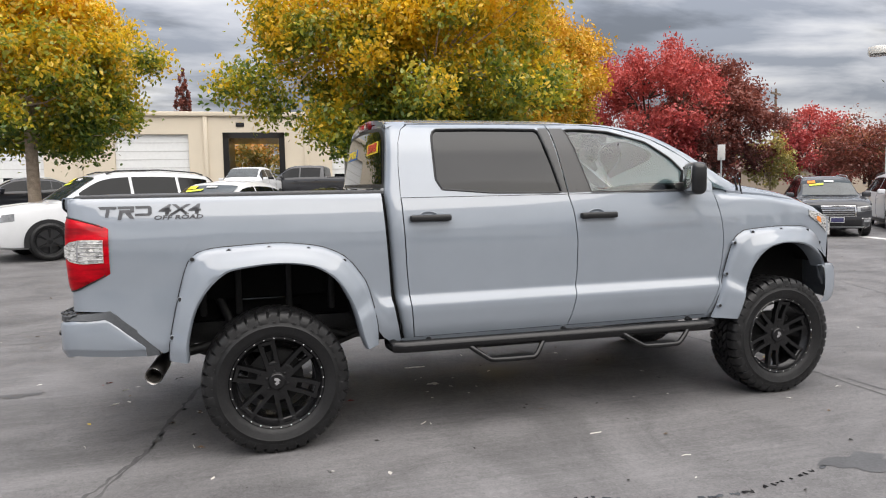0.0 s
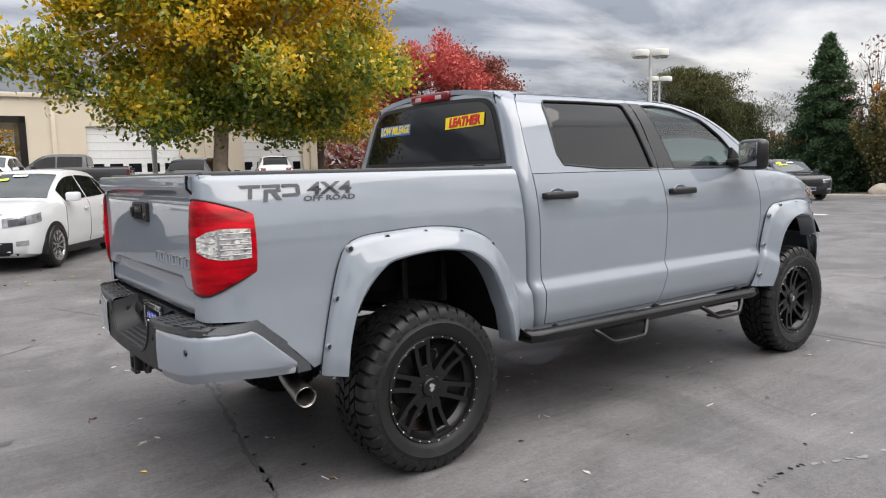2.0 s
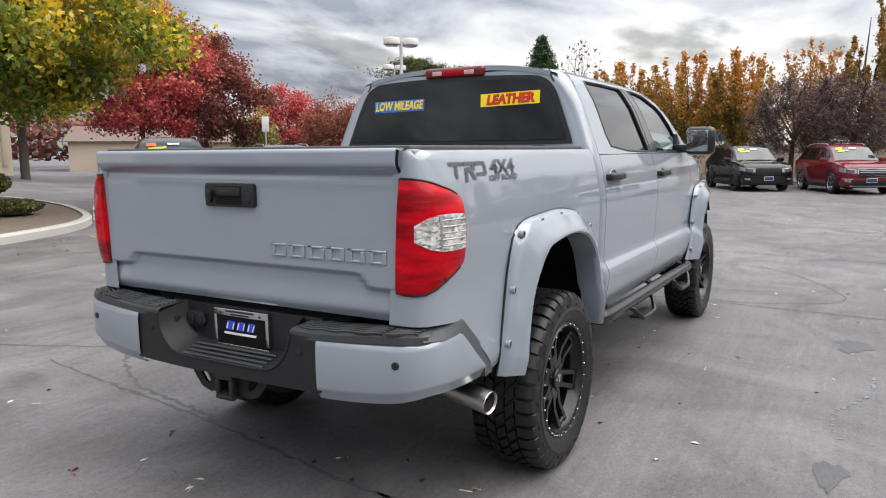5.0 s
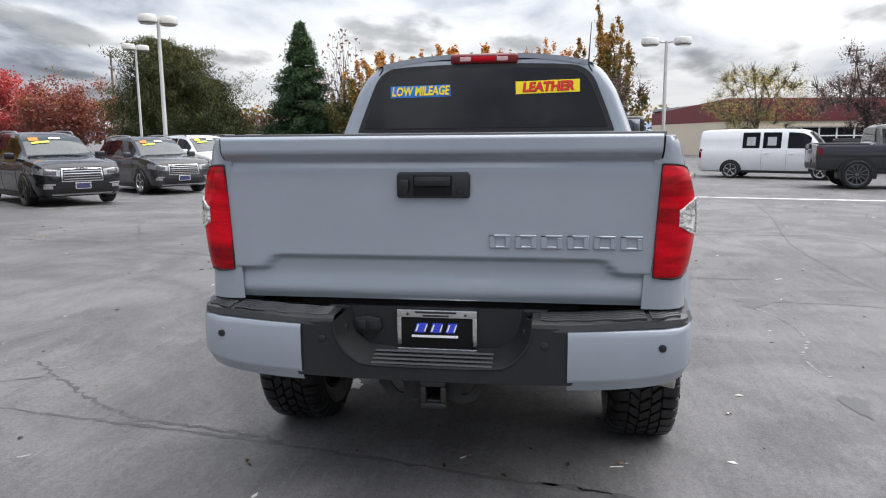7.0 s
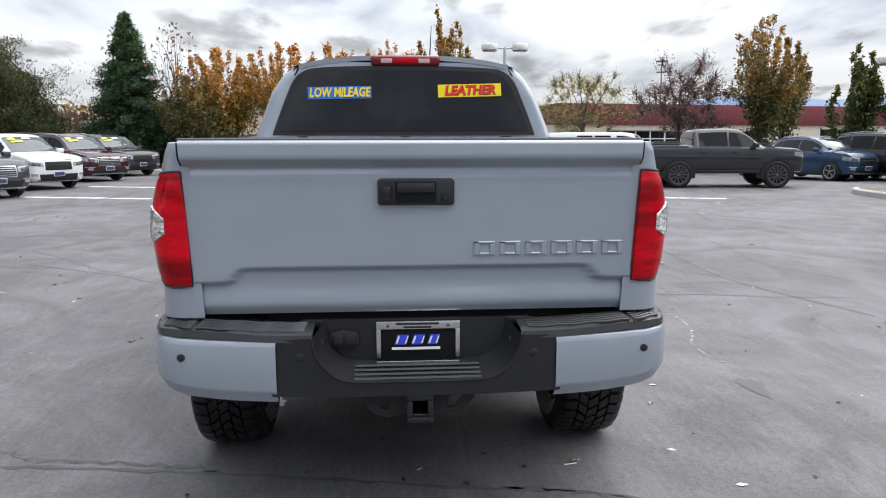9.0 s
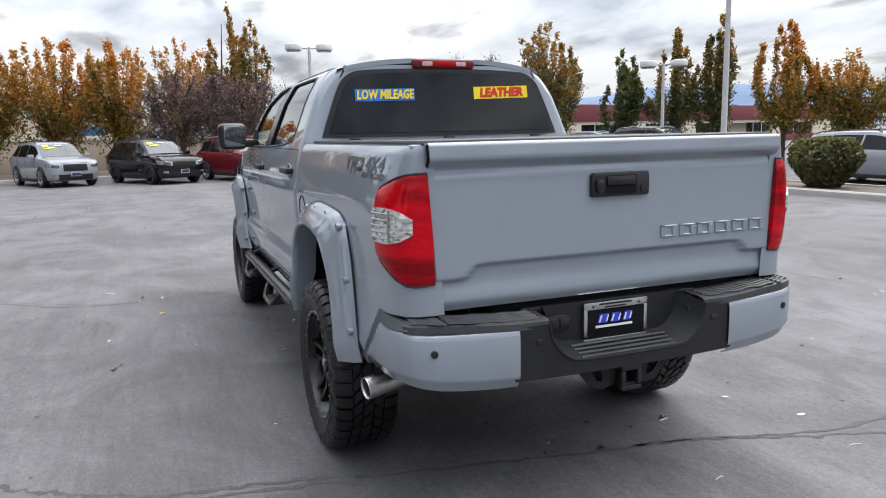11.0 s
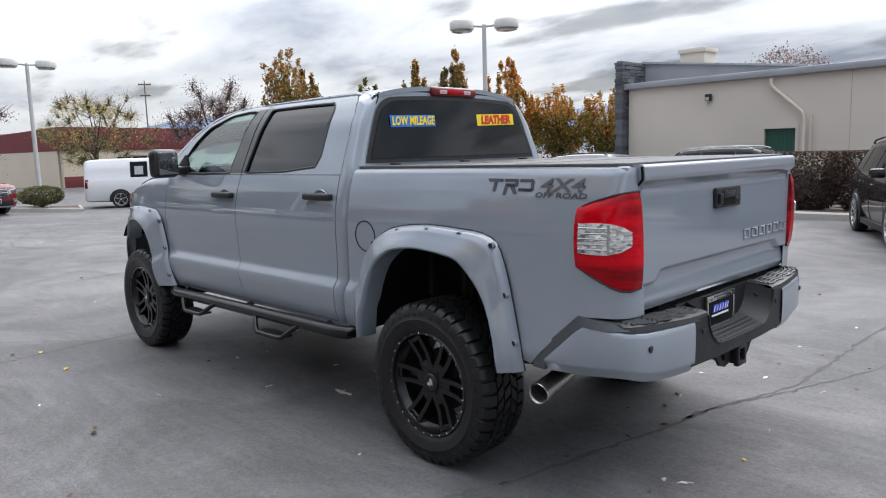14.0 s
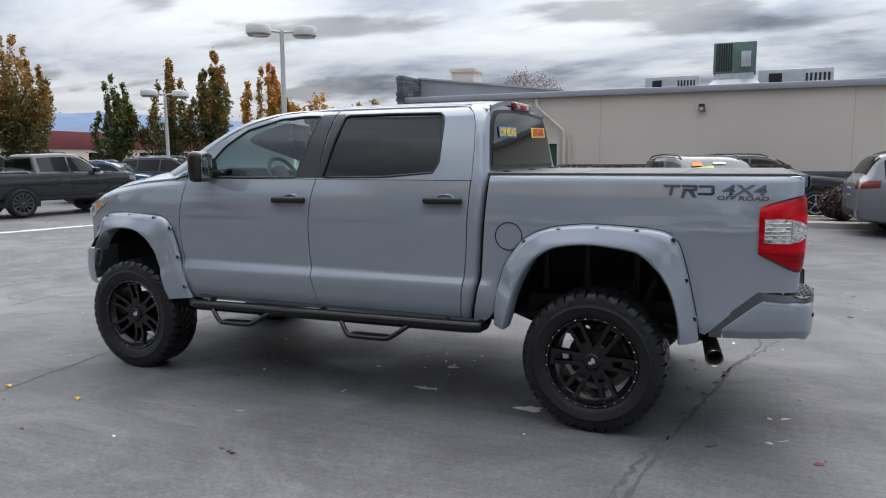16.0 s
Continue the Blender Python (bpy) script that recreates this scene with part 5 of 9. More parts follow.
# cabin
cabin = box("dashboard", 2.75, 3.22, -0.84, 0.84, 1.18, 1.50, INTERIOR, truck, "dark dashboard", 0.06, seg=3)
for y in (-0.42, 0.42):
    for x0 in (1.95, 0.98):
        seat = box("seat", x0, x0 + 0.50, y - 0.26, y + 0.26, 0.95, 1.10, INTERIOR, truck, "dark leather seat", 0.05, seg=3)
        box("seat_back", -0.09, 0.09, y - 0.25, y + 0.25, 0.0, 0.62, INTERIOR, seat, "", 0.06, pose(x0 + 0.02, 0, 1.04, 0, -14, 0), 3)
        box("head_rest", -0.05, 0.05, y - 0.13, y + 0.13, 0.66, 0.84, INTERIOR, seat, "", 0.04, pose(x0 + 0.02, 0, 1.04, 0, -14, 0), 3)
bm = bmesh.new()
R, r = 0.185, 0.016
vs = [[bm.verts.new(((R + r * math.cos(b)) * math.cos(a), (R + r * math.cos(b)) * math.sin(a), r * math.sin(b))) for b in [k * math.pi / 4 for k in range(8)]] for a in [k * math.pi / 16 for k in range(32)]]
for i in range(32):
    for k in range(8):
        bm.faces.new((vs[i][k], vs[(i + 1) % 32][k], vs[(i + 1) % 32][(k + 1) % 8], vs[i][(k + 1) % 8]))
bm_box(bm, -0.18, 0.18, -0.02, 0.02, -0.012, 0.012, 0.006, 1)
bm_box(bm, -0.06, 0.06, -0.12, 0.06, -0.03, 0.015, 0.015, 2)
bmesh.ops.transform(bm, matrix=pose(2.62, 0.42, 1.52, 0, -62, 0) @ pose(0, 0, 0, 0, 0, 90), verts=bm.verts)
part("steering_wheel", bm, INTERIOR, truck, "dark steering wheel")
tube("steering_column", [(2.64, 0.42, 1.50), (2.95, 0.42, 1.36)], 0.04, INTERIOR, truck, seg=8)
box("rear_view_mirror", 2.62, 2.65, -0.12, 0.12, 1.82, 1.90, TRIM, truck, "", 0.012)
box("headliner", 0.84, 2.40, -0.61, 0.61, 1.99, 2.02, INTERIOR, truck, "dark roof lining", 0.01)

# stickers on the rear window
for y0, y1, z0, z1, tilt, base, ink, words, size, sx in ((0.592, 0.205, 1.822, 1.896, 1.0, BLUE, YELLOW, "LOW MILEAGE", 0.078, 0.72), (-0.205, -0.597, 1.836, 1.914, 1.5, YELLOW, RED, "LEATHER", 0.078, 0.98)):
    yc, zc = 0.5 * (y0 + y1), 0.5 * (z0 + z1)
    x = back_x(yc, zc) - 0.0185
    m = Matrix.Translation((x, yc, zc)) @ pose(0, 0, 0, 90, 0, -90) @ pose(0, 0, 0, math.degrees(math.atan(-0.118)), 0, tilt)
    bm = bmesh.new()
    bm_box(bm, -abs(y0 - y1) / 2, abs(y0 - y1) / 2, -(z1 - z0) / 2, (z1 - z0) / 2, -0.0015, 0.0015)
    bmesh.ops.transform(bm, matrix=m, verts=bm.verts)
    st = part("window_sticker", bm, base, pane, "yellow and red sales sticker" if ink is RED else "blue and yellow sales sticker")
    text_ob("sticker_lettering", words, size, m @ Matrix.Translation((0, -0.001, 0.0042)), ink, pane, "", 0.0006, 0.15, sx, 0.0028)
    text_ob("sticker_lettering", words, size, m @ Matrix.Translation((0.001, -0.002, 0.0024)), DKRED if ink is RED else LOGOBLUE, pane, "", 0.0004, 0.15, sx, 0.0045)

# side decals: three bars and words, on both bed sides
for s in (-1, 1):
    sx = 1 if s < 0 else -1
    x0 = -0.953 if s < 0 else -0.378
    zt = 1.528
    base = Matrix.Translation((x0, s * (YS(-0.6, 1.50) + 0.004), 1.495)) @ (pose(0, 0, 0, 90 - 12.5, 0, 0) if s < 0 else pose(0, 0, 0, 90 - 12.5, 0, 180)) @ pose(0, 0, 0, 0, -1.6 if s < 0 else 1.6, 0)

    def shape(outline, material, up=0.0):
        bm = bmesh.new()
        f = bm.faces.new([bm.verts.new((a, b, up)) for a, b in outline])
        r = bmesh.ops.extrude_face_region(bm, geom=[f])
        bmesh.ops.translate(bm, verts=[v for v in r["geom"] if isinstance(v, bmesh.types.BMVert)], vec=(0, 0, 0.0012))
        bmesh.ops.transform(bm, matrix=base, verts=bm.verts)
        return part("side_decal", bm, material, truck, "charcoal side decal")

    for k, (a, b) in enumerate(((0.0, 0.098), (0.092, 0.192), (0.188, 0.286))):
        if k == 0:
            shape([(a, 0.028), (b, 0.028), (b, 0.013), (a + 0.062, 0.013), (a + 0.055, -0.034), (a + 0.036, -0.034), (a + 0.043, 0.013), (a + 0.012, 0.013)], DECAL)
        elif k == 1:
            shape([(a + 0.012, 0.028), (b, 0.028), (b, -0.006), (b - 0.02, -0.010), (b, -0.044), (b - 0.024, -0.044), (b - 0.05, -0.01), (a + 0.04, -0.01), (a + 0.03, -0.05), (a + 0.01, -0.05), (a + 0.022, 0.006), (b - 0.022, 0.006), (b - 0.022, 0.013), (a + 0.016, 0.013)], DECAL)
        else:
            shape([(a + 0.01, 0.028), (b - 0.01, 0.028), (b, 0.018), (b, -0.020), (b - 0.012, -0.030), (a + 0.006, -0.030), (a + 0.008, -0.016), (b - 0.020, -0.016), (b - 0.020, 0.013), (a + 0.012, 0.013)], DECAL)
    text_ob("side_decal", "4X4", 0.082, base @ Matrix.Translation((0.437, -0.001, 0.001)), DECAL2, truck, "grey side lettering", 0.0006, 0.12, 1.65, 0.0022)
    text_ob("side_decal", "OFF ROAD", 0.034, base @ Matrix.Translation((0.432, -0.045, 0.001)), DECAL, truck, "charcoal side lettering", 0.0006, 0.12, 1.65, 0.001)

# each letter of the side lettering is a piece of its own
for o in [c for c in truck.children if c.name.startswith("side_decal") and len(c.data.vertices) > 60]:
    bm = bmesh.new()
    bm.from_mesh(o.data)
    bm.verts.ensure_lookup_table()
    left = set(range(len(bm.verts)))
    islands = []
    while left:
        stack, seen = [left.pop()], set()
        while stack:
            k = stack.pop()
            seen.add(k)
            for e in bm.verts[k].link_edges:
                w = e.other_vert(bm.verts[k]).index
                if w in left:
                    left.discard(w)
                    stack.append(w)
        islands.append(sorted(seen))
    spans = []
    for isl in islands:
        xs = [bm.verts[k].co.x for k in isl]
        spans.append((min(xs), max(xs), set(isl)))
    spans.sort(key=lambda q: q[0])
    letters = []
    for lo, hi, isl in spans:
        if letters and lo < letters[-1][1] - 0.6 * (hi - lo):
            letters[-1] = (letters[-1][0], max(hi, letters[-1][1]), letters[-1][2] | isl)
        else:
            letters.append((lo, hi, isl))
    words, tone = o["label"], o.data.materials[0]
    for lo, hi, isl in letters:
        keep = bm.copy()
        keep.verts.ensure_lookup_table()
        bmesh.ops.delete(keep, geom=[keep.verts[k] for k in range(len(keep.verts)) if k not in isl], context="VERTS")
        part("side_decal", keep, tone, truck, words)
    bm.free()
    bpy.data.objects.remove(o)

for o in truck.children:
    if o.name.startswith("side_decal"):
        for v in o.data.vertices:
            sgn = 1 if v.co.y > 0 else -1
            v.co.y = sgn * (YS(v.co.x, v.co.z) + (0.0035 if abs(v.co.y) > YS(v.co.x, v.co.z) + 0.002 else 0.0025))

# fuel flap on the left side
pts = [(0.548 + 0.088 * math.cos(a), YS(0.55, 1.19 + 0.088 * math.sin(a)) + 0.001, 1.188 + 0.088 * math.sin(a)) for a in [2 * math.pi * k / 40 for k in range(41)]]
tube("fuel_flap", pts, 0.0032, LINER, truck, "round fuel flap seam", seg=5)

# ---- materials of the surroundings ----
STUCCO = mat("beige_stucco", (0.60, 0.54, 0.465), 0.85, var=0.06, scale=0.6, bump=0.25, bscale=60)
CREAM = mat("cream_wall", (0.60, 0.53, 0.42), 0.85, var=0.06, scale=0.5, bump=0.15, bscale=50)
REDBAND = mat("dark_red_wall", (0.16, 0.035, 0.04), 0.75, var=0.12, scale=0.5, bump=0.1, bscale=40)
ROOFMET = mat("grey_metal_roof", (0.30, 0.31, 0.33), 0.5, var=0.1, scale=1.5)
STONE = mat("dark_ledge_stone", (0.10, 0.105, 0.115), 0.85, var=0.3, scale=4, bump=0.6, bscale=40, obj_rand=0.35)
CONCRETE = mat("pale_concrete", (0.42, 0.40, 0.37), 0.85, var=0.15, scale=1.2, bump=0.3, bscale=70)
WHITEDOOR = mat("white_roller_door", (0.68, 0.69, 0.68), 0.55, var=0.05)
FARWALL = mat("tan_far_wall", (0.40, 0.33, 0.26), 0.9, var=0.08, scale=0.3)
GREENDOOR = mat("green_metal_door", (0.03, 0.10, 0.07), 0.5, var=0.1)
GALV = mat("galvanised_metal", (0.42, 0.44, 0.45), 0.45, metal=0.6, var=0.2)
GREENMET = mat("green_grey_metal", (0.10, 0.15, 0.13), 0.55, var=0.2)
POLE = mat("pale_lamp_paint", (0.50, 0.50, 0.49), 0.5, var=0.08)
LAMPHEAD = mat("beige_lamp_housing", (0.62, 0.61, 0.57), 0.5, var=0.06)
WOODPOLE = mat("weathered_pole_wood", (0.16, 0.12, 0.09), 0.9, var=0.3)
BARK = mat("grey_brown_bark", (0.40, 0.32, 0.25), 0.95, var=0.35, scale=8, bump=0.9, bscale=22)
DARKBARK = mat("dark_bark", (0.07, 0.055, 0.045), 0.95, var=0.35, scale=8, bump=0.9, bscale=22)
MULCH = mat("gravel_mulch", (0.16, 0.125, 0.10), 0.95, var=0.4, scale=9, fine=80, bump=1.0, bscale=60)
ROCK = mat("tan_boulder", (0.36, 0.31, 0.26), 0.9, var=0.2, scale=4, bump=0.8, bscale=14)
LINEPAINT = mat("worn_white_line", (0.62, 0.62, 0.60), 0.7, var=0.25, scale=4)
TAR = mat("crack_sealant", (0.062, 0.062, 0.064), 0.7, var=0.3)
CARGLASS = mat("car_glass", (0.006, 0.007, 0.008), 0.02, var=0.05, spec=0.22, rvar=0)
WINDSHIELD = mat("car_windscreen", (0.030, 0.038, 0.040), 0.03, var=0.4, scale=3, spec=0.75, rvar=0)
CARBLACK = mat("car_black_plastic", (0.010, 0.010, 0.011), 0.5, var=0.2)
ALLOY = mat("silver_alloy", (0.48, 0.48, 0.49), 0.28, metal=0.9, var=0.08)
PLATEBLUE = mat("dealer_plate", (0.05, 0.05, 0.12), 0.4, var=0.2)


def paint(name, c):
    return mat(name, c, 0.5, var=0.03, coat=1.0, coat_rough=0.02, spec=0.1)


HEADLAMP = mat("clear_headlamp", (0.30, 0.31, 0.32), 0.12, var=0.45, scale=14, fine=90, coat=1.0, metal=0.3)
LAMPDARK = mat("headlamp_bowl", (0.05, 0.05, 0.055), 0.15, var=0.5, scale=20, coat=1.0)
ORANGE = mat("sticker_orange", (0.75, 0.20, 0.015), 0.5, var=0.2, scale=20)
PAPER = mat("grey_white_paper", (0.36, 0.37, 0.38), 0.7, var=0.2, scale=12)
LIME = mat("sticker_lime", (0.55, 0.62, 0.05), 0.5, var=0.2, scale=20)


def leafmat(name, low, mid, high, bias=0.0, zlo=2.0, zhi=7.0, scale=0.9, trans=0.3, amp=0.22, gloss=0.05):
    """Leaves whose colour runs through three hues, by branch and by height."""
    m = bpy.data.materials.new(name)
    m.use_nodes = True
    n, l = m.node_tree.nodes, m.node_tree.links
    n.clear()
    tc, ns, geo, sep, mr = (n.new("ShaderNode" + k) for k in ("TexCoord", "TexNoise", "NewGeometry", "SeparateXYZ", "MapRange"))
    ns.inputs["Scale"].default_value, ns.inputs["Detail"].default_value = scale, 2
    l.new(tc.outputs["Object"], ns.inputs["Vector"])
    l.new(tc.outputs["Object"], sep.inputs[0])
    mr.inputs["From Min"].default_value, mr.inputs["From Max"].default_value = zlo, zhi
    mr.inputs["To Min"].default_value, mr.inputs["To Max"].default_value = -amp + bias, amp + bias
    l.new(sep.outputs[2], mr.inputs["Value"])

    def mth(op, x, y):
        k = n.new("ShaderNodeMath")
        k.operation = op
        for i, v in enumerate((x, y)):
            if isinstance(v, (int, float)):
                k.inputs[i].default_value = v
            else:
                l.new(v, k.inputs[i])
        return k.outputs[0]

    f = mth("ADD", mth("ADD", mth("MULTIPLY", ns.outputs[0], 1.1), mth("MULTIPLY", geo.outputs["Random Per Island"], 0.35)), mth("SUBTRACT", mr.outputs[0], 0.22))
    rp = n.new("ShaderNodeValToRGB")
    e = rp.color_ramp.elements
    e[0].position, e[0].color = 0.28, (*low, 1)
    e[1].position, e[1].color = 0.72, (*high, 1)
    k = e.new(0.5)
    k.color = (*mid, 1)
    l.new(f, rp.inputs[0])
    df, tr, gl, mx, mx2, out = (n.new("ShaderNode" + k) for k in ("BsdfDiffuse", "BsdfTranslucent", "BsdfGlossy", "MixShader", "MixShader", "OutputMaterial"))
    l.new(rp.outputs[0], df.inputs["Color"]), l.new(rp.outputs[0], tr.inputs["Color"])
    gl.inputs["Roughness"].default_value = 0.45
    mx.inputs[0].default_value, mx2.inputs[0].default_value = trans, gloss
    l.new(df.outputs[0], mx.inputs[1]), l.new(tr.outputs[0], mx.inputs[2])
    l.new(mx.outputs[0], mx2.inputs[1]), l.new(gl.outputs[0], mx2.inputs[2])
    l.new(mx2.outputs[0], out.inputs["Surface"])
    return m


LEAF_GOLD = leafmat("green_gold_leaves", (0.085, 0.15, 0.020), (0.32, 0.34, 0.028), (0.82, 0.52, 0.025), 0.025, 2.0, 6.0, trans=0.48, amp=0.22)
LEAF_RED = leafmat("crimson_leaves", (0.16, 0.02, 0.024), (0.36, 0.04, 0.045), (0.52, 0.09, 0.075), 0.1)
LEAF_DKRED = leafmat("brown_red_leaves", (0.08, 0.024, 0.020), (0.16, 0.042, 0.034), (0.26, 0.08, 0.055), 0.0)
LEAF_ORANGE = leafmat("rust_orange_leaves", (0.15, 0.13, 0.02), (0.42, 0.22, 0.03), (0.56, 0.22, 0.04), 0.02)
LEAF_PURPLE = leafmat("faded_purple_leaves", (0.10, 0.062, 0.06), (0.19, 0.12, 0.11), (0.30, 0.17, 0.12), 0.0)
LEAF_COL = leafmat("brown_green_leaves", (0.075, 0.085, 0.025), (0.20, 0.15, 0.035), (0.42, 0.22, 0.05), 0.0)
LEAF_YELLOW = leafmat("thin_yellow_leaves", (0.22, 0.21, 0.06), (0.44, 0.36, 0.09), (0.60, 0.45, 0.11), 0.0)
NEEDLE = leafmat("dark_green_needles", (0.020, 0.042, 0.018), (0.034, 0.065, 0.028), (0.058, 0.10, 0.042), 0.0, 0, 8, trans=0.15, gloss=0.02)
PINE = leafmat("olive_pine_needles", (0.024, 0.033, 0.012), (0.048, 0.058, 0.020), (0.10, 0.098, 0.036), 0.0, 0, 8, trans=0.15, gloss=0.02)
HEDGE = leafmat("hedge_leaves", (0.075, 0.07, 0.025), (0.13, 0.13, 0.038), (0.20, 0.18, 0.055), 0.0, 0, 2)
HEDGERED = leafmat("brown_hedge_leaves", (0.05, 0.03, 0.025), (0.09, 0.05, 0.04), (0.10, 0.08, 0.04), 0.0, 0, 2)


# ---- trees ----
def leaf_mesh(name, centres, size, material, parent, rng, label="", long=1.5, droop=None):
    """Many small folded leaves at the given places."""
    n = len(centres)
    a = rng.normal(size=(n, 3))
    a /= np.linalg.norm(a, axis=1)[:, None]
    if droop is not None:
        a = a * 0.45 + droop
        a /= np.linalg.norm(a, axis=1)[:, None]
    b = np.cross(a, rng.normal(size=(n, 3)))
    b /= np.linalg.norm(b, axis=1)[:, None] + 1e-9
    c = np.cross(a, b)
    s = size * rng.uniform(0.65, 1.3, n)[:, None]
    v = np.empty((n, 4, 3))
    v[:, 0] = centres - a * s * long * 0.5
    v[:, 1] = centres + b * s * 0.42 + c * s * 0.12
    v[:, 2] = centres + a * s * long * 0.5
    v[:, 3] = centres - b * s * 0.42 + c * s * 0.12
    me = bpy.data.meshes.new(name)
    me.vertices.add(4 * n)
    me.vertices.foreach_set("co", v.reshape(-1))
    me.loops.add(4 * n)
    me.loops.foreach_set("vertex_index", np.arange(4 * n))
    me.polygons.add(n)
    me.polygons.foreach_set("loop_start", np.arange(0, 4 * n, 4))
    me.update(calc_edges=True)
    me.materials.append(material)
    ob = new(name, me)
    ob.parent = parent
    if label:
        ob["label"] = label
    return ob


def limbs_mesh(name, segs, material, parent, sides=6):
    verts, faces = [], []
    for pts, rads in segs:
        prev = None
        for i, p in enumerate(pts):
            p = np.array(p, float)
            d = np.array(pts[min(i + 1, len(pts) - 1)], float) - np.array(pts[max(i - 1, 0)], float)
            d /= np.linalg.norm(d) + 1e-9
            u = np.cross(d, (0.3, 0.9, 0.1))
            u /= np.linalg.norm(u) + 1e-9
            w = np.cross(d, u)
            base = len(verts)
            for k in range(sides):
                t = 2 * math.pi * k / sides
                verts.append(tuple(p + (u * math.cos(t) + w * math.sin(t)) * rads[i]))
            if prev is not None:
                for k in range(sides):
                    faces.append((prev + k, prev + (k + 1) % sides, base + (k + 1) % sides, base + k))
            prev = base
    return mesh_ob(name, verts, faces, material, parent, angle=60)


def tree(label, x, y, height, radius, base, trunk_r, leaves, n, size=0.15, seed=1, shape="round", bark=None, z0=None, category="tree", group="", clumps=None, spread=0.34, lean=(0, 0), twigs=0):
    """A broadleaf: trunk, limbs that fork to the crown's clumps, and a crown of many leaves."""
    rng = np.random.default_rng(seed)
    z0 = gz(x, y) if z0 is None else z0
    t = thing("tree", label, category, Matrix.Translation((x, y, z0)), group)
    ch = height - base
    nc = clumps or int(46 + 12 * radius)
    cs, stems = [], []
    # upright shoots with pointed tips
    while shape != "round" and len(stems) < (13 if shape == "column" else 30):
        a, q = rng.uniform(0, 2 * math.pi), rng.uniform(0.0, 1.0) ** 0.6
        z0_, z1_ = base + ch * rng.uniform(0.0, 0.30) * (0.4 + q), base + ch * (1 - 0.62 * q**1.5 * rng.uniform(0.35, 1.1))
        stem = []
        for u in np.linspace(0, 1, 8):
            wide = math.sin(math.pi * min(1.0, 0.08 + 0.62 * u)) if shape == "column" else 0.2 + 0.85 * u**0.9
            r_ = radius * q * wide
            stem.append(np.array([r_ * math.cos(a) + rng.normal() * 0.05, r_ * math.sin(a) + rng.normal() * 0.05, z0_ + (z1_ - z0_) * u]))
        stems.append(stem)
        cs += stem[1:]
    while shape == "round" and len(cs) < nc:
        u = rng.uniform(-1, 1, 3)
        r = np.linalg.norm(u)
        if r > 1 or r < 0.35:
            continue
        k = 1.0 + 0.16 * math.sin(3 * math.atan2(u[1], u[0]) + seed) + 0.12 * math.sin(5 * u[2] + seed)
        p = np.array([u[0] * radius * k, u[1] * radius * k, base + ch * (0.5 + 0.5 * u[2] * k)])
        if u[2] < -0.55:
            p[2] = base + ch * rng.uniform(0.08, 0.25)
        p[:2] += np.array(lean) * (p[2] / height)
        cs.append(p)
    cs = np.array(cs)
    nc = len(cs)
    segs = []
    for stem in stems:
        segs.append(([np.array([0, 0, max(0.3, stem[0][2] - 0.5)])] + stem, [trunk_r * 0.25] + [trunk_r * (0.22 - 0.025 * k) for k in range(8)]))
    fork = np.array([lean[0] * 0.2, lean[1] * 0.2, base + 0.12 * ch])
    top = np.array([lean[0] * 0.7, lean[1] * 0.7, base + ch * (0.55 if shape == "round" else 0.85)])
    segs.append(([(0, 0, -0.1), (0.02, 0.01, 0.12), (fork[0] * 0.5, fork[1] * 0.5, 0.5 * fork[2]), fork, 0.5 * (fork + top) + rng.normal(size=3) * 0.08, top], [trunk_r * 1.35, trunk_r * 1.08, trunk_r * 0.95, trunk_r * 0.9, trunk_r * 0.5, trunk_r * 0.12]))
    nl = 8
    order = rng.permutation(nc)[:nl]
    mains = []
    for i in order:
        c = cs[i]
        st = fork + (top - fork) * rng.uniform(0.0, 0.45)
        mid = st + (c - st) * 0.5 + np.array([0, 0, 0.12 * ch * rng.uniform(0.2, 1)])
        pts = [st, st + (mid - st) * 0.5, mid, 0.5 * (mid + c) + rng.normal(size=3) * 0.08, c]
        segs.append((pts, [trunk_r * 0.55, trunk_r * 0.42, trunk_r * 0.3, trunk_r * 0.18, 0.012]))
        mains += pts[1:4]
    mains = np.array(mains + [fork, top, 0.5 * (fork + top)])
    for c in cs if not stems else []:
        j = np.argmin(np.linalg.norm(mains - c, axis=1))
        st = mains[j]
        pts = [st, 0.5 * (st + c) + rng.normal(size=3) * 0.1, c, c + (c - st) * 0.25 + rng.normal(size=3) * 0.12]
        segs.append((pts, [trunk_r * 0.16, trunk_r * 0.1, 0.010, 0.004]))
    for c in cs if twigs else []:
        for k in range(twigs):
            d = rng.normal(size=3) + (c - fork) / (np.linalg.norm(c - fork) + 1e-9) * 0.9 + np.array([0, 0, 0.4])
            d *= rng.uniform(0.3, 0.75) / np.linalg.norm(d)
            segs.append(([c - 0.3 * d, c + 0.4 * d, c + d + rng.normal(size=3) * 0.06], [0.011, 0.008, 0.003]))
    limbs_mesh("trunk", segs, bark or BARK, t, 4 if twigs else 6)
    if n:
        pick = rng.integers(0, nc, n)
        sig = spread * (radius / 3.0) ** 0.5
        pos = cs[pick] + rng.normal(size=(n, 3)) * np.array([sig, sig, sig * 0.8])
        if stems:
            thin = np.tile(np.linspace(1.25, 0.42, 7), len(stems))[pick][:, None]
            pos = cs[pick] + rng.normal(size=(n, 3)) * np.array([0.13, 0.13, 0.26]) * thin * (1.2 if shape == "vase" else 1.0)
        leaf_mesh("crown", pos, size, leaves, t, rng)
    return t


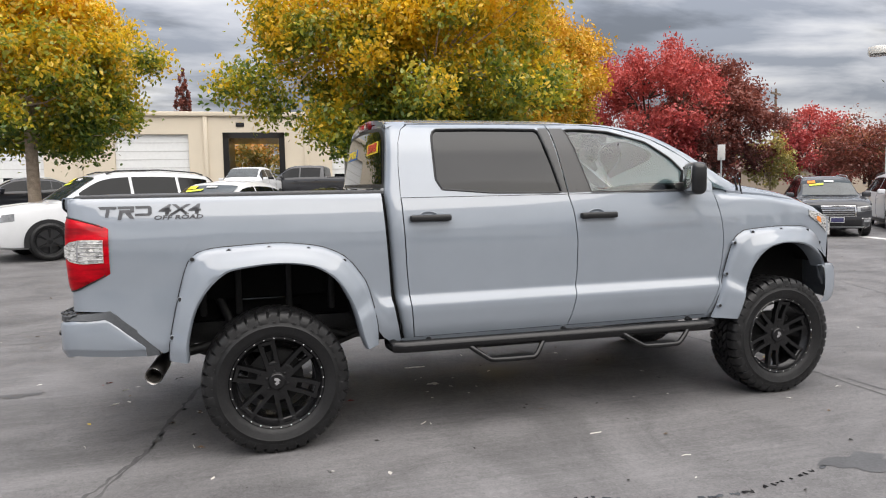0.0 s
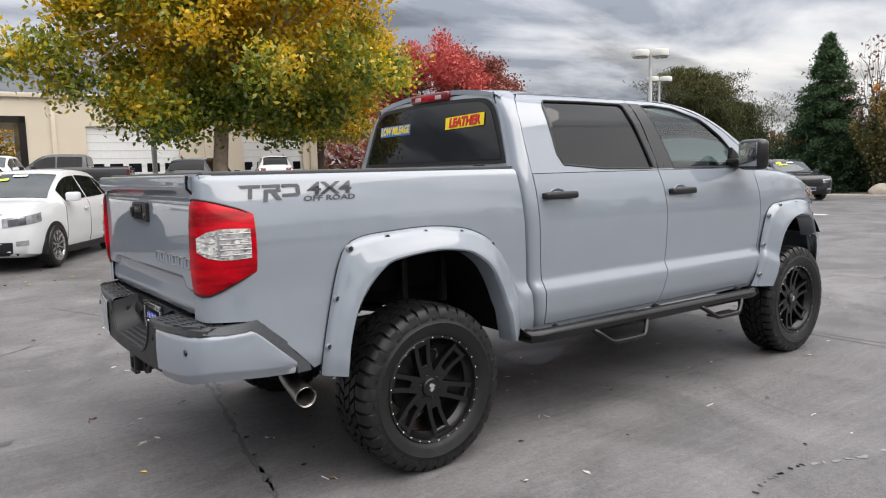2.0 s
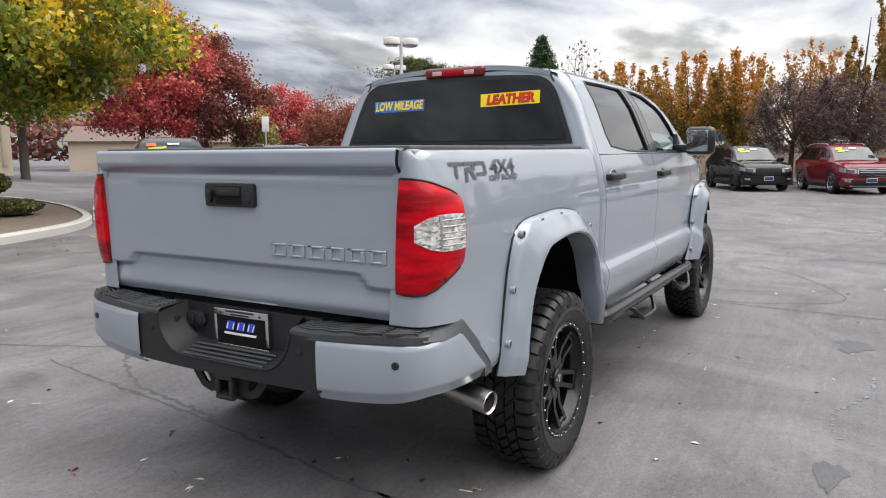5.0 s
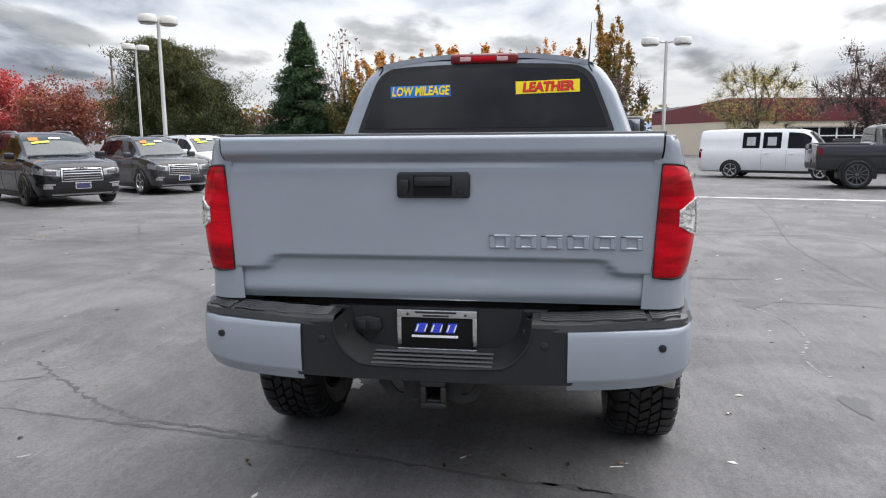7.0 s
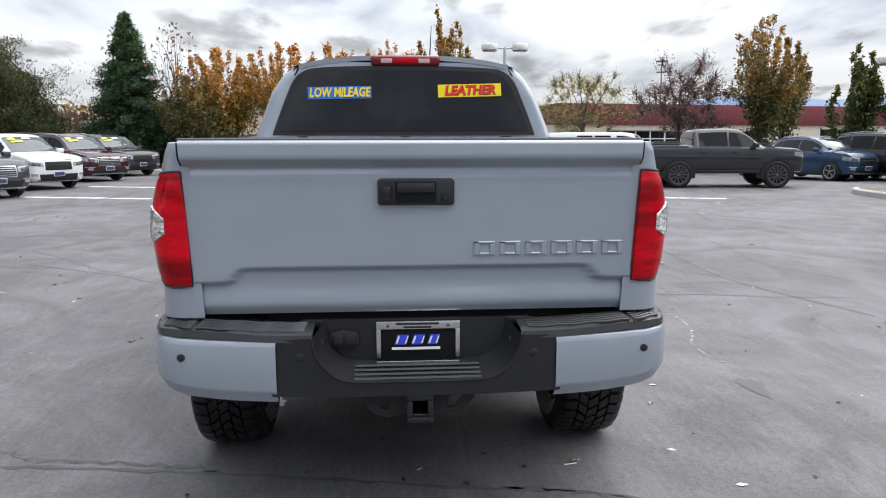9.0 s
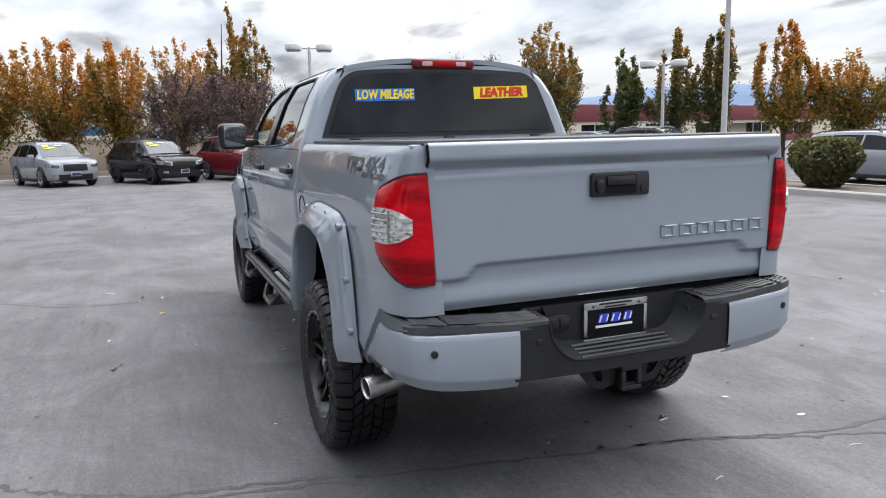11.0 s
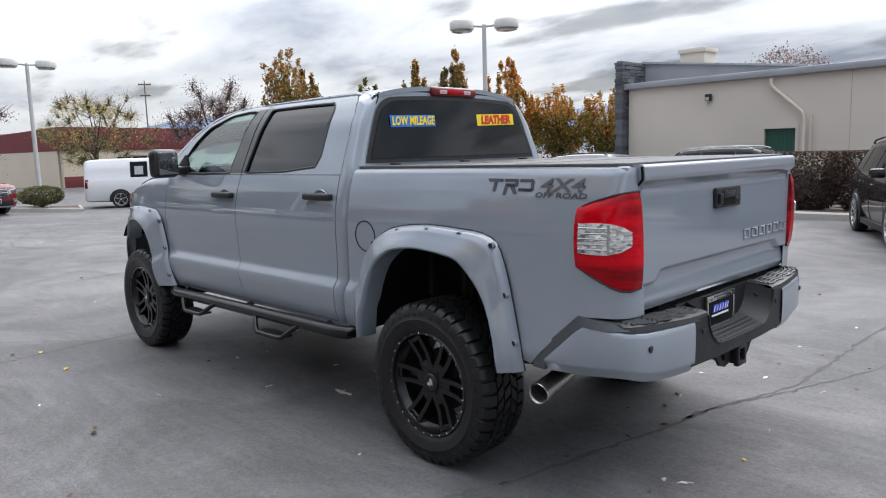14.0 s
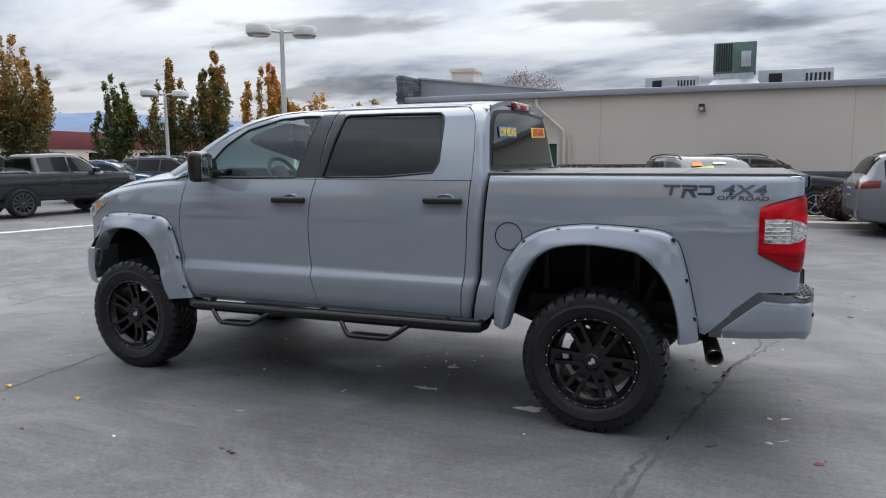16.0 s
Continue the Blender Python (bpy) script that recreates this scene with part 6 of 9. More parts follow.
def conifer(label, x, y, height, radius, material, n, seed=3, z0=0.0, base=0.3, ragged=0.15, size=0.05, power=0.85, long=3.2, droop=-0.12, rise=-0.12):
    rng = np.random.default_rng(seed)
    t = thing("conifer", label, "conifer", Matrix.Translation((x, y, z0)))
    segs = [([(0, 0, -0.1), (0, 0, height * 0.5), (0, 0, height * 0.98)], [0.05 * radius + 0.08, 0.07, 0.01])]
    nb = int(120 + 30 * height)
    pos = []
    for i in range(nb):
        h = rng.uniform(0, 1) ** 1.15
        z = base + (height - base) * h
        r = radius * (1 - h) ** power * rng.uniform(1 - ragged * 2, 1 + ragged) * (1.0 if rng.uniform() > 0.12 else 1.0 + ragged) + 0.06
        a = rng.uniform(0, 2 * math.pi)
        tip = np.array([r * math.cos(a), r * math.sin(a), z + rise * r])
        st = np.array([0, 0, z + 0.05])
        segs.append(([st, 0.5 * (st + tip) + np.array([0, 0, 0.05 * r]), tip], [0.03, 0.018, 0.005]))
        m = max(6, int(n * (0.25 + r / radius) / nb))
        u = rng.uniform(0.15, 1.0, m) ** 0.7
        q = st + (tip - st) * u[:, None]
        w = 0.10 + 0.16 * (r / radius)
        pos.append(q + rng.normal(size=(m, 3)) * np.array([w, w, w * 0.6]))
    limbs_mesh("trunk", segs, DARKBARK, t, 5)
    leaf_mesh("crown", np.concatenate(pos), size, material, t, rng, long=long, droop=np.array([0, 0, droop]))
    return t


def shrub(label, x, y, z, rx, ry, h, material, n, seed, size=0.07, flat=False, name="shrub"):
    rng = np.random.default_rng(seed)
    t = thing(name, label, "shrub", Matrix.Translation((x, y, z)))
    u = rng.normal(size=(n, 3))
    u /= np.linalg.norm(u, axis=1)[:, None]
    r = rng.uniform(0.55, 1.0, n) ** 0.4
    lump = 1 + 0.10 * np.sin(5 * u[:, 0] + seed) * np.cos(4 * u[:, 1] + seed)
    zz = 0.52 * h + 0.48 * h * np.clip(u[:, 2] * r * (1.6 if flat else 1.0), -1, 1)
    tap = 0.55 + 0.45 * np.clip(zz / (0.6 * h), 0, 1) if flat else np.ones(n)
    pos = np.stack([u[:, 0] * r * rx * lump * tap, u[:, 1] * r * ry * lump * tap, zz], 1)
    segs = [([(0, 0, -0.05), (rng.normal() * 0.1, rng.normal() * 0.1, 0.3 * h), tuple(p)], [0.03, 0.02, 0.005]) for p in pos[:24]]
    limbs_mesh("stems", segs, DARKBARK, t, 5)
    leaf_mesh("foliage", pos, size, material, t, rng)
    return t


GOLDLBL = "autumn tree with green and golden leaves on an island"
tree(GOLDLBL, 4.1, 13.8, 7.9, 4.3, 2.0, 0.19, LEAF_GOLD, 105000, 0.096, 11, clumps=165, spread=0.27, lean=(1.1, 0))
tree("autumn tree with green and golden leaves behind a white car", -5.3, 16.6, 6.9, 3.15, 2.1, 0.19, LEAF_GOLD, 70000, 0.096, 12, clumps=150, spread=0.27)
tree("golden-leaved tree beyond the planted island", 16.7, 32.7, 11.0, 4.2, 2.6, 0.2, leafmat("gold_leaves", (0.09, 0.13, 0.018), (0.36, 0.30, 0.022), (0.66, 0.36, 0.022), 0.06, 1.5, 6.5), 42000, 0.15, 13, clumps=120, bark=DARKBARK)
tree("crimson autumn tree behind the lot", 27.4, 37.9, 11.2, 4.7, 2.4, 0.2, LEAF_RED, 36000, 0.15, 14, bark=DARKBARK, clumps=130)
tree("brown-red autumn tree behind the lot", 33.4, 38.8, 9.9, 4.5, 2.0, 0.2, LEAF_DKRED, 30000, 0.17, 15, bark=DARKBARK)
tree("crimson autumn tree far off", 45.8, 41.9, 6.8, 4.0, 1.5, 0.2, LEAF_RED, 14000, 0.17, 16, bark=DARKBARK)
tree("pinkish red autumn tree far off", 39.9, 31.6, 5.6, 3.3, 1.2, 0.14, leafmat("pink_red_leaves", (0.16, 0.05, 0.03), (0.28, 0.07, 0.05), (0.36, 0.14, 0.06), 0.0), 12000, 0.12, 17, bark=DARKBARK)
tree("small bright yellow tree far off", 37.9, 38.3, 4.9, 1.7, 0.8, 0.1, LEAF_YELLOW, 3000, 0.16, 18)
tree("slim rust-brown tree behind the shop", -3.65, 62.0, 10.6, 0.75, 1.0, 0.15, LEAF_DKRED, 6000, 0.16, 19, shape="column", bark=DARKBARK)
conifer("tall dense dark green fir", 34.2, 13.2, 7.6, 2.75, NEEDLE, 95000, 21, power=0.95, ragged=0.17, size=0.06)
for cx, cy, hh, rr, sd in ((37.4, 23.4, 7.3, 2.7, 22), (39.6, 23.0, 7.0, 2.8, 23), (40.5, 21.9, 5.2, 2.3, 24), (37.2, 22.2, 6.4, 2.5, 25)):
    conifer("broad ragged olive-green pine behind the lot", cx, cy, hh, rr, PINE, 62000, sd, power=0.42, ragged=0.45, base=0.3, size=0.048, long=4.6, droop=0.45, rise=0.5)
# trees across the far end of the lot
for tx, ty, hh, rr, sd, ml, lb, sh, nn in (
    (34.0, 8.6, 6.4, 2.6, 31, LEAF_ORANGE, "rust-orange autumn tree on the verge", "vase", 8000),
    (35.5, 5.8, 6.9, 2.8, 32, LEAF_ORANGE, "rust-orange autumn tree on the verge", "vase", 9000),
    (34.0, 3.0, 6.6, 2.5, 33, LEAF_ORANGE, "rust-orange autumn tree on the verge", "vase", 8000),
    (36.5, 0.2, 7.2, 2.2, 34, LEAF_ORANGE, "rust-orange autumn tree with upright tips", "vase", 6000),
    (37.0, -2.2, 9.0, 1.5, 35, LEAF_COL, "tall slim brown-green tree", "column", 5000),
    (35.5, -3.6, 7.9, 1.4, 36, LEAF_COL, "tall slim brown-green tree", "column", 5000),
    (31.0, 0.4, 4.7, 2.0, 37, LEAF_PURPLE, "faded purple tree, half bare", "round", 3600),
    (29.5, -1.9, 4.9, 2.0, 38, LEAF_PURPLE, "faded purple tree, half bare", "round", 3000),
    (45.0, -13.0, 6.6, 3.3, 39, LEAF_YELLOW, "thin yellow tree, half bare", "round", 3200),
    (33.0, -14.8, 5.9, 2.4, 40, LEAF_PURPLE, "faded purple tree, half bare", "round", 3400),
    (30.6, -18.0, 7.9, 1.75, 41, LEAF_COL, "brown-gold autumn tree with upright tips on the verge", "vase", 8000),
    (31.6, -19.6, 6.4, 1.6, 48, LEAF_COL, "slim brown-green autumn tree on the verge", "column", 4500),
    (26.8, -20.0, 5.7, 1.2, 42, leafmat("green_column_leaves", (0.05, 0.07, 0.015), (0.12, 0.125, 0.025), (0.22, 0.17, 0.03), -0.05), "slim green autumn tree on the verge", "column", 5500),
    (25.0, -21.9, 6.3, 1.25, 43, LEAF_COL, "slim brown-green autumn tree on the verge", "column", 5500),
    (23.2, -23.0, 6.7, 1.35, 44, LEAF_COL, "slim brown-green autumn tree on the verge", "column", 6000),
    (22.2, -26.0, 6.5, 1.6, 45, LEAF_ORANGE, "rust-orange upright tree on the verge", "column", 7000),
    (20.6, -28.5, 5.3, 2.3, 46, LEAF_ORANGE, "rust-orange autumn tree on the verge", "vase", 6500),
    (18.6, -30.0, 5.0, 2.2, 47, LEAF_ORANGE, "rust-orange autumn tree on the verge", "vase", 6500),
):
    tree(lb, tx, ty, hh * (0.98 if sh == "column" else 0.92), rr, 0.9 if sh != "round" else 1.2, 0.12, ml, int(nn * {"column": 1.7, "vase": 1.35, "round": 2.6}[sh]), 0.105 if sh != "round" else 0.062, sd, sh, DARKBARK, 0.0, group="trees along the far edge", spread=0.3, twigs=20 if sh == "round" else 0)
tree("low gold-green autumn tree on the verge", 32.6, 9.9, 4.4, 2.0, 0.6, 0.1, LEAF_COL, 14000, 0.10, 51, "vase", DARKBARK, 0.0)
tree("bare-topped dark tree on the verge", 33.0, 10.5, 7.2, 1.4, 1.5, 0.055, LEAF_PURPLE, 250, 0.15, 49, "vase", DARKBARK, 0.0)
tree("half-bare reddish tree behind the beige building", 9.5, -30.0, 5.9, 1.6, 3.0, 0.08, LEAF_PURPLE, 5200, 0.07, 50, "round", DARKBARK, 0.0)


# ---- cars ----
def wheel_meshes(rim_mat, spokes, seed):
    bm = bmesh.new()
    bm_lathe(bm, [(0.70, -0.08), (0.74, -0.105), (0.85, -0.115), (0.95, -0.10), (1.0, -0.06), (1.0, 0.1), (0.7, 0.1)], seg=28)
    me1 = bpy.data.meshes.new("tyre")
    bmesh.ops.recalc_face_normals(bm, faces=bm.faces)
    bm.to_mesh(me1)
    bm.free()
    me1.materials.append(RUBBER)
    bm = bmesh.new()
    bm_lathe(bm, [(0.60, -0.03), (0.66, -0.095), (0.72, -0.10), (0.70, -0.06)], seg=28)
    r = bm_lathe(bm, [(0.66, -0.02), (0.15, -0.01)], seg=28)
    bm_lathe(bm, [(0.14, -0.05), (0.13, -0.085), (0.0005, -0.09)], seg=14)
    for i in range(spokes):
        r, wd = pose(0, 0, 0, 0, 360 * i / spokes, 0), 0.09 * (5 / spokes) ** 0.6
        q = [[bm.verts.new(r @ Vector((u * k, yy, rad))) for u, yy in ((-wd, -0.04), (wd, -0.04), (0.6 * wd, fr), (-0.6 * wd, fr))] for rad, k, fr in ((0.10, 0.8, -0.075), (0.40, 0.85, -0.088), (0.69, 1.25, -0.098))]
        for u, v in zip(q, q[1:]):
            for k in range(4):
                bm.faces.new((u[k], u[(k + 1) % 4], v[(k + 1) % 4], v[k]))
    bmesh.ops.recalc_face_normals(bm, faces=bm.faces)
    me2 = bpy.data.meshes.new("rim")
    bm.to_mesh(me2)
    bm.free()
    me2.materials.append(rim_mat)
    me2.materials.append(CARBLACK)
    for p in me2.polygons:
        c = p.center
        if abs(c.y + 0.015) < 0.008 and 0.2 < math.hypot(c.x, c.z) < 0.66:
            p.material_index = 1
    return me1, me2


WHEELS = {"silver": wheel_meshes(ALLOY, 5, 0), "black": wheel_meshes(RIMBLK, 6, 1), "multi": wheel_meshes(ALLOY, 10, 2), "dark": wheel_meshes(mat("machined_alloy_on_black", (0.16, 0.16, 0.165), 0.3, metal=0.9), 12, 3)}
CAR_KINDS = {
    # length, width, height, wheelbase, front overhang, wheel radius; stations: along, sill, belt, top, half width, half width of the roof
    "suv": (4.75, 1.88, 1.72, 2.80, 0.93, 0.37, [(0.0, 0.50, 0.66, 0.70, 0.60, 0.5), (0.05, 0.30, 0.86, 0.90, 0.78, 0.66), (0.22, 0.24, 0.98, 1.02, 0.90, 0.78), (0.75, 0.22, 1.06, 1.10, 0.94, 0.80), (1.18, 0.22, 1.10, 1.13, 0.94, 0.80), (1.45, 0.22, 1.09, 1.30, 0.94, 0.74), (1.95, 0.22, 1.08, 1.62, 0.94, 0.66), (2.4, 0.22, 1.09, 1.71, 0.94, 0.65), (3.2, 0.22, 1.11, 1.72, 0.94, 0.65), (3.9, 0.24, 1.13, 1.68, 0.93, 0.63), (4.35, 0.28, 1.14, 1.60, 0.91, 0.60), (4.62, 0.32, 1.12, 1.22, 0.87, 0.66), (4.72, 0.38, 1.05, 1.08, 0.83, 0.66), (4.75, 0.50, 0.8, 0.82, 0.7, 0.55)]),
    "cuv": (4.15, 1.77, 1.57, 2.55, 0.85, 0.34, [(0.0, 0.45, 0.62, 0.66, 0.56, 0.45), (0.06, 0.28, 0.84, 0.88, 0.74, 0.6), (0.25, 0.22, 0.96, 1.00, 0.85, 0.72), (0.70, 0.20, 1.02, 1.06, 0.885, 0.74), (1.05, 0.20, 1.04, 1.08, 0.885, 0.74), (1.30, 0.20, 1.03, 1.24, 0.885, 0.68), (1.8, 0.20, 1.02, 1.50, 0.885, 0.60), (2.3, 0.20, 1.03, 1.57, 0.885, 0.59), (3.0, 0.20, 1.06, 1.55, 0.885, 0.57), (3.5, 0.22, 1.09, 1.46, 0.88, 0.55), (3.95, 0.28, 1.08, 1.22, 0.83, 0.55), (4.1, 0.34, 0.98, 1.02, 0.78, 0.6), (4.15, 0.48, 0.75, 0.78, 0.64, 0.5)]),
    "van": (5.65, 2.0, 2.08, 3.43, 0.85, 0.37, [(0.0, 0.42, 0.70, 0.74, 0.70, 0.6), (0.05, 0.32, 0.98, 1.02, 0.88, 0.75), (0.30, 0.28, 1.12, 1.16, 0.97, 0.85), (0.72, 0.26, 1.20, 1.24, 1.0, 0.86), (0.95, 0.26, 1.21, 1.45, 1.0, 0.82), (1.35, 0.26, 1.22, 1.92, 1.0, 0.78), (1.7, 0.26, 1.22, 2.05, 1.0, 0.78), (2.5, 0.26, 1.22, 2.08, 1.0, 0.78), (4.5, 0.26, 1.22, 2.08, 1.0, 0.78), (5.45, 0.28, 1.22, 2.04, 1.0, 0.78), (5.62, 0.34, 1.21, 1.92, 0.97, 0.76), (5.65, 0.42, 1.1, 1.6, 0.93, 0.7)]),
    "pickup": (5.85, 2.03, 1.98, 3.57, 1.0, 0.43, [(0.0, 0.60, 0.84, 0.88, 0.74, 0.6), (0.05, 0.48, 1.10, 1.14, 0.88, 0.76), (0.22, 0.46, 1.24, 1.28, 0.97, 0.86), (0.9, 0.44, 1.30, 1.34, 1.0, 0.88), (1.45, 0.44, 1.32, 1.36, 1.0, 0.86), (1.65, 0.44, 1.31, 1.50, 1.0, 0.80), (2.2, 0.44, 1.31, 1.88, 1.0, 0.72), (2.7, 0.44, 1.32, 1.97, 1.0, 0.71), (3.5, 0.44, 1.33, 1.96, 1.0, 0.70), (3.98, 0.44, 1.33, 1.88, 1.0, 0.68), (4.10, 0.44, 1.33, 1.36, 1.0, 0.86), (4.6, 0.46, 1.32, 1.345, 1.0, 0.9), (5.75, 0.50, 1.32, 1.345, 0.98, 0.9), (5.83, 0.54, 1.28, 1.30, 0.95, 0.85), (5.85, 0.62, 1.1, 1.12, 0.9, 0.8)]),
}


def car(label, kind, fx, fy, heading, body, rim="silver", scale=(1, 1, 1), lift=0.0, chrome=True, stickers=True, cladding=False, windows=None, plate=True, tail=None, rails=True, z0=None, category="car", name="car", grille=None, year=None):
    """A parked car. fx, fy: the middle of its front axle; heading: degrees from +x towards which it faces."""
    L, W, H, wb, fo, wr, st = CAR_KINDS[kind]
    L, W, H, wb, fo = L * scale[0], W * scale[1], H * scale[2], wb * scale[0], fo * scale[0]
    h = radians(heading)
    z0 = gz(fx, fy) if z0 is None else z0
    t = thing(name, label, category, Matrix.Translation((fx, fy, z0)) @ Matrix.Rotation(h, 4, "Z"))
    st = [(fo - x * scale[0], zb * scale[2] + lift, zl * scale[2] + lift, zt * scale[2] + lift, w * scale[1], wt * scale[1]) for x, zb, zl, zt, w, wt in st]
    xs = [s[0] for s in st]
    S = spline(st, 70)

    def at(x):
        c = [float(np.interp(-x, [-v for v in S[:, 0]], S[:, k])) for k in range(1, 6)]
        return c

    def side(x, v):
        """A point of the glasshouse's side: v from the belt to the roof."""
        zb, zl, zt, w, wt = at(x)
        y0, z_0, y1, z_1 = w * 0.955, zl, wt * 1.0, max(zt - 0.055, zl + 0.005)
        return y0 + (y1 - y0) * v, z_0 + (z_1 - z_0) * v

    rows = []
    for x, zb, zl, zt, w, wt in S:
        z1 = max(zt - 0.055, zl + 0.004)
        half = [(0.0, zb), (w * 0.80, zb), (w * 0.93, zb + 0.05), (w * 0.99, zb + 0.3 * (zl - zb)), (w, zb + 0.55 * (zl - zb)), (w * 0.995, zl - 0.10 * (zl - zb)), (w * 0.955, zl), (0.5 * (w * 0.955 + wt), 0.5 * (zl + z1)), (wt, z1), (wt * 0.93, zt - 0.012), (wt * 0.6, zt + 0.008), (0.0, zt + 0.015)]
        rows.append([(x, -y, z) for y, z in half] + [(x, y, z) for y, z in half[-2:0:-1]])
    b = grid_ob("body", rows, body, t, closed=True, angle=40)
    bm = bmesh.new()
    bm.from_mesh(b.data)
    bmesh.ops.holes_fill(bm, edges=bm.edges, sides=0)
    bmesh.ops.recalc_face_normals(bm, faces=bm.faces)
    bm.to_mesh(b.data)
    bm.free()
    b.data.polygons.foreach_set("use_smooth", [True] * len(b.data.polygons))
    # wheels in dark arches
    tyre, rimm = WHEELS[rim]
    R = wr * scale[2] + lift * 0.5
    for s in (-1, 1):
        for wx in (0.0, -wb):
            yo = at(wx)[3]
            bm = bmesh.new()
            n = 22
            arc = [(wx + R * 1.20 * math.cos(a), R + R * 1.16 * math.sin(a)) for a in [math.pi * (k / n) * 1.16 - 0.08 * math.pi for k in range(n + 1)]]
            lo = [bm.verts.new((px, s * (yo * 0.6), pz)) for px, pz in arc]
            hi = [bm.verts.new((px, s * (yo + (0.012 if cladding else 0.004)), pz)) for px, pz in arc]
            for k in range(n):
                bm.faces.new((lo[k], lo[k + 1], hi[k + 1], hi[k]))
            bm.faces.new(hi), bm.faces.new(lo)
            part("wheel_arch", bm, CARBLACK, t, "black wheel arch")
            ty = new("wheel", tyre)
            ty.parent = t
            ty.matrix_basis = Matrix.Translation((wx, s * (yo - 0.075), R)) @ Matrix.Rotation(0 if s < 0 else math.pi, 4, "Z") @ Matrix.Diagonal((R, 1.0, R, 1))
            rm = new("rim", rimm)
            rm.parent = ty
    # side glass
    wins = windows or {"suv": ((-0.62, -1.62), (-1.68, -2.62), (-2.68, -3.35)), "cuv": ((-0.55, -1.45), (-1.5, -2.3), (-2.33, -2.7)), "van": ((-0.4, -1.25), (-1.5, -2.2), (-2.32, -3.0)), "pickup": ((-0.85, -1.75), (-1.82, -2.85))}[kind]
    for s in (-1, 1):
        for i, (xa, xb) in enumerate(wins):
            rr = []
            for k in range(9):
                x = (xa + (xb - xa) * k / 8) * scale[0]
                top = 0.90
                if i == 0:
                    top = min(0.90, 0.90)
                col = []
                for j in range(7):
                    v = 0.08 + (top - 0.08) * j / 6
                    y, z = side(x, v)
                    col.append((x, s * (y + 0.006), z))
                rr.append(col)
            sw = grid_ob("side_window", rr, CARGLASS, t, "dark side window", flip=s > 0)
            if kind == "van" and i > 0:
                xm_ = 0.5 * (xa + xb) * scale[0]
                mesh_ob("window_notice", [(xm_ + dx, s * (side(xm_, v)[0] + 0.012), side(xm_, v)[1]) for dx, v in ((-0.16, 0.22), (0.16, 0.22), (0.16, 0.66), (-0.16, 0.66))], [(0, 1, 2, 3)], PAPER, sw, "white paper notice")
        for x in [w[1] - 0.03 for w in wins[:2]] + [wins[0][0] + 0.08]:
            x *= scale[0]
            zb, zl, zt, w, wt = at(x)
            tube("door_seam", [(x, s * (w * f + 0.001), zb + (zl - zb) * g) for f, g in ((0.955, 1.0), (0.995, 0.9), (1.0, 0.55), (0.99, 0.3), (0.95, 0.12))], 0.005, CARBLACK, t, seg=4)
        for x in [w[1] + 0.16 for w in wins[:2]]:
            x *= scale[0]
            zb, zl, zt, w, wt = at(x)
            zz = zl - 0.14
            box("door_handle", x - 0.09, x + 0.09, min(s * (w - 0.01), s * (w + 0.025)), max(s * (w - 0.01), s * (w + 0.025)), zz - 0.015, zz + 0.015, body, t, "", 0.008)
        xm = (wins[0][0] - 0.05) * scale[0]
        zb, zl, zt, w, wt = at(xm)
        box("door_mirror", xm - 0.05, xm + 0.11, min(s * (w * 0.97), s * (w + 0.19)), max(s * (w * 0.97), s * (w + 0.19)), zl + 0.01, zl + 0.16, body, t, "", 0.035, seg=2)
        # sill strip
        box("sill_strip", -wb + R * 1.2, -R * 1.2, min(s * w * 0.9, s * (w * 0.985 + 0.004)), max(s * w * 0.9, s * (w * 0.985 + 0.004)), at(-wb / 2)[0] - 0.01, at(-wb / 2)[0] + (0.17 if cladding else 0.09), CARBLACK, t, "black sill", 0.01)
        if rails and kind in ("suv", "cuv"):
            pts = [(x * scale[0], s * (at(x * scale[0])[4] * 0.95), at(x * scale[0])[2] + dz) for x, dz in ((-1.2, 0.0), (-1.4, 0.035), (-2.3, 0.04), (-3.1, 0.035), (-3.3, 0.0))]
            tube("roof_rail", pts, 0.016, CARBLACK if not chrome else GALV, t, seg=6)
    # windscreen and rear glass
    for nm, xa, xb, m in (("windscreen", -0.30 if kind != "pickup" else -0.62, -0.98 if kind != "pickup" else -1.22, WINDSHIELD), ("rear_window", None, None, CARGLASS)):
        if nm == "rear_window":
            if kind == "pickup":
                xa, xb = fo / scale[0] - 4.07, fo / scale[0] - 4.0
            else:
                xa, xb = (fo - L) / scale[0] + (0.16 if kind != "van" else 0.035), (fo - L) / scale[0] + (0.42 if kind != "van" else 0.12)
        if kind == "van" and nm == "windscreen":
            xa, xb = -0.02, -0.52
        if kind == "cuv" and nm == "windscreen":
            xa, xb = -0.26, -0.92
        rr = []
        for k in range(8):
            x = (xa + (xb - xa) * k / 7) * scale[0]
            zb, zl, zt, w, wt = at(x)
            sgn = 1 if nm == "windscreen" else -1
            ww = (w * 0.955 + (wt - w * 0.955) * 0.8) * 0.93
            rr.append([(x + sgn * 0.012 + (0.03 * (1 - (u * u)) * 0), ww * u, zt + 0.014 - 0.012 * abs(u) ** 2 + 0.008 - 0.018 * abs(u) ** 4) for u in np.linspace(-0.97, 0.97, 9)])
        g = grid_ob(nm, rr, m, t, "dark glass", flip=nm == "windscreen")
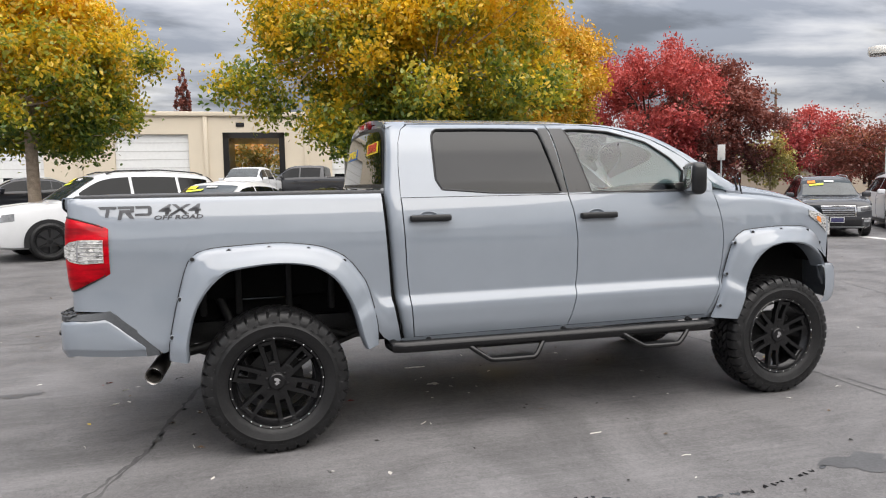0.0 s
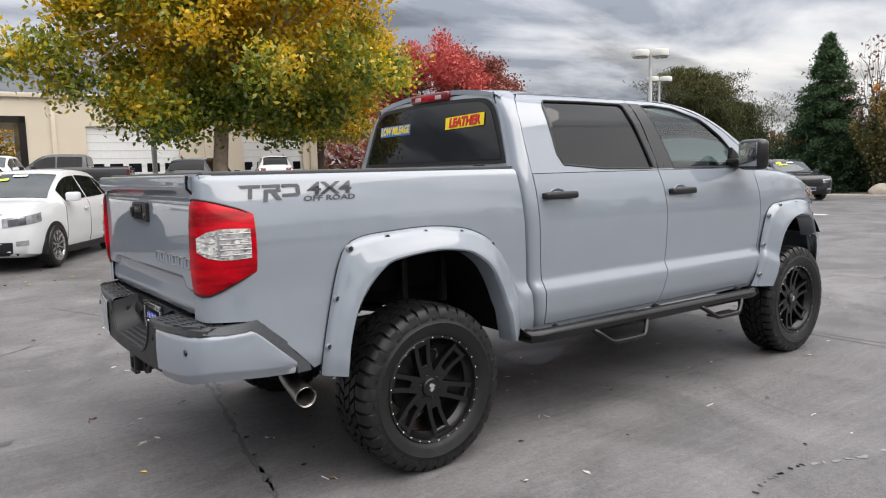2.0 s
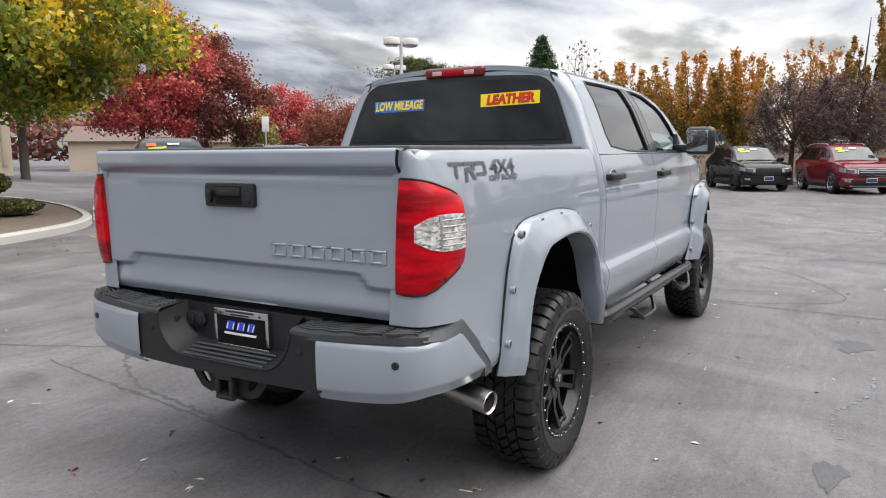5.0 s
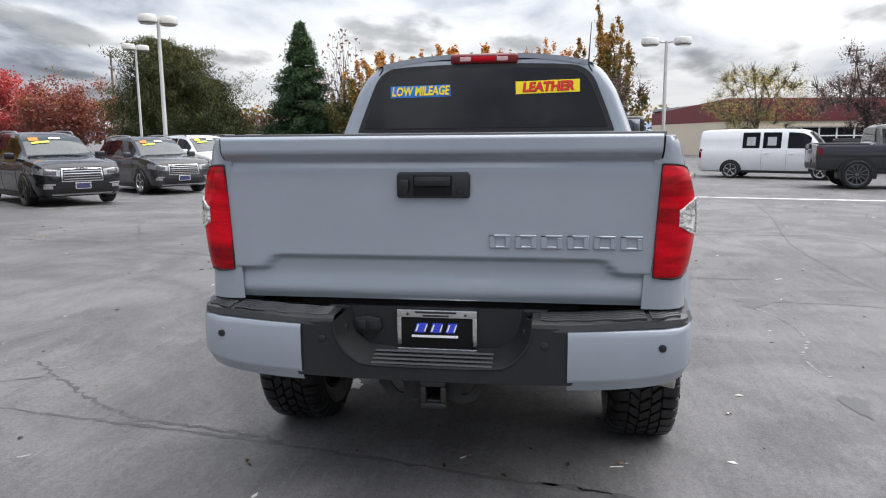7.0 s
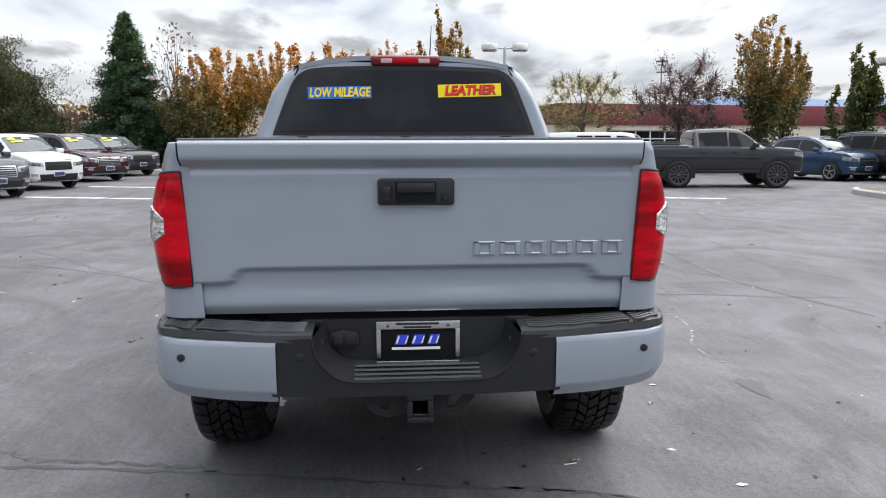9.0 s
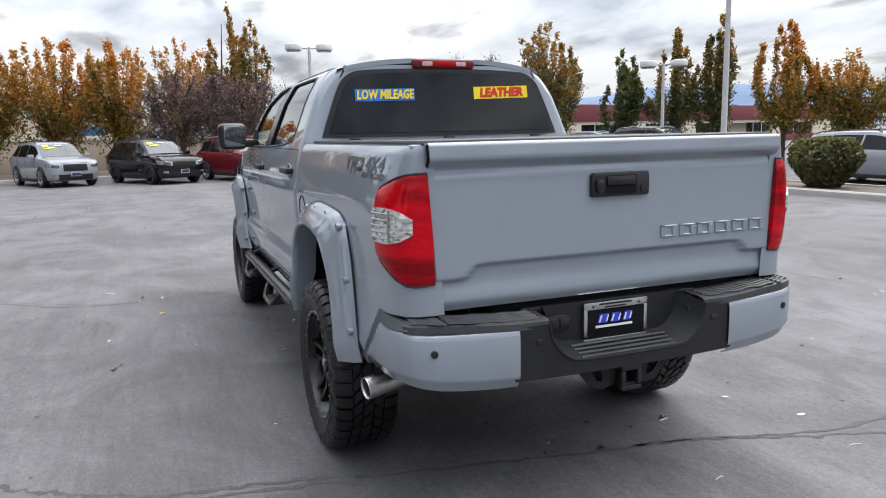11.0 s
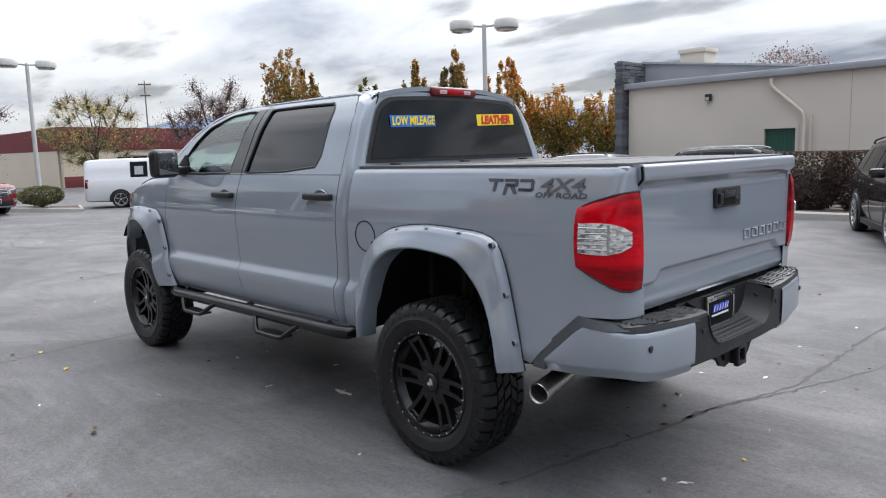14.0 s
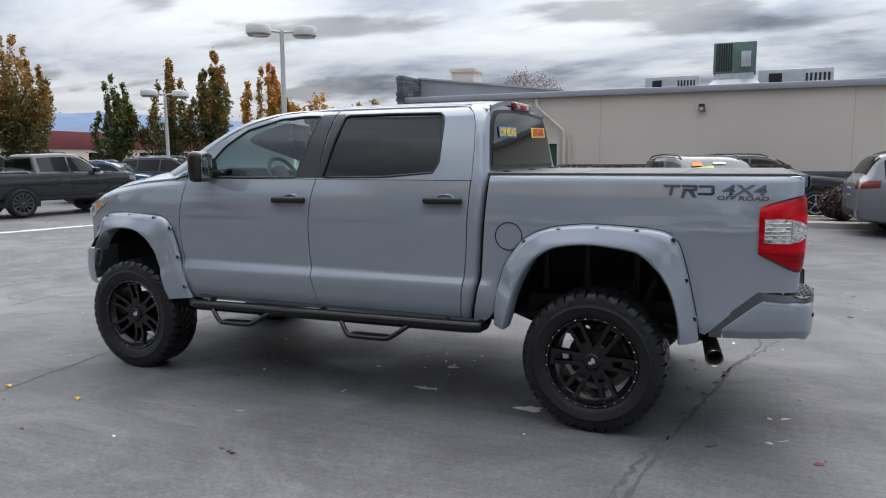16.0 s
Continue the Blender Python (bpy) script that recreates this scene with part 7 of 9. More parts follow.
        if nm == "windscreen" and stickers:
            A = [Vector(r[0]) for r in rr], [Vector(r[-1]) for r in rr]
            R_ = np.array(rr)

            def on(u, v):
                """u across, v up the pane, both 0 to 1."""
                i, j = v * 7, u * 8
                i0, j0 = min(6, int(i)), min(7, int(j))
                f, g_ = i - i0, j - j0
                q = R_[i0, j0] * (1 - f) * (1 - g_) + R_[i0 + 1, j0] * f * (1 - g_) + R_[i0, j0 + 1] * (1 - f) * g_ + R_[i0 + 1, j0 + 1] * f * g_
                return tuple(q + np.array([0.012, 0, 0.012]))

            for u0, u1, v0, v1, sl, mm, lb in ((0.10, 0.26, 0.74, 0.93, 0.0, ORANGE, "orange year sticker"), (0.13, 0.42, 0.58, 0.68, 0.05, LIME, "yellow-green sales sticker"), (0.44, 0.64, 0.80, 0.90, 0.0, WHITE, "white oval sales sticker")):
                if year is None and mm is ORANGE:
                    mm, lb = YELLOW, "yellow sales sticker"
                mesh_ob("windscreen_sticker", [on(u0, v0), on(u1, v0 + sl), on(u1, v1 + sl), on(u0, v1)], [(0, 1, 2, 3)], mm, g, lb)
    # front and rear: lamps, grille, intake and plates follow the body's skin
    def inside(x, y, z):
        if x > fo - 0.004 or x < fo - L + 0.004:
            return False
        zb, zl, zt, w, wt = at(x)
        d, z1 = zl - zb, max(zt - 0.055, zl + 0.004)
        if z < zb or z > zt + 0.008:
            return False
        return abs(y) <= np.interp(z, (zb, zb + 0.05, zb + 0.3 * d, zb + 0.55 * d, zl - 0.1 * d, zl, z1, zt - 0.012, zt + 0.008), (0.8 * w, 0.93 * w, 0.99 * w, w, 0.995 * w, 0.955 * w, wt, 0.93 * wt, 0.6 * wt))

    def skin(end, th, z, out):
        ax = fo - 0.9 if end > 0 else fo - L + 0.9
        c, q = end * math.cos(radians(th)), math.sin(radians(th))
        lo, hi = 0.0, 1.5
        for _ in range(10):
            mid = 0.5 * (lo + hi)
            if inside(ax + c * mid, q * mid, z):
                lo = mid
            else:
                hi = mid
        return (ax + c * (lo + out), q * (lo + out), z)

    zb0, zl0 = at(fo - 0.22)[0], at(fo - 0.22)[1]
    zb1, zl1 = at(fo - L + 0.2)[0], at(fo - L + 0.2)[1]

    def patch(nm, end, t0, t1, lo, hi, m, parent, lb="", out=0.008, n=7, nv=4):
        """A piece of skin between two bearings and two heights (each a pair: at t0, at t1)."""
        zr = (lambda f: zb0 + f * (zl0 - zb0)) if end > 0 else (lambda f: zb1 + f * (zl1 - zb1))
        rr = []
        for i in range(n):
            u = i / (n - 1)
            z0_, z1_ = zr(lo[0] + (lo[1] - lo[0]) * u), zr(hi[0] + (hi[1] - hi[0]) * u)
            rr.append([skin(end, t0 + (t1 - t0) * u, z0_ + (z1_ - z0_) * k / (nv - 1), out) for k in range(nv)])
        return grid_ob(nm, rr, m, parent, lb, flip=(t1 > t0) != (end > 0), lip=0.006, inward=(-end, 0, 0))

    gm = grille or (CHROME if chrome else CARBLACK)
    tall = 0.06 if kind in ("pickup", "van") else 0.0
    gw = 25 if kind != "pickup" else 28
    if chrome:
        patch("grille_frame", 1, -gw - 2, gw + 2, (0.47, 0.47), (0.88, 0.88), CHROME, t, "chrome grille frame", 0.006, 9)
    gr = patch("grille", 1, -gw, gw, (0.50 - tall, 0.50 - tall), (0.85, 0.85), CARBLACK, t, "dark grille", 0.012, 9)
    for k in range(4):
        z = 0.555 + 0.08 * k
        patch("grille_bar", 1, -gw + 1, gw - 1, (z - 0.014, z - 0.014), (z + 0.014, z + 0.014), gm, gr, "grille bar", 0.022, 9, 2)
    patch("front_intake", 1, -34, 34, (0.10, 0.10), (0.34, 0.34), CARBLACK, t, "black lower intake", 0.007, 11)
    patch("bumper_lip", 1, -38, 38, (0.05, 0.05), (0.10, 0.10), GALV if chrome else CARBLACK, t, "lower bumper lip", 0.012, 11, 2)
    patch("bonnet_seam", 1, -gw - 4, gw + 4, (0.905, 0.905), (0.925, 0.925), CARBLACK, t, "", 0.003, 11, 2)
    for sd in (-1, 1):
        hl = patch("headlight", 1, sd * (gw + 3), sd * 60, (0.64 - tall, 0.74), (0.83, 0.93), HEADLAMP, t, "clear headlight", 0.008, 8)
        patch("headlight_reflector", 1, sd * (gw + 7), sd * 44, (0.67 - tall, 0.70), (0.80, 0.85), LAMPDARK, hl, "dark lamp bowl", 0.012, 5)
        patch("fog_lamp", 1, sd * 36, sd * 45, (0.26, 0.27), (0.36, 0.37), HEADLAMP, t, "small round fog lamp", 0.010, 4)
        if chrome:
            patch("fog_trim", 1, sd * 33, sd * 50, (0.375, 0.39), (0.41, 0.43), CHROME, t, "chrome fog lamp trim", 0.012, 5, 2)
        if kind in ("van", "pickup"):
            patch("tail_light", -1, sd * 41, sd * 52, (0.62, 0.62), (1.02, 1.02), REDDEEP, t, "red tail light", 0.010, 4)
        else:
            patch("tail_light", -1, sd * 30, sd * 60, (0.80, 0.84), (1.0, 1.02), REDDEEP, t, "red tail light", 0.010, 7)
    patch("rear_apron", -1, -42, 42, (0.02, 0.02), (0.28, 0.28), CARBLACK, t, "black rear apron", 0.008, 9)
    if plate:
        for end, nm in ((1, "plate"), (-1, "plate")):
            zf = 0.24 if end > 0 else 0.62
            pf = patch("plate_frame", end, -10.5, 10.5, (zf, zf), (zf + 0.2, zf + 0.2), WHITE, t, "pale plate frame", 0.022, 3, 2)
            patch(nm, end, -9.5, 9.5, (zf + 0.02, zf + 0.02), (zf + 0.18, zf + 0.18), PLATEBLUE, pf, "dark dealer plate", 0.028, 3, 2)
    if kind == "pickup":
        box("bed_opening", fo - 5.75 * scale[0], fo - 4.2 * scale[0], -w * 0.82, w * 0.82, 1.30 * scale[2] + lift, 1.372 * scale[2] + lift, CARBLACK, t, "black bed cover", 0.01)
    return t


P_WHITE, P_BLACK, P_DARK = paint("white_car_paint", (0.62, 0.63, 0.64)), paint("black_car_paint", (0.003, 0.003, 0.0035)), paint("dark_grey_car_paint", (0.009, 0.010, 0.014))
P_GREY, P_SILVER, P_MAROON = paint("grey_car_paint", (0.035, 0.036, 0.040)), paint("silver_car_paint", (0.26, 0.27, 0.29)), paint("maroon_car_paint", (0.035, 0.006, 0.010))
P_RED, P_BLUE, P_GUN = paint("red_car_paint", (0.14, 0.006, 0.012)), paint("blue_car_paint", (0.012, 0.04, 0.09)), paint("gunmetal_car_paint", (0.022, 0.023, 0.025))

car("white sport utility car with black wheels", "suv", -4.15, 11.55, 207, P_WHITE, "black", (1.05, 1.0, 1.04), chrome=False, rails=True)
car("small white crossover with silver wheels", "cuv", -1.0, 9.45, 239, P_WHITE, "multi", chrome=False, grille=CARBLACK, rails=False)
car("black sport utility car with chrome grille", "suv", 7.9, 11.3, 235, P_BLACK, "silver", (1.05, 1.04, 1.04), year=1)
car("black sport utility car with chrome grille", "suv", 11.8, 11.1, 235, P_DARK, "black", (1.03, 1.02, 1.0), year=1)
car("grey compact sport utility car with chrome grille bars", "suv", 16.1, 10.9, 235, P_GREY, "silver", (0.95, 0.97, 0.97), year=1)
car("white sport utility car with dark grille", "suv", 19.75, 11.05, 235, P_WHITE, "multi", chrome=False)
car("maroon sport utility car with chrome grille", "suv", 23.8, 11.05, 235, P_MAROON, "silver")
car("grey family van with dark wheels", "suv", 27.7, 11.2, 235, P_GREY, "black", (1.06, 1.05, 1.0), chrome=False, rails=False)
car("silver sport utility car with a dark grille", "suv", 26.8, 4.75, 205, P_SILVER, "multi", (0.96, 0.98, 0.97), chrome=False)
car("black off-road car with dark wheels", "suv", 25.85, 1.05, 208, P_BLACK, "black", (0.96, 0.99, 0.98), chrome=False, cladding=True)
car("red compact sport utility car", "suv", 25.2, -2.2, 204, P_RED, "silver", (0.96, 0.98, 0.98))
car("white cargo van with small side windows", "van", 25.75, -10.6, 243, P_WHITE, "silver", (0.94, 0.98, 0.92), chrome=False, stickers=False, plate=False, category="van", name="van")
car("dark grey lifted pickup with black wheels", "pickup", 18.75, -12.0, 262, P_GUN, "dark", (0.84, 0.96, 0.89), 0.08, chrome=False, stickers=False, category="pickup truck", name="pickup_truck")
car("black pickup with silver wheels", "pickup", 28.6, -17.0, 245, P_BLACK, "silver", chrome=False, stickers=False, category="pickup truck", name="pickup_truck")
car("blue compact car with silver wheels", "cuv", 21.6, -16.6, 200, P_BLUE, "silver", stickers=False)
car("black sport utility car parked nose out", "suv", 20.0, -18.6, 195, P_BLACK, "silver", stickers=False)
car("low silver-roofed estate car behind clipped bush", "suv", 8.9, -17.2, 181, P_SILVER, "black", (1.02, 1.0, 0.84), chrome=False, stickers=False, plate=False)
car("black sport utility car with silver window trim", "suv", 4.15, -16.8, 180, P_BLACK, "multi", (0.98, 1.0, 0.90), plate=False, stickers=False)
car("black family crossover with silver wheels", "suv", -0.6, -9.15, 116, P_BLACK, "multi", (0.92, 0.98, 0.96), year=1, chrome=False, grille=CARBLACK)
car("grey sport utility car seen from behind", "suv", -6.62, -12.3, 184, paint("pewter_car_paint", (0.15, 0.155, 0.165)), "silver", chrome=False, stickers=False)
car("black sport utility car beside the building", "suv", -2.5, -16.9, 180, P_BLACK, "silver", (1.0, 1.0, 0.96), chrome=False, stickers=False)
# cars beyond the tree island
car("white pickup seen from the front", "pickup", 0.2, 29.5, 250, P_WHITE, "silver", stickers=False, category="pickup truck", name="pickup_truck")
car("black sport utility car seen from behind", "suv", 8.0, 25.0, 55, P_BLACK, "silver", stickers=False)
car("white boxy off-road car", "suv", 14.3, 34.0, 70, P_WHITE, "silver", (0.95, 1.0, 1.15), stickers=False)
car("dark hatchback with silver wheels", "cuv", -9.5, 27.0, 200, P_DARK, "silver", stickers=False)
car("grey pickup parked by the shop", "pickup", 2.0, 34.0, 160, P_GREY, "silver", stickers=False, category="pickup truck", name="pickup_truck")

# ---- islands, kerbs, shrubs ----
def kerbed(name, outline, label, top=MULCH, h=0.15, w=0.16):
    """A planted island: a concrete kerb round a bed of mulch."""
    bm = bmesh.new()
    n = len(outline)
    o = np.array(outline, float)
    c = o.mean(0)
    area = sum(o[i][0] * o[(i + 1) % n][1] - o[(i + 1) % n][0] * o[i][1] for i in range(n))
    nor = []
    for i in range(n):
        d = o[(i + 1) % n] - o[i - 1]
        v = np.array([-d[1], d[0]]) / (np.linalg.norm(d) + 1e-9)
        nor.append(v if area > 0 else -v)
    inn = o + np.array(nor) * w
    rings = []
    for pts, z in ((o, -0.05), (o, h - 0.03), (o + np.array(nor) * 0.03, h), (inn, h), (inn, h - 0.05)):
        rings.append([bm.verts.new((x, y, gz(x, y) + z)) for x, y in pts])
    for a, b in zip(rings, rings[1:]):
        for k in range(n):
            bm.faces.new((a[k], a[(k + 1) % n], b[(k + 1) % n], b[k]))
    k = tagged(part(name, bm, CONCRETE), label, "kerb", kind="structure")
    bm = bmesh.new()
    f = bm.faces.new([bm.verts.new((x, y, gz(x, y) + h - 0.035)) for x, y in inn])
    bmesh.ops.triangulate(bm, faces=[f])
    part("mulch", bm, top, k, "gravel and leaf mulch")
    return k


kerbed("kerb_1", [tuple(p) for p in spline([(1.98, 16.5), (1.75, 13.6), (1.5, 10.6), (1.72, 9.6), (2.4, 9.15), (3.3, 9.35), (4.6, 10.0), (5.7, 11.2), (6.7, 13.3), (7.2, 15.2), (7.3, 17.2), (6.8, 18.7), (5.0, 19.3), (3.2, 18.8), (2.3, 17.8), (2.0, 16.7)], 60)][:-1], "concrete kerb round the planted tree island")
kerbed("kerb_2", [tuple(p) for p in spline([(-9.5, -12.9), (-4.0, -12.95), (3.0, -12.75), (8.0, -12.5), (13.5, -12.6), (15.6, -12.85), (16.2, -13.5), (15.7, -14.3), (13.0, -14.6), (3.0, -14.7), (-9.5, -14.8)], 70)], "long concrete kerb of the planting strip")
kerbed("kerb_3", [(25.5, -5.6), (27.6, -6.2), (28.6, -4.6), (28.2, -3.2), (26.6, -3.4)], "small kerbed island under a lamp")
kerbed("kerb_4", [(29.6, 12.6), (33.5, 13.2), (38.0, 3.0), (35.0, -5.0), (31.2, -4.4), (31.0, 4.0)], "planted verge along the far edge of the lot", MULCH)
shrub("clipped bush with brown-green leaves", 9.3, -13.55, 0.11, 0.92, 0.7, 1.18, HEDGE, 9000, 61, flat=True)
shrub("clipped bush with brown-green leaves", 6.45, -13.6, 0.11, 0.72, 0.62, 0.92, HEDGE, 7000, 62, flat=True)
shrub("bare brown shrub in the planting strip", -2.9, -13.8, 0.11, 0.55, 0.5, 0.8, HEDGERED, 1800, 63)
shrub("low brown shrub beside the building", -4.2, -13.8, 0.11, 0.6, 0.5, 0.8, HEDGERED, 1500, 64)
for hx, hw, hs in ((3.15, 1.0, 90), (2.0, 0.85, 92), (-1.25, 0.62, 94)):
    shrub("clipped dark red-brown hedge in the planting strip", hx, -13.95, 0.11, hw, 0.6, 1.3, HEDGERED, int(9500 * hw), hs, 0.045, flat=True)
shrub("low green ground cover", 3.3, 12.4, 0.36, 0.55, 0.45, 0.34, HEDGE, 3000, 65, 0.06)
shrub("low green ground cover", 4.8, 12.5, 0.36, 0.62, 0.5, 0.32, HEDGE, 3400, 66, 0.06)
shrub("clipped hedge with brown base", 5.6, 16.0, 0.45, 1.2, 0.7, 0.85, HEDGE, 6000, 67)
shrub("low brown-red shrub behind the island", 2.9, 15.4, 0.42, 0.6, 0.6, 0.9, HEDGERED, 3000, 68)
shrub("low brown-red shrub behind the island", 3.4, 17.2, 0.46, 0.7, 0.6, 0.95, HEDGERED, 3000, 69)
shrub("rounded green shrub behind the island", 2.8, 18.2, 0.48, 0.8, 0.7, 1.1, HEDGE, 3000, 70)
shrub("low shrub under a lamp", 26.9, -4.6, 0.1, 0.95, 0.8, 0.75, HEDGE, 2500, 71)


def boulder(x, y, z, r, seed):
    bm = bmesh.new()
    bmesh.ops.create_icosphere(bm, subdivisions=3, radius=r)
    for v in bm.verts:
        k = 1 + 0.22 * noise.noise(v.co / r * 1.3 + Vector((seed, 0, 0))) + 0.06 * noise.noise(v.co / r * 4 + Vector((seed, 3, 0)))
        v.co = Vector((v.co.x * k * 1.25, v.co.y * k, max(v.co.z * k * 0.8, -0.25 * r)))
    ob = part("boulder", bm, ROCK, None, angle=60)
    ob.matrix_world = Matrix.Translation((x, y, z + 0.15 * r))
    return tagged(ob, "tan boulder in the planted bed", "boulder")


boulder(4.7, 15.6, 0.42, 0.45, 3)
boulder(31.8, 6.0, 0.11, 0.55, 5)
boulder(30.9, 9.3, 0.11, 0.5, 6)

# ---- lamp posts, sign, utility poles ----
def lamp_post(label, x, y, h, angle, z0=0.0, heads=2, head_r=0.36, pole_r=0.075, reach=0.66):
    t = thing("street_lamp", label, "street lamp", pose(x, y, z0, 0, 0, angle), "lamp posts of the lot")
    lathe("footing", [(0.28, -0.1), (0.28, 0.55), (0.25, 0.6), (0.0001, 0.6)], CONCRETE, t, "round concrete footing", "z", seg=20)
    tube("pole", [(0, 0, 0.55), (0, 0, h * 0.6), (0, 0, h)], pole_r, POLE, t, "pale painted pole", 12, [pole_r * 1.1, pole_r, pole_r * 0.8])
    for s in (-1, 1)[:heads]:
        tube("arm", [(0, 0, h - 0.06), (s * (reach - 0.24), 0, h - 0.02)], 0.035, POLE, t, seg=8)
        hd = lathe("lamp_head", [(head_r * 0.62, h - 0.17), (head_r * 0.97, h - 0.13), (head_r, h - 0.08), (head_r, h + 0.07), (head_r * 0.92, h + 0.12), (head_r * 0.5, h + 0.15), (0.0001, h + 0.155)], LAMPHEAD, t, "round beige lamp housing", "z", (s * reach, 0, 0), 24)
        lathe("lens", [(head_r * 0.86, h - 0.175), (head_r * 0.8, h - 0.19), (0.0001, h - 0.20)], WHITELENS, hd, "pale lens", "z", (s * reach, 0, 0), 20)
    return t


lamp_post("pale double-headed lamp post", 21.9, 14.3, 6.0, -38, 0.0, 2, 0.34, 0.075, 0.39)
lamp_post("pale double-headed lamp post before the pines", 32.6, 21.84, 6.45, -30, 0.0, 2, 0.34, 0.07, 0.39)
lamp_post("pale double-headed lamp post on a small island", 28.1, -4.9, 5.35, 88, 0.1)
lamp_post("pale double-headed lamp post", 23.0, -19.6, 4.5, 55, 0.0)
lamp_post("pale double-headed lamp post in the planting strip", 11.9, -12.75, 5.25, 40, 0.1)
t = thing("sign_post", "small grey sign on a post", "sign", pose(18.13, 18.3, 0, 0, 0, -30))
tube("post", [(0, 0, 0), (0, 0, 2.5)], 0.03, GALV, t, seg=8)
box("sign_plate", -0.14, 0.14, -0.01, 0.01, 2.38, 2.98, POLE, t, "pale sign plate", 0.004)
t = thing("marker_post", "white post on the tree island", "post", pose(3.1, 15.5, 0.43))
box("post", -0.055, 0.055, -0.055, 0.055, 0.0, 2.6, POLE, t, "", 0.008)


def utility_pole(x, y, h, angle, z0=0.0, k_=1.0):
    t = thing("utility_pole", "wooden utility pole with crossarms", "utility pole", pose(x, y, z0, 0, 0, angle))
    tube("pole", [(0, 0, -0.2), (0, 0, h)], 0.16 * k_, WOODPOLE, t, "", 8, [0.19 * k_, 0.11 * k_])
    for z, w in ((h - 0.5, 1.3 * k_), (h - 1.9, 1.1 * k_)):
        box("crossarm", -w, w, -0.07, 0.07, z - 0.08, z + 0.08, WOODPOLE, t)
        for k in (-0.9, -0.45, 0.45, 0.9):
            lathe("insulator", [(0.05, z + 0.08), (0.06, z + 0.16), (0.03, z + 0.24), (0.0001, z + 0.25)], GALV, t, "", "z", (k * w, 0, 0), 8)
    return t


utility_pole(75.0, 51.0, 10.5, 20, 1.2)
utility_pole(52.0, 54.0, 9.5, 30, 1.0)
utility_pole(92.0, -36.0, 12.0, 60, 0.0, 0.6)

# ---- beige building beside the lot ----
WY = -18.9
bld = thing("building", "long low beige stucco building with a stone-clad corner", "building", kind="")
bld.location = (0, 0, 0)


def wall_with_openings(name, x0, x1, z0, z1, y, thick, holes, material, parent, label=""):
    """An upright wall along x, with openings (xa, xb, za, zb) through it."""
    bm = bmesh.new()
    xs = sorted({x0, x1, *[h[0] for h in holes], *[h[1] for h in holes]})
    zs = sorted({z0, z1, *[h[2] for h in holes], *[h[3] for h in holes]})
    for xa, xb in zip(xs, xs[1:]):
        for za, zb in zip(zs, zs[1:]):
            cx, cz = 0.5 * (xa + xb), 0.5 * (za + zb)
            if any(h[0] < cx < h[1] and h[2] < cz < h[3] for h in holes):
                continue
            bm_box(bm, xa, xb, y - thick, y, za, zb)
    bmesh.ops.remove_doubles(bm, verts=bm.verts, dist=1e-4)
    seen = {}
    for f in bm.faces:
        seen.setdefault(tuple(sorted(v.index for v in f.verts)), []).append(f)
    return part(name, bm, material, parent, label, angle=20)


wall_with_openings("wall", -14.0, 10.75, -0.2, 3.62, WY, 0.3, [(5.15, 6.15, 0.0, 2.13)], STUCCO, bld, "beige stucco wall")
box("side_wall", 10.45, 10.75, -34.0, WY - 0.3, -0.2, 3.6, STUCCO, bld)
for x in (-9.0, -3.6, 3.75):
    box("wall_joint", x - 0.007, x + 0.007, WY, WY + 0.004, 0.0, 3.6, FARWALL, bld)
box("roof_edge", -14.2, 10.8, WY - 0.4, WY + 0.16, 3.60, 3.80, ROOFMET, bld, "grey metal roof edge", 0.02)
box("roof", -14.2, 10.75, -34.0, WY - 0.4, 3.55, 3.72, ROOFMET, bld)
base = box("base_band", -14.0, -0.9, WY, WY + 0.03, 0.0, 1.15, STONE, bld, "dark ledgestone base of the wall", 0.004)
rs = random.Random(77)
for k in range(8):
    x = -7.0 + rs.uniform(0, 0.4)
    while x < -0.95:
        w = min(rs.uniform(0.3, 0.75), -0.92 - x)
        box("ledge_stone", x, x + w - 0.012, WY + 0.02, WY + 0.04 + rs.uniform(0, 0.03), 0.02 + 0.14 * k, 0.15 + 0.14 * k, STONE, base, "", 0.006)
        x += w
dr = box("door", 5.2, 6.1, WY - 0.16, WY - 0.10, 0.0, 2.08, GREENDOOR, bld, "ribbed green metal door")
for k in range(8):
    box("door_rib", 5.26 + 0.105 * k, 5.30 + 0.105 * k, WY - 0.10, WY - 0.085, 0.05, 2.03, GREENDOOR, dr)
box("door_head", 5.10, 6.2, WY - 0.17, WY + 0.02, 2.065, 2.16, STUCCO, bld, "beige door head")
box("door_frame", 5.10, 5.20, WY - 0.17, WY + 0.02, 0.0, 2.065, STUCCO, bld), box("door_frame", 6.1, 6.2, WY - 0.17, WY + 0.02, 0.0, 2.065, STUCCO, bld)
tube("downpipe", [(5.90, WY + 0.12, 3.55), (5.90, WY + 0.12, 3.36), (5.78, WY + 0.12, 3.22), (5.02, WY + 0.12, 2.55), (4.94, WY + 0.12, 2.38), (4.94, WY + 0.12, 0.1)], 0.055, STUCCO, bld, "beige downpipe", 8)
tube("downpipe", [(4.76, WY + 0.1, 2.42), (4.76, WY + 0.1, 0.1)], 0.035, STUCCO, bld, "", 8)
for x in (7.85, 0.6):
    w = box("wall_lamp", x - 0.09, x + 0.09, WY, WY + 0.16, 3.02, 3.24, GLOSSBLK, bld, "dark wall lamp", 0.02)
    box("lens", x - 0.06, x + 0.06, WY + 0.155, WY + 0.168, 3.03, 3.14, WHITELENS, w)
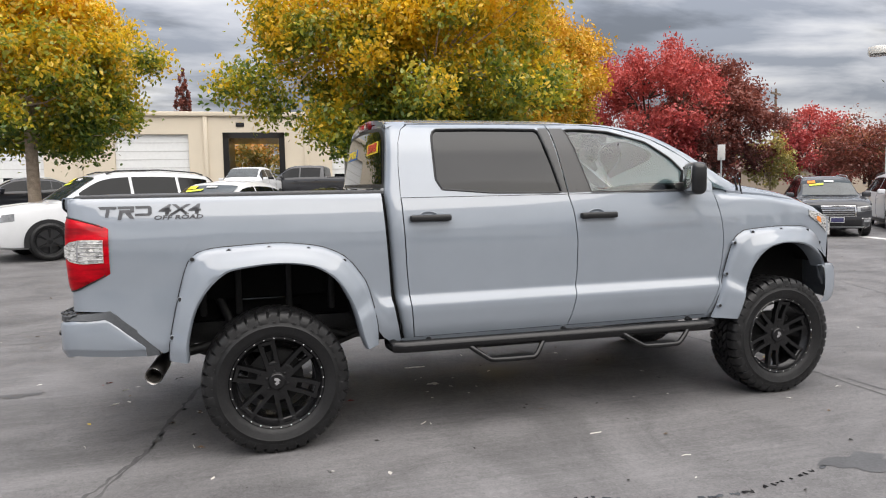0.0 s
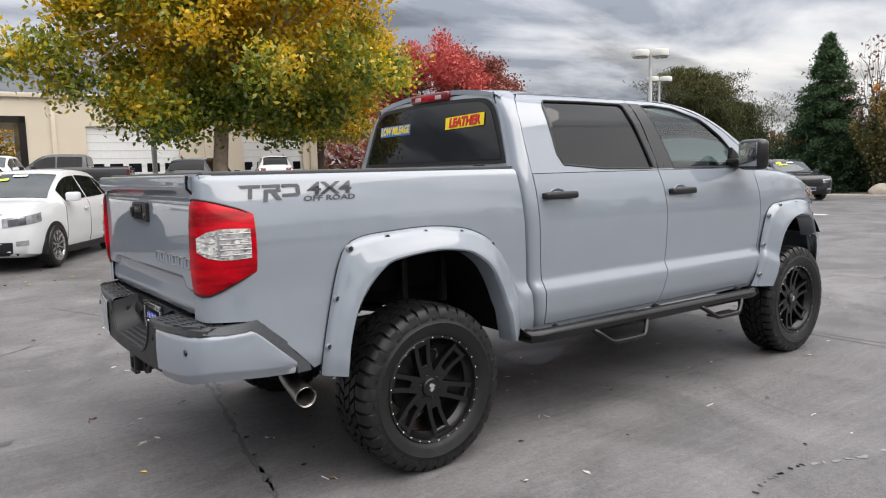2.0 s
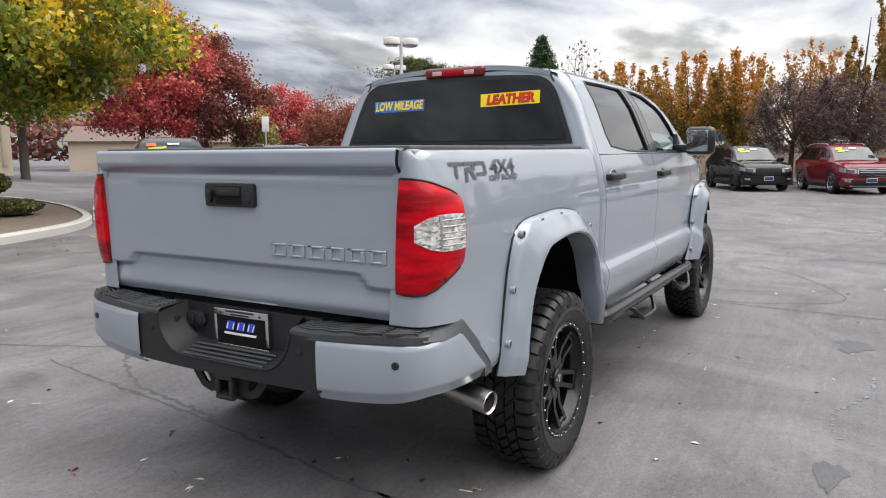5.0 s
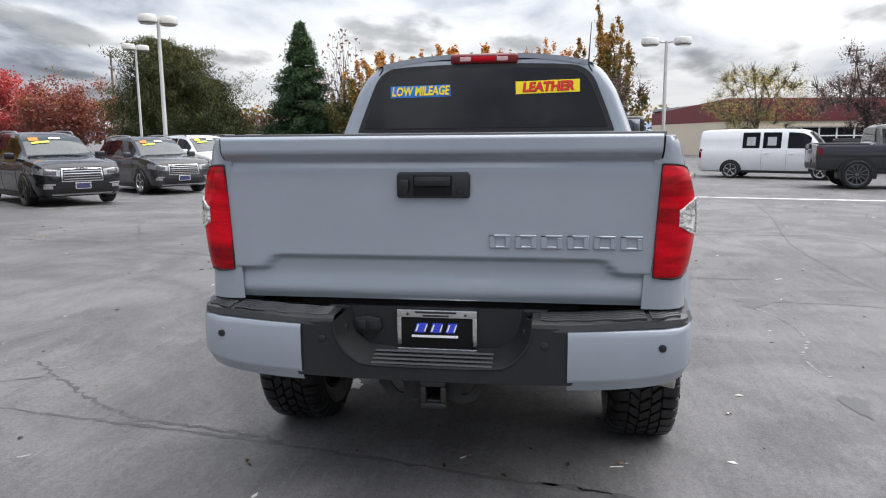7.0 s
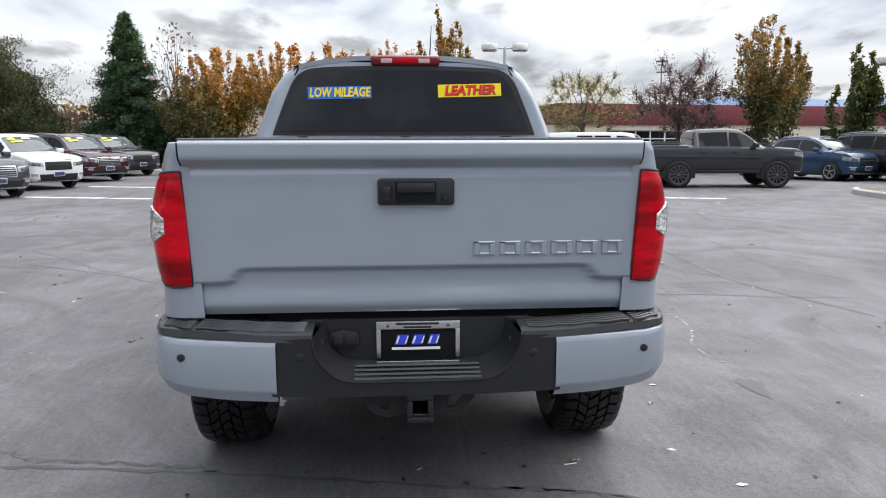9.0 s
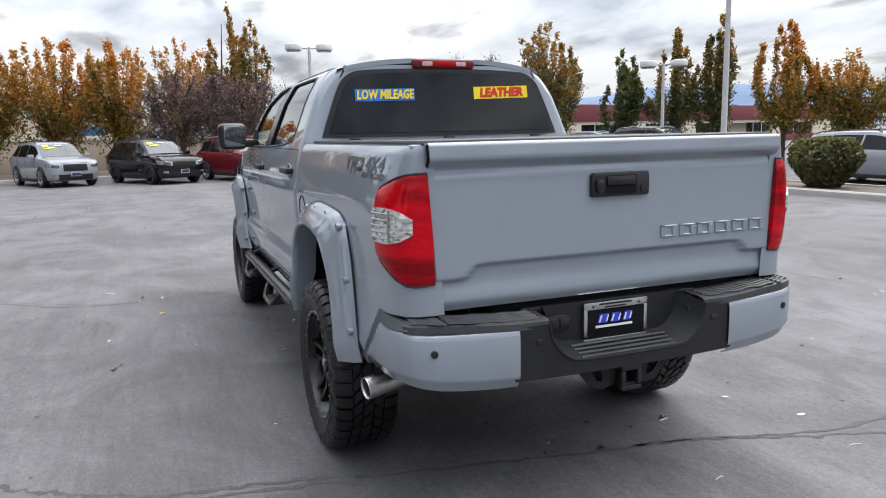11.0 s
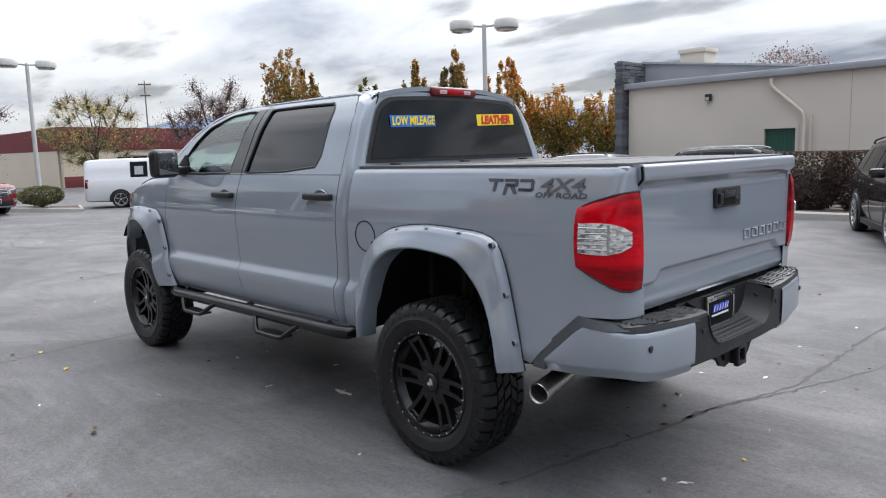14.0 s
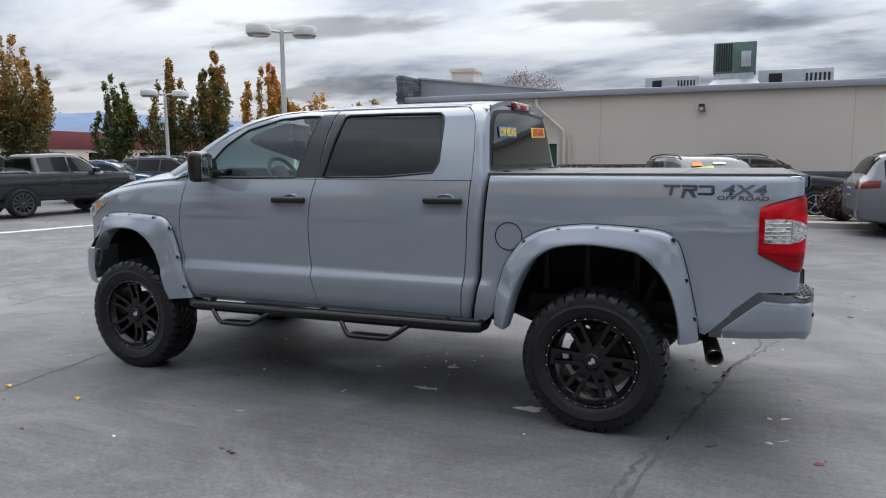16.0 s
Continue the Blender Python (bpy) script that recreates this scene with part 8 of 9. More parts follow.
# stone-clad end with a sloping metal parapet
core = box("stone_pier", 10.86, 11.06, -20.4, -18.60, -0.2, 4.58, STONE, bld, "dark ledge-stone pier", 0.01)
rs = np.random.default_rng(91)
zc = -0.15
while zc < 4.5:
    hc = float(rs.uniform(0.09, 0.15))
    yc = -20.4
    while yc < -18.63:
        ln = float(rs.uniform(0.35, 0.75))
        pr = float(rs.uniform(0.0, 0.035))
        box("ledge_stone", 10.83 - pr, 11.09 + pr, yc, min(yc + ln, -18.58 + pr) - 0.012, zc, zc + hc - 0.012, STONE, core, "", 0.006, None, 1)
        yc += ln
    zc += hc
prism("parapet", [(10.85, 3.8), (10.85, 4.58), (5.4, 3.94), (5.4, 3.8)], -20.4, -20.1, ROOFMET, bld, "grey metal sloping parapet")
prism("parapet_cap", [(10.9, 4.58), (10.9, 4.64), (5.3, 3.98), (5.3, 3.92)], -20.5, -20.0, GALV, bld, "pale parapet cap")
prism("parapet_fall", [(10.8, 3.60), (11.2, 3.66), (11.2, 3.80), (10.8, 3.80)], -18.95, -18.7, ROOFMET, bld)
for x0, x1, z1 in ((8.9, 9.8, 4.98),):
    box("chimney", x0, x1, -21.6, -20.7, 3.7, z1 - 0.15, STUCCO, bld, "beige chimney box", 0.01)
    box("chimney_cap", x0 - 0.06, x1 + 0.06, -21.66, -20.64, z1 - 0.15, z1, STUCCO, bld, "", 0.01)


def roof_unit(label, x, y, w, d, h, z, material):
    t = thing("roof_unit", label, "roof unit", pose(x, y, z))
    box("casing", -w / 2, w / 2, -d / 2, d / 2, 0.08, h, material, t, "", 0.02)
    box("plinth", -w / 2 + 0.08, w / 2 - 0.08, -d / 2 + 0.08, d / 2 - 0.08, -0.05, 0.1, GALV, t)
    for k in range(6):
        box("louvre", -w / 2 + 0.1 + k * (w * 0.35) / 6, -w / 2 + 0.1 + (k + 0.5) * (w * 0.35) / 6, d / 2, d / 2 + 0.02, 0.2, h - 0.15, GLOSSBLK, t, "dark louvre")
    box("hatch", w * 0.18, w * 0.36, d / 2, d / 2 + 0.03, 0.2, h - 0.12, IRON, t, "dark access hatch", 0.01)
    return t


roof_unit("grey rooftop air unit", 1.75, -21.6, 1.75, 1.2, 0.62, 3.72, GALV)
roof_unit("grey rooftop air unit", -2.1, -21.6, 2.2, 1.2, 0.68, 3.72, GALV)
t = thing("cooling_tower", "tall green-grey rooftop cooler on a hood", "roof unit", pose(-0.25, -21.4, 3.72))
grid_ob("hood", [[(sx * w, sy * w * 0.8, z) for sx, sy in ((-1, -1), (1, -1), (1, 1), (-1, 1))] for z, w in ((0.0, 0.95), (0.15, 0.93), (0.42, 0.62), (0.62, 0.60))], GALV, t, "galvanised sloping hood", closed=True, angle=20)
box("cabinet", -0.66, 0.66, -0.5, 0.5, 0.62, 1.62, GREENMET, t, "green-grey cabinet", 0.02)
for k in range(7):
    box("louvre", 0.08 + 0.075 * k, 0.12 + 0.075 * k, 0.5, 0.53, 0.68, 1.58, GLOSSBLK, t, "dark louvre")
box("motor_box", -0.5, -0.2, 0.5, 0.66, 0.8, 1.3, GALV, t, "", 0.02)

# ---- far building with a dark red upper wall ----
far = thing("building", "far low shop building, cream below and dark red above", "building")
far.matrix_world = Matrix.Translation((50.0 + 70 * math.cos(radians(-78)), -12.5 + 70 * math.sin(radians(-78)), 0)) @ Matrix.Rotation(radians(102), 4, "Z")
holes = [(59.5, 66.0, 0.8, 2.1), (51.0, 57.0, 0.8, 2.1), (40.0, 46.0, 0.0, 2.2), (31.5, 37.0, 0.0, 2.2), (23.0, 29.0, 0.0, 2.2), (15.0, 20.0, 0.0, 2.2), (6.0, 12.0, 0.0, 2.2)]
wall_with_openings("wall", 0.0, 70.0, -0.3, 2.5, 0.0, 0.3, holes, CREAM, far, "cream lower wall")
box("upper_wall", -0.15, 70.2, -0.4, 0.14, 2.5, 4.1, REDBAND, far, "dark red upper wall", 0.02)
box("roof", 0.0, 70.0, -16.0, -0.4, 3.7, 3.9, ROOFMET, far)
box("end_wall", 69.8, 70.1, -16.0, -0.4, -0.3, 2.5, CREAM, far)
prism("end_gable", [(-16.0, 2.5), (-16.0, 3.5), (-0.4, 4.1), (-0.4, 2.5)], 69.78, 70.12, REDBAND, far, "", plane="yz")
box("back_wall", 0.0, 70.0, -16.2, -16.0, -0.3, 3.7, CREAM, far)
box("plinth", -0.1, 70.0, 0.0, 0.08, -0.3, 0.75, REDBAND, far, "dark red wall base", 0.01)
for xa, xb, za, zb in holes:
    w = box("window", xa, xb, -0.28, -0.24, za, zb, CARGLASS, far, "dark shop window")
    n = 5 if za > 0.5 else 3
    for k in range(n + 1):
        x = xa + (xb - xa) * k / n
        box("window_bar", x - 0.05, x + 0.05, -0.24, -0.18, za, zb, WHITEDOOR if za > 0.5 else CREAM, w)
    if za > 0.5:
        for z in (za + 0.03, 0.5 * (za + zb), zb - 0.03):
            box("window_bar", xa, xb, -0.24, -0.19, z - 0.04, z + 0.04, WHITEDOOR, w)
box("shop_sign", 12.5, 14.6, 0.14, 0.22, 2.3, 2.8, YELLOW, far, "yellow shop sign", 0.02)

# ---- cream workshop behind the trees ----
shop = thing("building", "cream workshop with white roller doors and an open bay", "building")
shop.matrix_world = Matrix.Translation((-1.0, 41.0, gz(0, 41))) @ Matrix.Rotation(radians(-4), 4, "Z") @ Matrix.Rotation(math.pi, 4, "Z")
# local x runs to the left as seen from the lot; local +y faces the lot
holes = [(-0.6, -4.3, 0.0, 4.1), (1.4, 5.6, 0.0, 4.0), (-7.2, -12.2, 0.0, 3.6), (9.5, 13.5, 0.0, 4.0), (-16.0, -20.0, 0.0, 3.6)]
holes = [(min(a, b), max(a, b), c, d) for a, b, c, d in holes]
wall_with_openings("wall", -21.0, 32.0, -0.6, 5.1, 0.0, 0.35, holes, CREAM, shop, "cream wall")
box("roof_edge", -21.2, 32.2, -0.5, 0.18, 5.1, 5.35, CREAM, shop, "pale roof edge", 0.02)
for xa, xb, za, zb in holes[1:]:
    d = box("roller_door", xa, xb, -0.25, -0.2, za, zb, WHITEDOOR, shop, "white sectional door")
    for k in range(1, 8):
        z = za + (zb - za) * k / 8
        box("door_joint", xa, xb, -0.2, -0.188, z - 0.02, z + 0.02, POLE, d)
    for k in range(5):
        w = (xb - xa) / 5
        box("door_light", xa + w * k + 0.15, xa + w * (k + 1) - 0.15, -0.2, -0.185, za + 1.0, za + 1.5, CARGLASS, d, "dark door window")
xa, xb, za, zb = holes[0]
for x in (xa, xb - 0.35):
    box("bay_post", x, x + 0.35, -6.0, 0.05, 0.0, zb, GLOSSBLK, shop, "dark bay jamb")
box("bay_lintel", xa, xb, -6.0, 0.05, zb - 0.35, zb, GLOSSBLK, shop, "dark bay lintel")
for x in (-20.6, -13.8, -5.6, 0.4, 7.5, 15.0, 22.0):
    box("pilaster", x - 0.12, x + 0.12, 0.0, 0.12, 0.0, 5.1, CREAM, shop, "", 0.01)
tree("small orange tree beyond the workshop bay", 1.6, 50.0, 4.2, 2.2, 0.8, 0.1, LEAF_ORANGE, 2600, 0.2, 52)
box("wall_vent", -1.9, -1.4, 0.0, 0.06, 4.45, 4.7, IRON, shop, "dark wall vent", 0.01)

# ---- low walls, houses and woods far off ----
t = thing("boundary_wall", "low tan wall behind the trees", "wall", pose(41.0, 3.0, 0, 0, 0, 93))
box("panel", -8.0, 12.0, -0.1, 0.1, -0.2, 1.7, FARWALL, t, "tan wall panel", 0.02)
box("coping", -8.0, 12.0, -0.16, 0.16, 1.7, 1.8, CONCRETE, t, "", 0.02)
t = thing("canopy", "bright blue canopy behind the trees", "canopy", pose(43.0, 5.6, 0, 0, 0, 93))
box("roof", -1.6, 1.6, -0.8, 0.8, 2.0, 2.5, paint("blue_canopy", (0.02, 0.22, 0.50)), t, "", 0.03)
for sx in (-1.4, 1.4):
    box("post", sx - 0.06, sx + 0.06, -0.06, 0.06, 0.0, 2.0, GALV, t)


def house(label, x, y, w, d, h, rise, angle, wallm, roofm):
    t = thing("house", label, "house", pose(x, y, gz(x, y), 0, 0, angle))
    box("wall", -w / 2, w / 2, -d / 2, d / 2, -0.3, h, wallm, t)
    prism("roof", [(-w / 2 - 0.4, h), (w / 2 + 0.4, h), (0, h + rise)], -d / 2 - 0.4, d / 2 + 0.4, roofm, t)
    for k in (-0.28, 0.28):
        wd = box("window", k * w - 0.6, k * w + 0.6, -d / 2 - 0.03, -d / 2 + 0.01, 0.9, 2.0, CARGLASS, t, "dark window")
        box("window_frame", k * w - 0.68, k * w + 0.68, -d / 2 - 0.05, -d / 2 - 0.03, 1.98, 2.08, WHITEDOOR, wd)
    return t


BROWNROOF = mat("brown_shingle_roof", (0.15, 0.11, 0.09), 0.9, var=0.15, scale=1.0)
for hx, hy, an in ((60, 58, 30), (74, 44, 20), (44, 62, 50), (86, 30, 10), (95, 12, 0), (70, 16, 5)):
    house("distant tan house with a brown roof", hx, hy, 14, 9, 2.7, 1.6, an, FARWALL, BROWNROOF)
house("distant pale shop with a green roof band", 60, 11, 16, 12, 4.2, 0.8, 92, CREAM, GREENMET)


def far_woods(label, pts, n, material, seed, hmin, hmax, size=0.6):
    rng = np.random.default_rng(seed)
    k = rng.integers(0, len(pts) - 1, n)
    u = rng.uniform(0, 1, (n, 1))
    p = np.array(pts, float)
    q = p[k] * (1 - u) + p[k + 1] * u
    lump = 0.55 + 0.45 * np.abs(np.sin(q[:, 0] * 0.13 + seed) * np.cos(q[:, 1] * 0.17 + 2 * seed))
    z = rng.uniform(0, 1, n) ** 0.9 * (hmin + (hmax - hmin) * lump)
    pos = np.stack([q[:, 0] + rng.normal(size=n) * 2.5, q[:, 1] + rng.normal(size=n) * 2.5, z + 1.0], 1)
    t = thing("far_woods", label, "woods", kind="stuff")
    leaf_mesh("foliage", pos, size, material, t, rng)


far_woods("distant mixed autumn trees", [(-60, 85), (-20, 90), (20, 88), (60, 80), (95, 60), (120, 30)], 9000, LEAF_COL, 81, 2.5, 6.0)
far_woods("distant rust-coloured trees", [(30, 70), (60, 66), (90, 45), (110, 15)], 5000, LEAF_DKRED, 82, 2.0, 5.0)
far_woods("distant brown trees", [(110, 20), (125, -20), (115, -70), (90, -110), (50, -120)], 5000, LEAF_COL, 83, 2.0, 5.5)

# unseen woods behind the viewpoint, added to close the horizon in reflections
far_woods("distant brown trees", [(-70, 90), (-95, 40), (-100, -10), (-85, -60), (-40, -105), (50, -120)], 9000, LEAF_COL, 84, 2.0, 5.5)

# mountains on the horizon, the air's haze put into their blue
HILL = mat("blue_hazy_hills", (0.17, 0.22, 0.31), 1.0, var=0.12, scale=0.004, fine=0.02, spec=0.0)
rows = []
# full circle: the unseen part of the ridge is added for reflections
for k in range(181):
    a = radians(-180 + 2 * k)
    r = 1700
    h = 92 + 34 * noise.noise(Vector((4 * math.cos(a), 4 * math.sin(a), 0.3))) + 14 * noise.noise(Vector((14 * math.cos(a), 14 * math.sin(a), 1.3)))
    h *= (smooth(55, 20, math.degrees(a)) * 0.8 + 0.2) * (0.32 + 0.68 * smooth(-12, -27, math.degrees(a)) * smooth(-110, -90, math.degrees(a)))
    rows.append([((r + d) * math.cos(a), (r + d) * math.sin(a), z * h) for d, z in ((-350, -0.05), (-220, 0.3), (-90, 0.72), (0, 1.0), (300, 0.4))])
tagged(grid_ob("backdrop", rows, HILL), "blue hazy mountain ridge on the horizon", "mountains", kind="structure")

# ---- marks, cracks and litter on the asphalt ----
def strip(name, pts, width, material, label, category, h=0.002, jag=0.0, seed=0, dash=0.0):
    rng = np.random.default_rng(seed)
    q = spline(pts, max(10, int(14 * len(pts))))
    verts, faces, prev = [], [], None
    for i, p in enumerate(q):
        d = q[min(i + 1, len(q) - 1)] - q[max(i - 1, 0)]
        nrm = np.array([-d[1], d[0]]) / (np.linalg.norm(d) + 1e-9)
        p = p + nrm * rng.normal() * jag * 0.6
        w = 0.55 * width * (1 + (rng.uniform(-0.6, 0.6) if jag else 0)) / 2
        z = gz(p[0], p[1]) + h
        verts += [(*(p - nrm * w), z), (*(p + nrm * w), z)]
        if prev is not None and rng.uniform() >= dash:
            faces.append((prev, prev + 1, 2 * i + 1, 2 * i))
        prev = 2 * i
    return tagged(mesh_ob(name, verts, faces, material, smooth=False), label, category, kind="structure")


WETTAR = mat("glossy_sealant", (0.018, 0.018, 0.019), 0.06, var=0.2, spec=1.0, coat=1.0, coat_rough=0.03)
WETTAR.node_tree.nodes["Principled BSDF"].inputs["Coat IOR"].default_value = 2.0
STAIN = mat("dark_oil_stain", (0.070, 0.070, 0.072), 0.5, var=0.3, scale=8)
CRK = "thin dark crack in the asphalt"
SEAL = "dark sealed joint in the asphalt"
FAINT = mat("faded_sealant", (0.096, 0.095, 0.095), 0.8, var=0.3, scale=7, spec=0.15)
strip("crack", [(-0.95, -6.5), (-1.05, -4.5), (-1.0, -3.1), (-1.0, -1.9), (-0.98, -1.4), (-0.8, -0.8), (-0.7, -0.2), (-0.5, 0.8), (-0.4, 1.4), (-0.3, 2.2), (-0.2, 3.0)], 0.05, FAINT, SEAL, "crack", jag=0.012, seed=1)
strip("crack", [(5.2, 4.6), (4.6, 3.3), (4.15, 2.5), (4.25, 1.2), (4.4, -0.5), (4.3, -2.6)], 0.04, FAINT, CRK, "crack", jag=0.012, seed=3)
strip("crack", [(-0.7, -0.4), (-0.77, -0.68), (-0.93, -1.1), (-1.1, -1.61), (-1.27, -2.13), (-1.5, -3.2)], 0.034, FAINT, CRK, "crack", jag=0.014, seed=22)
strip("crack", [(9.4, 6.0), (9.0, 4.0), (8.5, 2.4), (8.1, 0.6), (8.3, -0.8), (8.0, -3.5), (8.4, -7.0)], 0.032, TAR, CRK, "crack", jag=0.015, seed=4)
strip("crack", [(5.65, 9.0), (5.66, 7.8), (5.65, 6.4), (6.4, 5.0), (7.6, 4.4)], 0.03, TAR, CRK, "crack", jag=0.015, seed=5)
strip("crack", [(5.9, 5.6), (6.6, 6.1), (8.7, 7.2), (10.9, 7.3), (13.0, 6.6)], 0.03, TAR, CRK, "crack", jag=0.03, seed=6)
strip("crack", [(2.2, -4.2), (3.7, -3.72), (5.0, -3.69), (7.2, -3.84), (11.0, -4.6), (14.0, -5.0)], 0.035, TAR, SEAL, "crack", jag=0.012, seed=7)
strip("crack", [(1.0, -2.24), (1.2, -2.21), (1.45, -2.22), (1.75, -2.34), (2.0, -2.41), (2.3, -2.42), (2.6, -2.36), (2.95, -2.27)], 0.04, WETTAR, "broken glossy sealed crack", "crack", 0.003, 0.01, 8, 0.5)
strip("crack", [(-0.35, 5.6), (0.5, 6.1), (1.3, 6.4), (2.4, 6.6)], 0.03, TAR, CRK, "crack", jag=0.012, seed=9)
strip("crack", [(7.5, -6.6), (9.2, -6.0), (11.5, -6.6), (12.8, -8.4)], 0.03, TAR, CRK, "crack", jag=0.03, seed=10)
strip("crack", [(11.5, 3.5), (13.5, 2.6), (15.5, 3.2), (18.0, 2.4), (21.0, 2.8)], 0.04, TAR, CRK, "crack", jag=0.05, seed=11)
strip("crack", [(12.0, -1.0), (14.0, -0.4), (17.0, -1.4), (20.0, -0.6)], 0.04, TAR, CRK, "crack", jag=0.05, seed=12)
strip("crack", [(-6.0, 2.6), (-4.0, 3.1), (-2.4, 3.0), (-1.2, 3.6)], 0.03, TAR, CRK, "crack", jag=0.02, seed=13)
strip("crack", [(16.5, -2.2), (14.2, -1.2), (12.6, -2.6), (10.6, -2.4), (9.0, -1.2)], 0.035, TAR, CRK, "crack", jag=0.05, seed=14)
strip("crack", [(0.6, 3.2), (0.01, 2.37), (-0.26, 1.87), (-0.33, 1.44), (-0.43, 0.94)], 0.05, FAINT, CRK, "crack", jag=0.02, seed=15)
strip("crack", [(6.3, 5.0), (5.45, 4.15), (4.84, 3.48), (4.4, 2.79), (4.1, 2.2)], 0.03, TAR, CRK, "crack", jag=0.03, seed=16)
strip("crack", [(7.9, 6.9), (9.0, 7.0), (12.0, 7.4), (14.0, 7.7)], 0.035, TAR, CRK, "crack", jag=0.03, seed=17)
strip("crack", [(3.2, -2.5), (3.15, -3.2), (3.0, -3.7), (2.9, -4.6)], 0.03, TAR, CRK, "crack", jag=0.015, seed=18)
strip("crack", [(7.3, -4.85), (5.8, -4.7), (4.8, -4.6), (3.8, -5.0)], 0.028, TAR, CRK, "crack", jag=0.015, seed=19)
strip("crack", [(-0.9, 5.4), (-0.47, 4.4), (-0.12, 3.6), (0.3, 2.9)], 0.03, TAR, CRK, "crack", jag=0.012, seed=20)
strip("crack", [(4.5, -0.9), (4.55, -1.5), (5.2, -2.2), (6.9, -1.3), (7.0, -0.1)], 0.028, TAR, CRK, "crack", jag=0.012, seed=21)
for n_, pts in enumerate(([(15.35, -4.0), (14.3, -8.6)], [(16.5, 10.4), (15.55, 6.4)], [(20.6, 10.0), (19.6, 6.2)])):
    strip("parking_line", pts, 0.40, LINEPAINT, "worn white painted parking line", "road marking", 0.003, 0.004, 20 + n_)


def blot(x, y, rx, ry, seed, material, label):
    rng = np.random.default_rng(seed)
    n = 26
    k = [1 + 0.35 * math.sin(3 * a + seed) * rng.uniform(0.3, 1) + rng.uniform(-0.18, 0.18) for a in np.linspace(0, 2 * math.pi, n, endpoint=False)]
    verts = [(x + rx * k[i] * math.cos(2 * math.pi * i / n), y + ry * k[i] * math.sin(2 * math.pi * i / n), gz(x, y) + 0.003) for i in range(n)]
    tagged(mesh_ob("stain", verts, [tuple(range(n))], material, smooth=False), label, "stain", kind="structure")


for i, (x, y, rx, ry) in enumerate(((0.5, -2.22, 0.16, 0.07), (3.16, -2.3, 0.2, 0.13), (-1.9, 0.9, 0.14, 0.06), (2.0, 0.3, 0.3, 0.2))):
    blot(x, y, rx, ry, 30 + i, STAIN, "dark oily stain on the asphalt")


def litter(name, label, material, places, size, seed, curl=0.5):
    """Dry leaves and scraps lying on the ground, each a small bent blade."""
    rng = np.random.default_rng(seed)
    verts, faces = [], []
    for x, y in places:
        s = size * rng.uniform(0.5, 1.4)
        a = rng.uniform(0, 2 * math.pi)
        c, d = math.cos(a), math.sin(a)
        z = gz(x, y) + 0.004
        b = len(verts)
        for u, v, h in ((-1, 0, 0), (-0.2, 0.45, curl * rng.uniform(0.1, 0.8)), (1, 0.1, curl * rng.uniform(0, 0.6)), (-0.1, -0.5, curl * rng.uniform(0.0, 0.7)), (0.1, 0.0, 0.02)):
            verts.append((x + s * (u * c - v * d), y + s * (u * d + v * c), z + s * h))
        faces += [(b, b + 4, b + 1), (b + 4, b + 2, b + 1), (b, b + 3, b + 4), (b + 4, b + 3, b + 2)]
    tagged(mesh_ob(name, verts, faces, material, smooth=False), label, "litter", kind="stuff")


rg = np.random.default_rng(77)
DRY, PALE, YLEAF, REDLEAF = mat("dry_brown_leaf", (0.10, 0.065, 0.04), 0.8, island=0.5), mat("pale_scrap", (0.62, 0.60, 0.54), 0.7, island=0.2), mat("yellow_leaf", (0.50, 0.34, 0.05), 0.7, island=0.4), mat("red_leaf", (0.20, 0.03, 0.03), 0.7, island=0.4)


def around(n, x0, x1, y0, y1):
    return [(float(a), float(b)) for a, b in zip(rg.uniform(x0, x1, n), rg.uniform(y0, y1, n))]


litter("dry_leaves", "scattered dry brown leaves", DRY, around(70, -5, 6, -5, 6) + around(220, 4, 24, -12, 10) + [(1.74, -0.75), (1.85, -0.8), (1.87, 2.13), (1.95, 2.1), (-0.72, 1.0), (2.4, 0.9), (0.72, 1.77), (-0.5, -0.05), (-1.1, 2.05), (-0.47, -0.8)], 0.024, 1)
litter("pale_scraps", "scattered pale dry grass and scraps", PALE, around(60, -5, 6, -5, 6) + around(120, 5, 24, -12, 10) + [(1.37, 0.66), (1.3, 0.64), (1.21, 0.66), (1.41, -0.03), (1.3, 0.05), (1.19, -0.12), (1.19, 0.25), (1.25, 0.3), (1.5, 0.2), (1.6, -0.1), (-1.12, 0.38), (2.9, -0.79), (-1.03, 0.41)], 0.022, 2, 0.25)
litter("yellow_leaves", "fallen yellow leaves near the island", YLEAF, around(170, -3, 6, 7.0, 9.8) + around(8, -4, 5, -4, 6) + [(0.41, 5.26)], 0.03, 3)
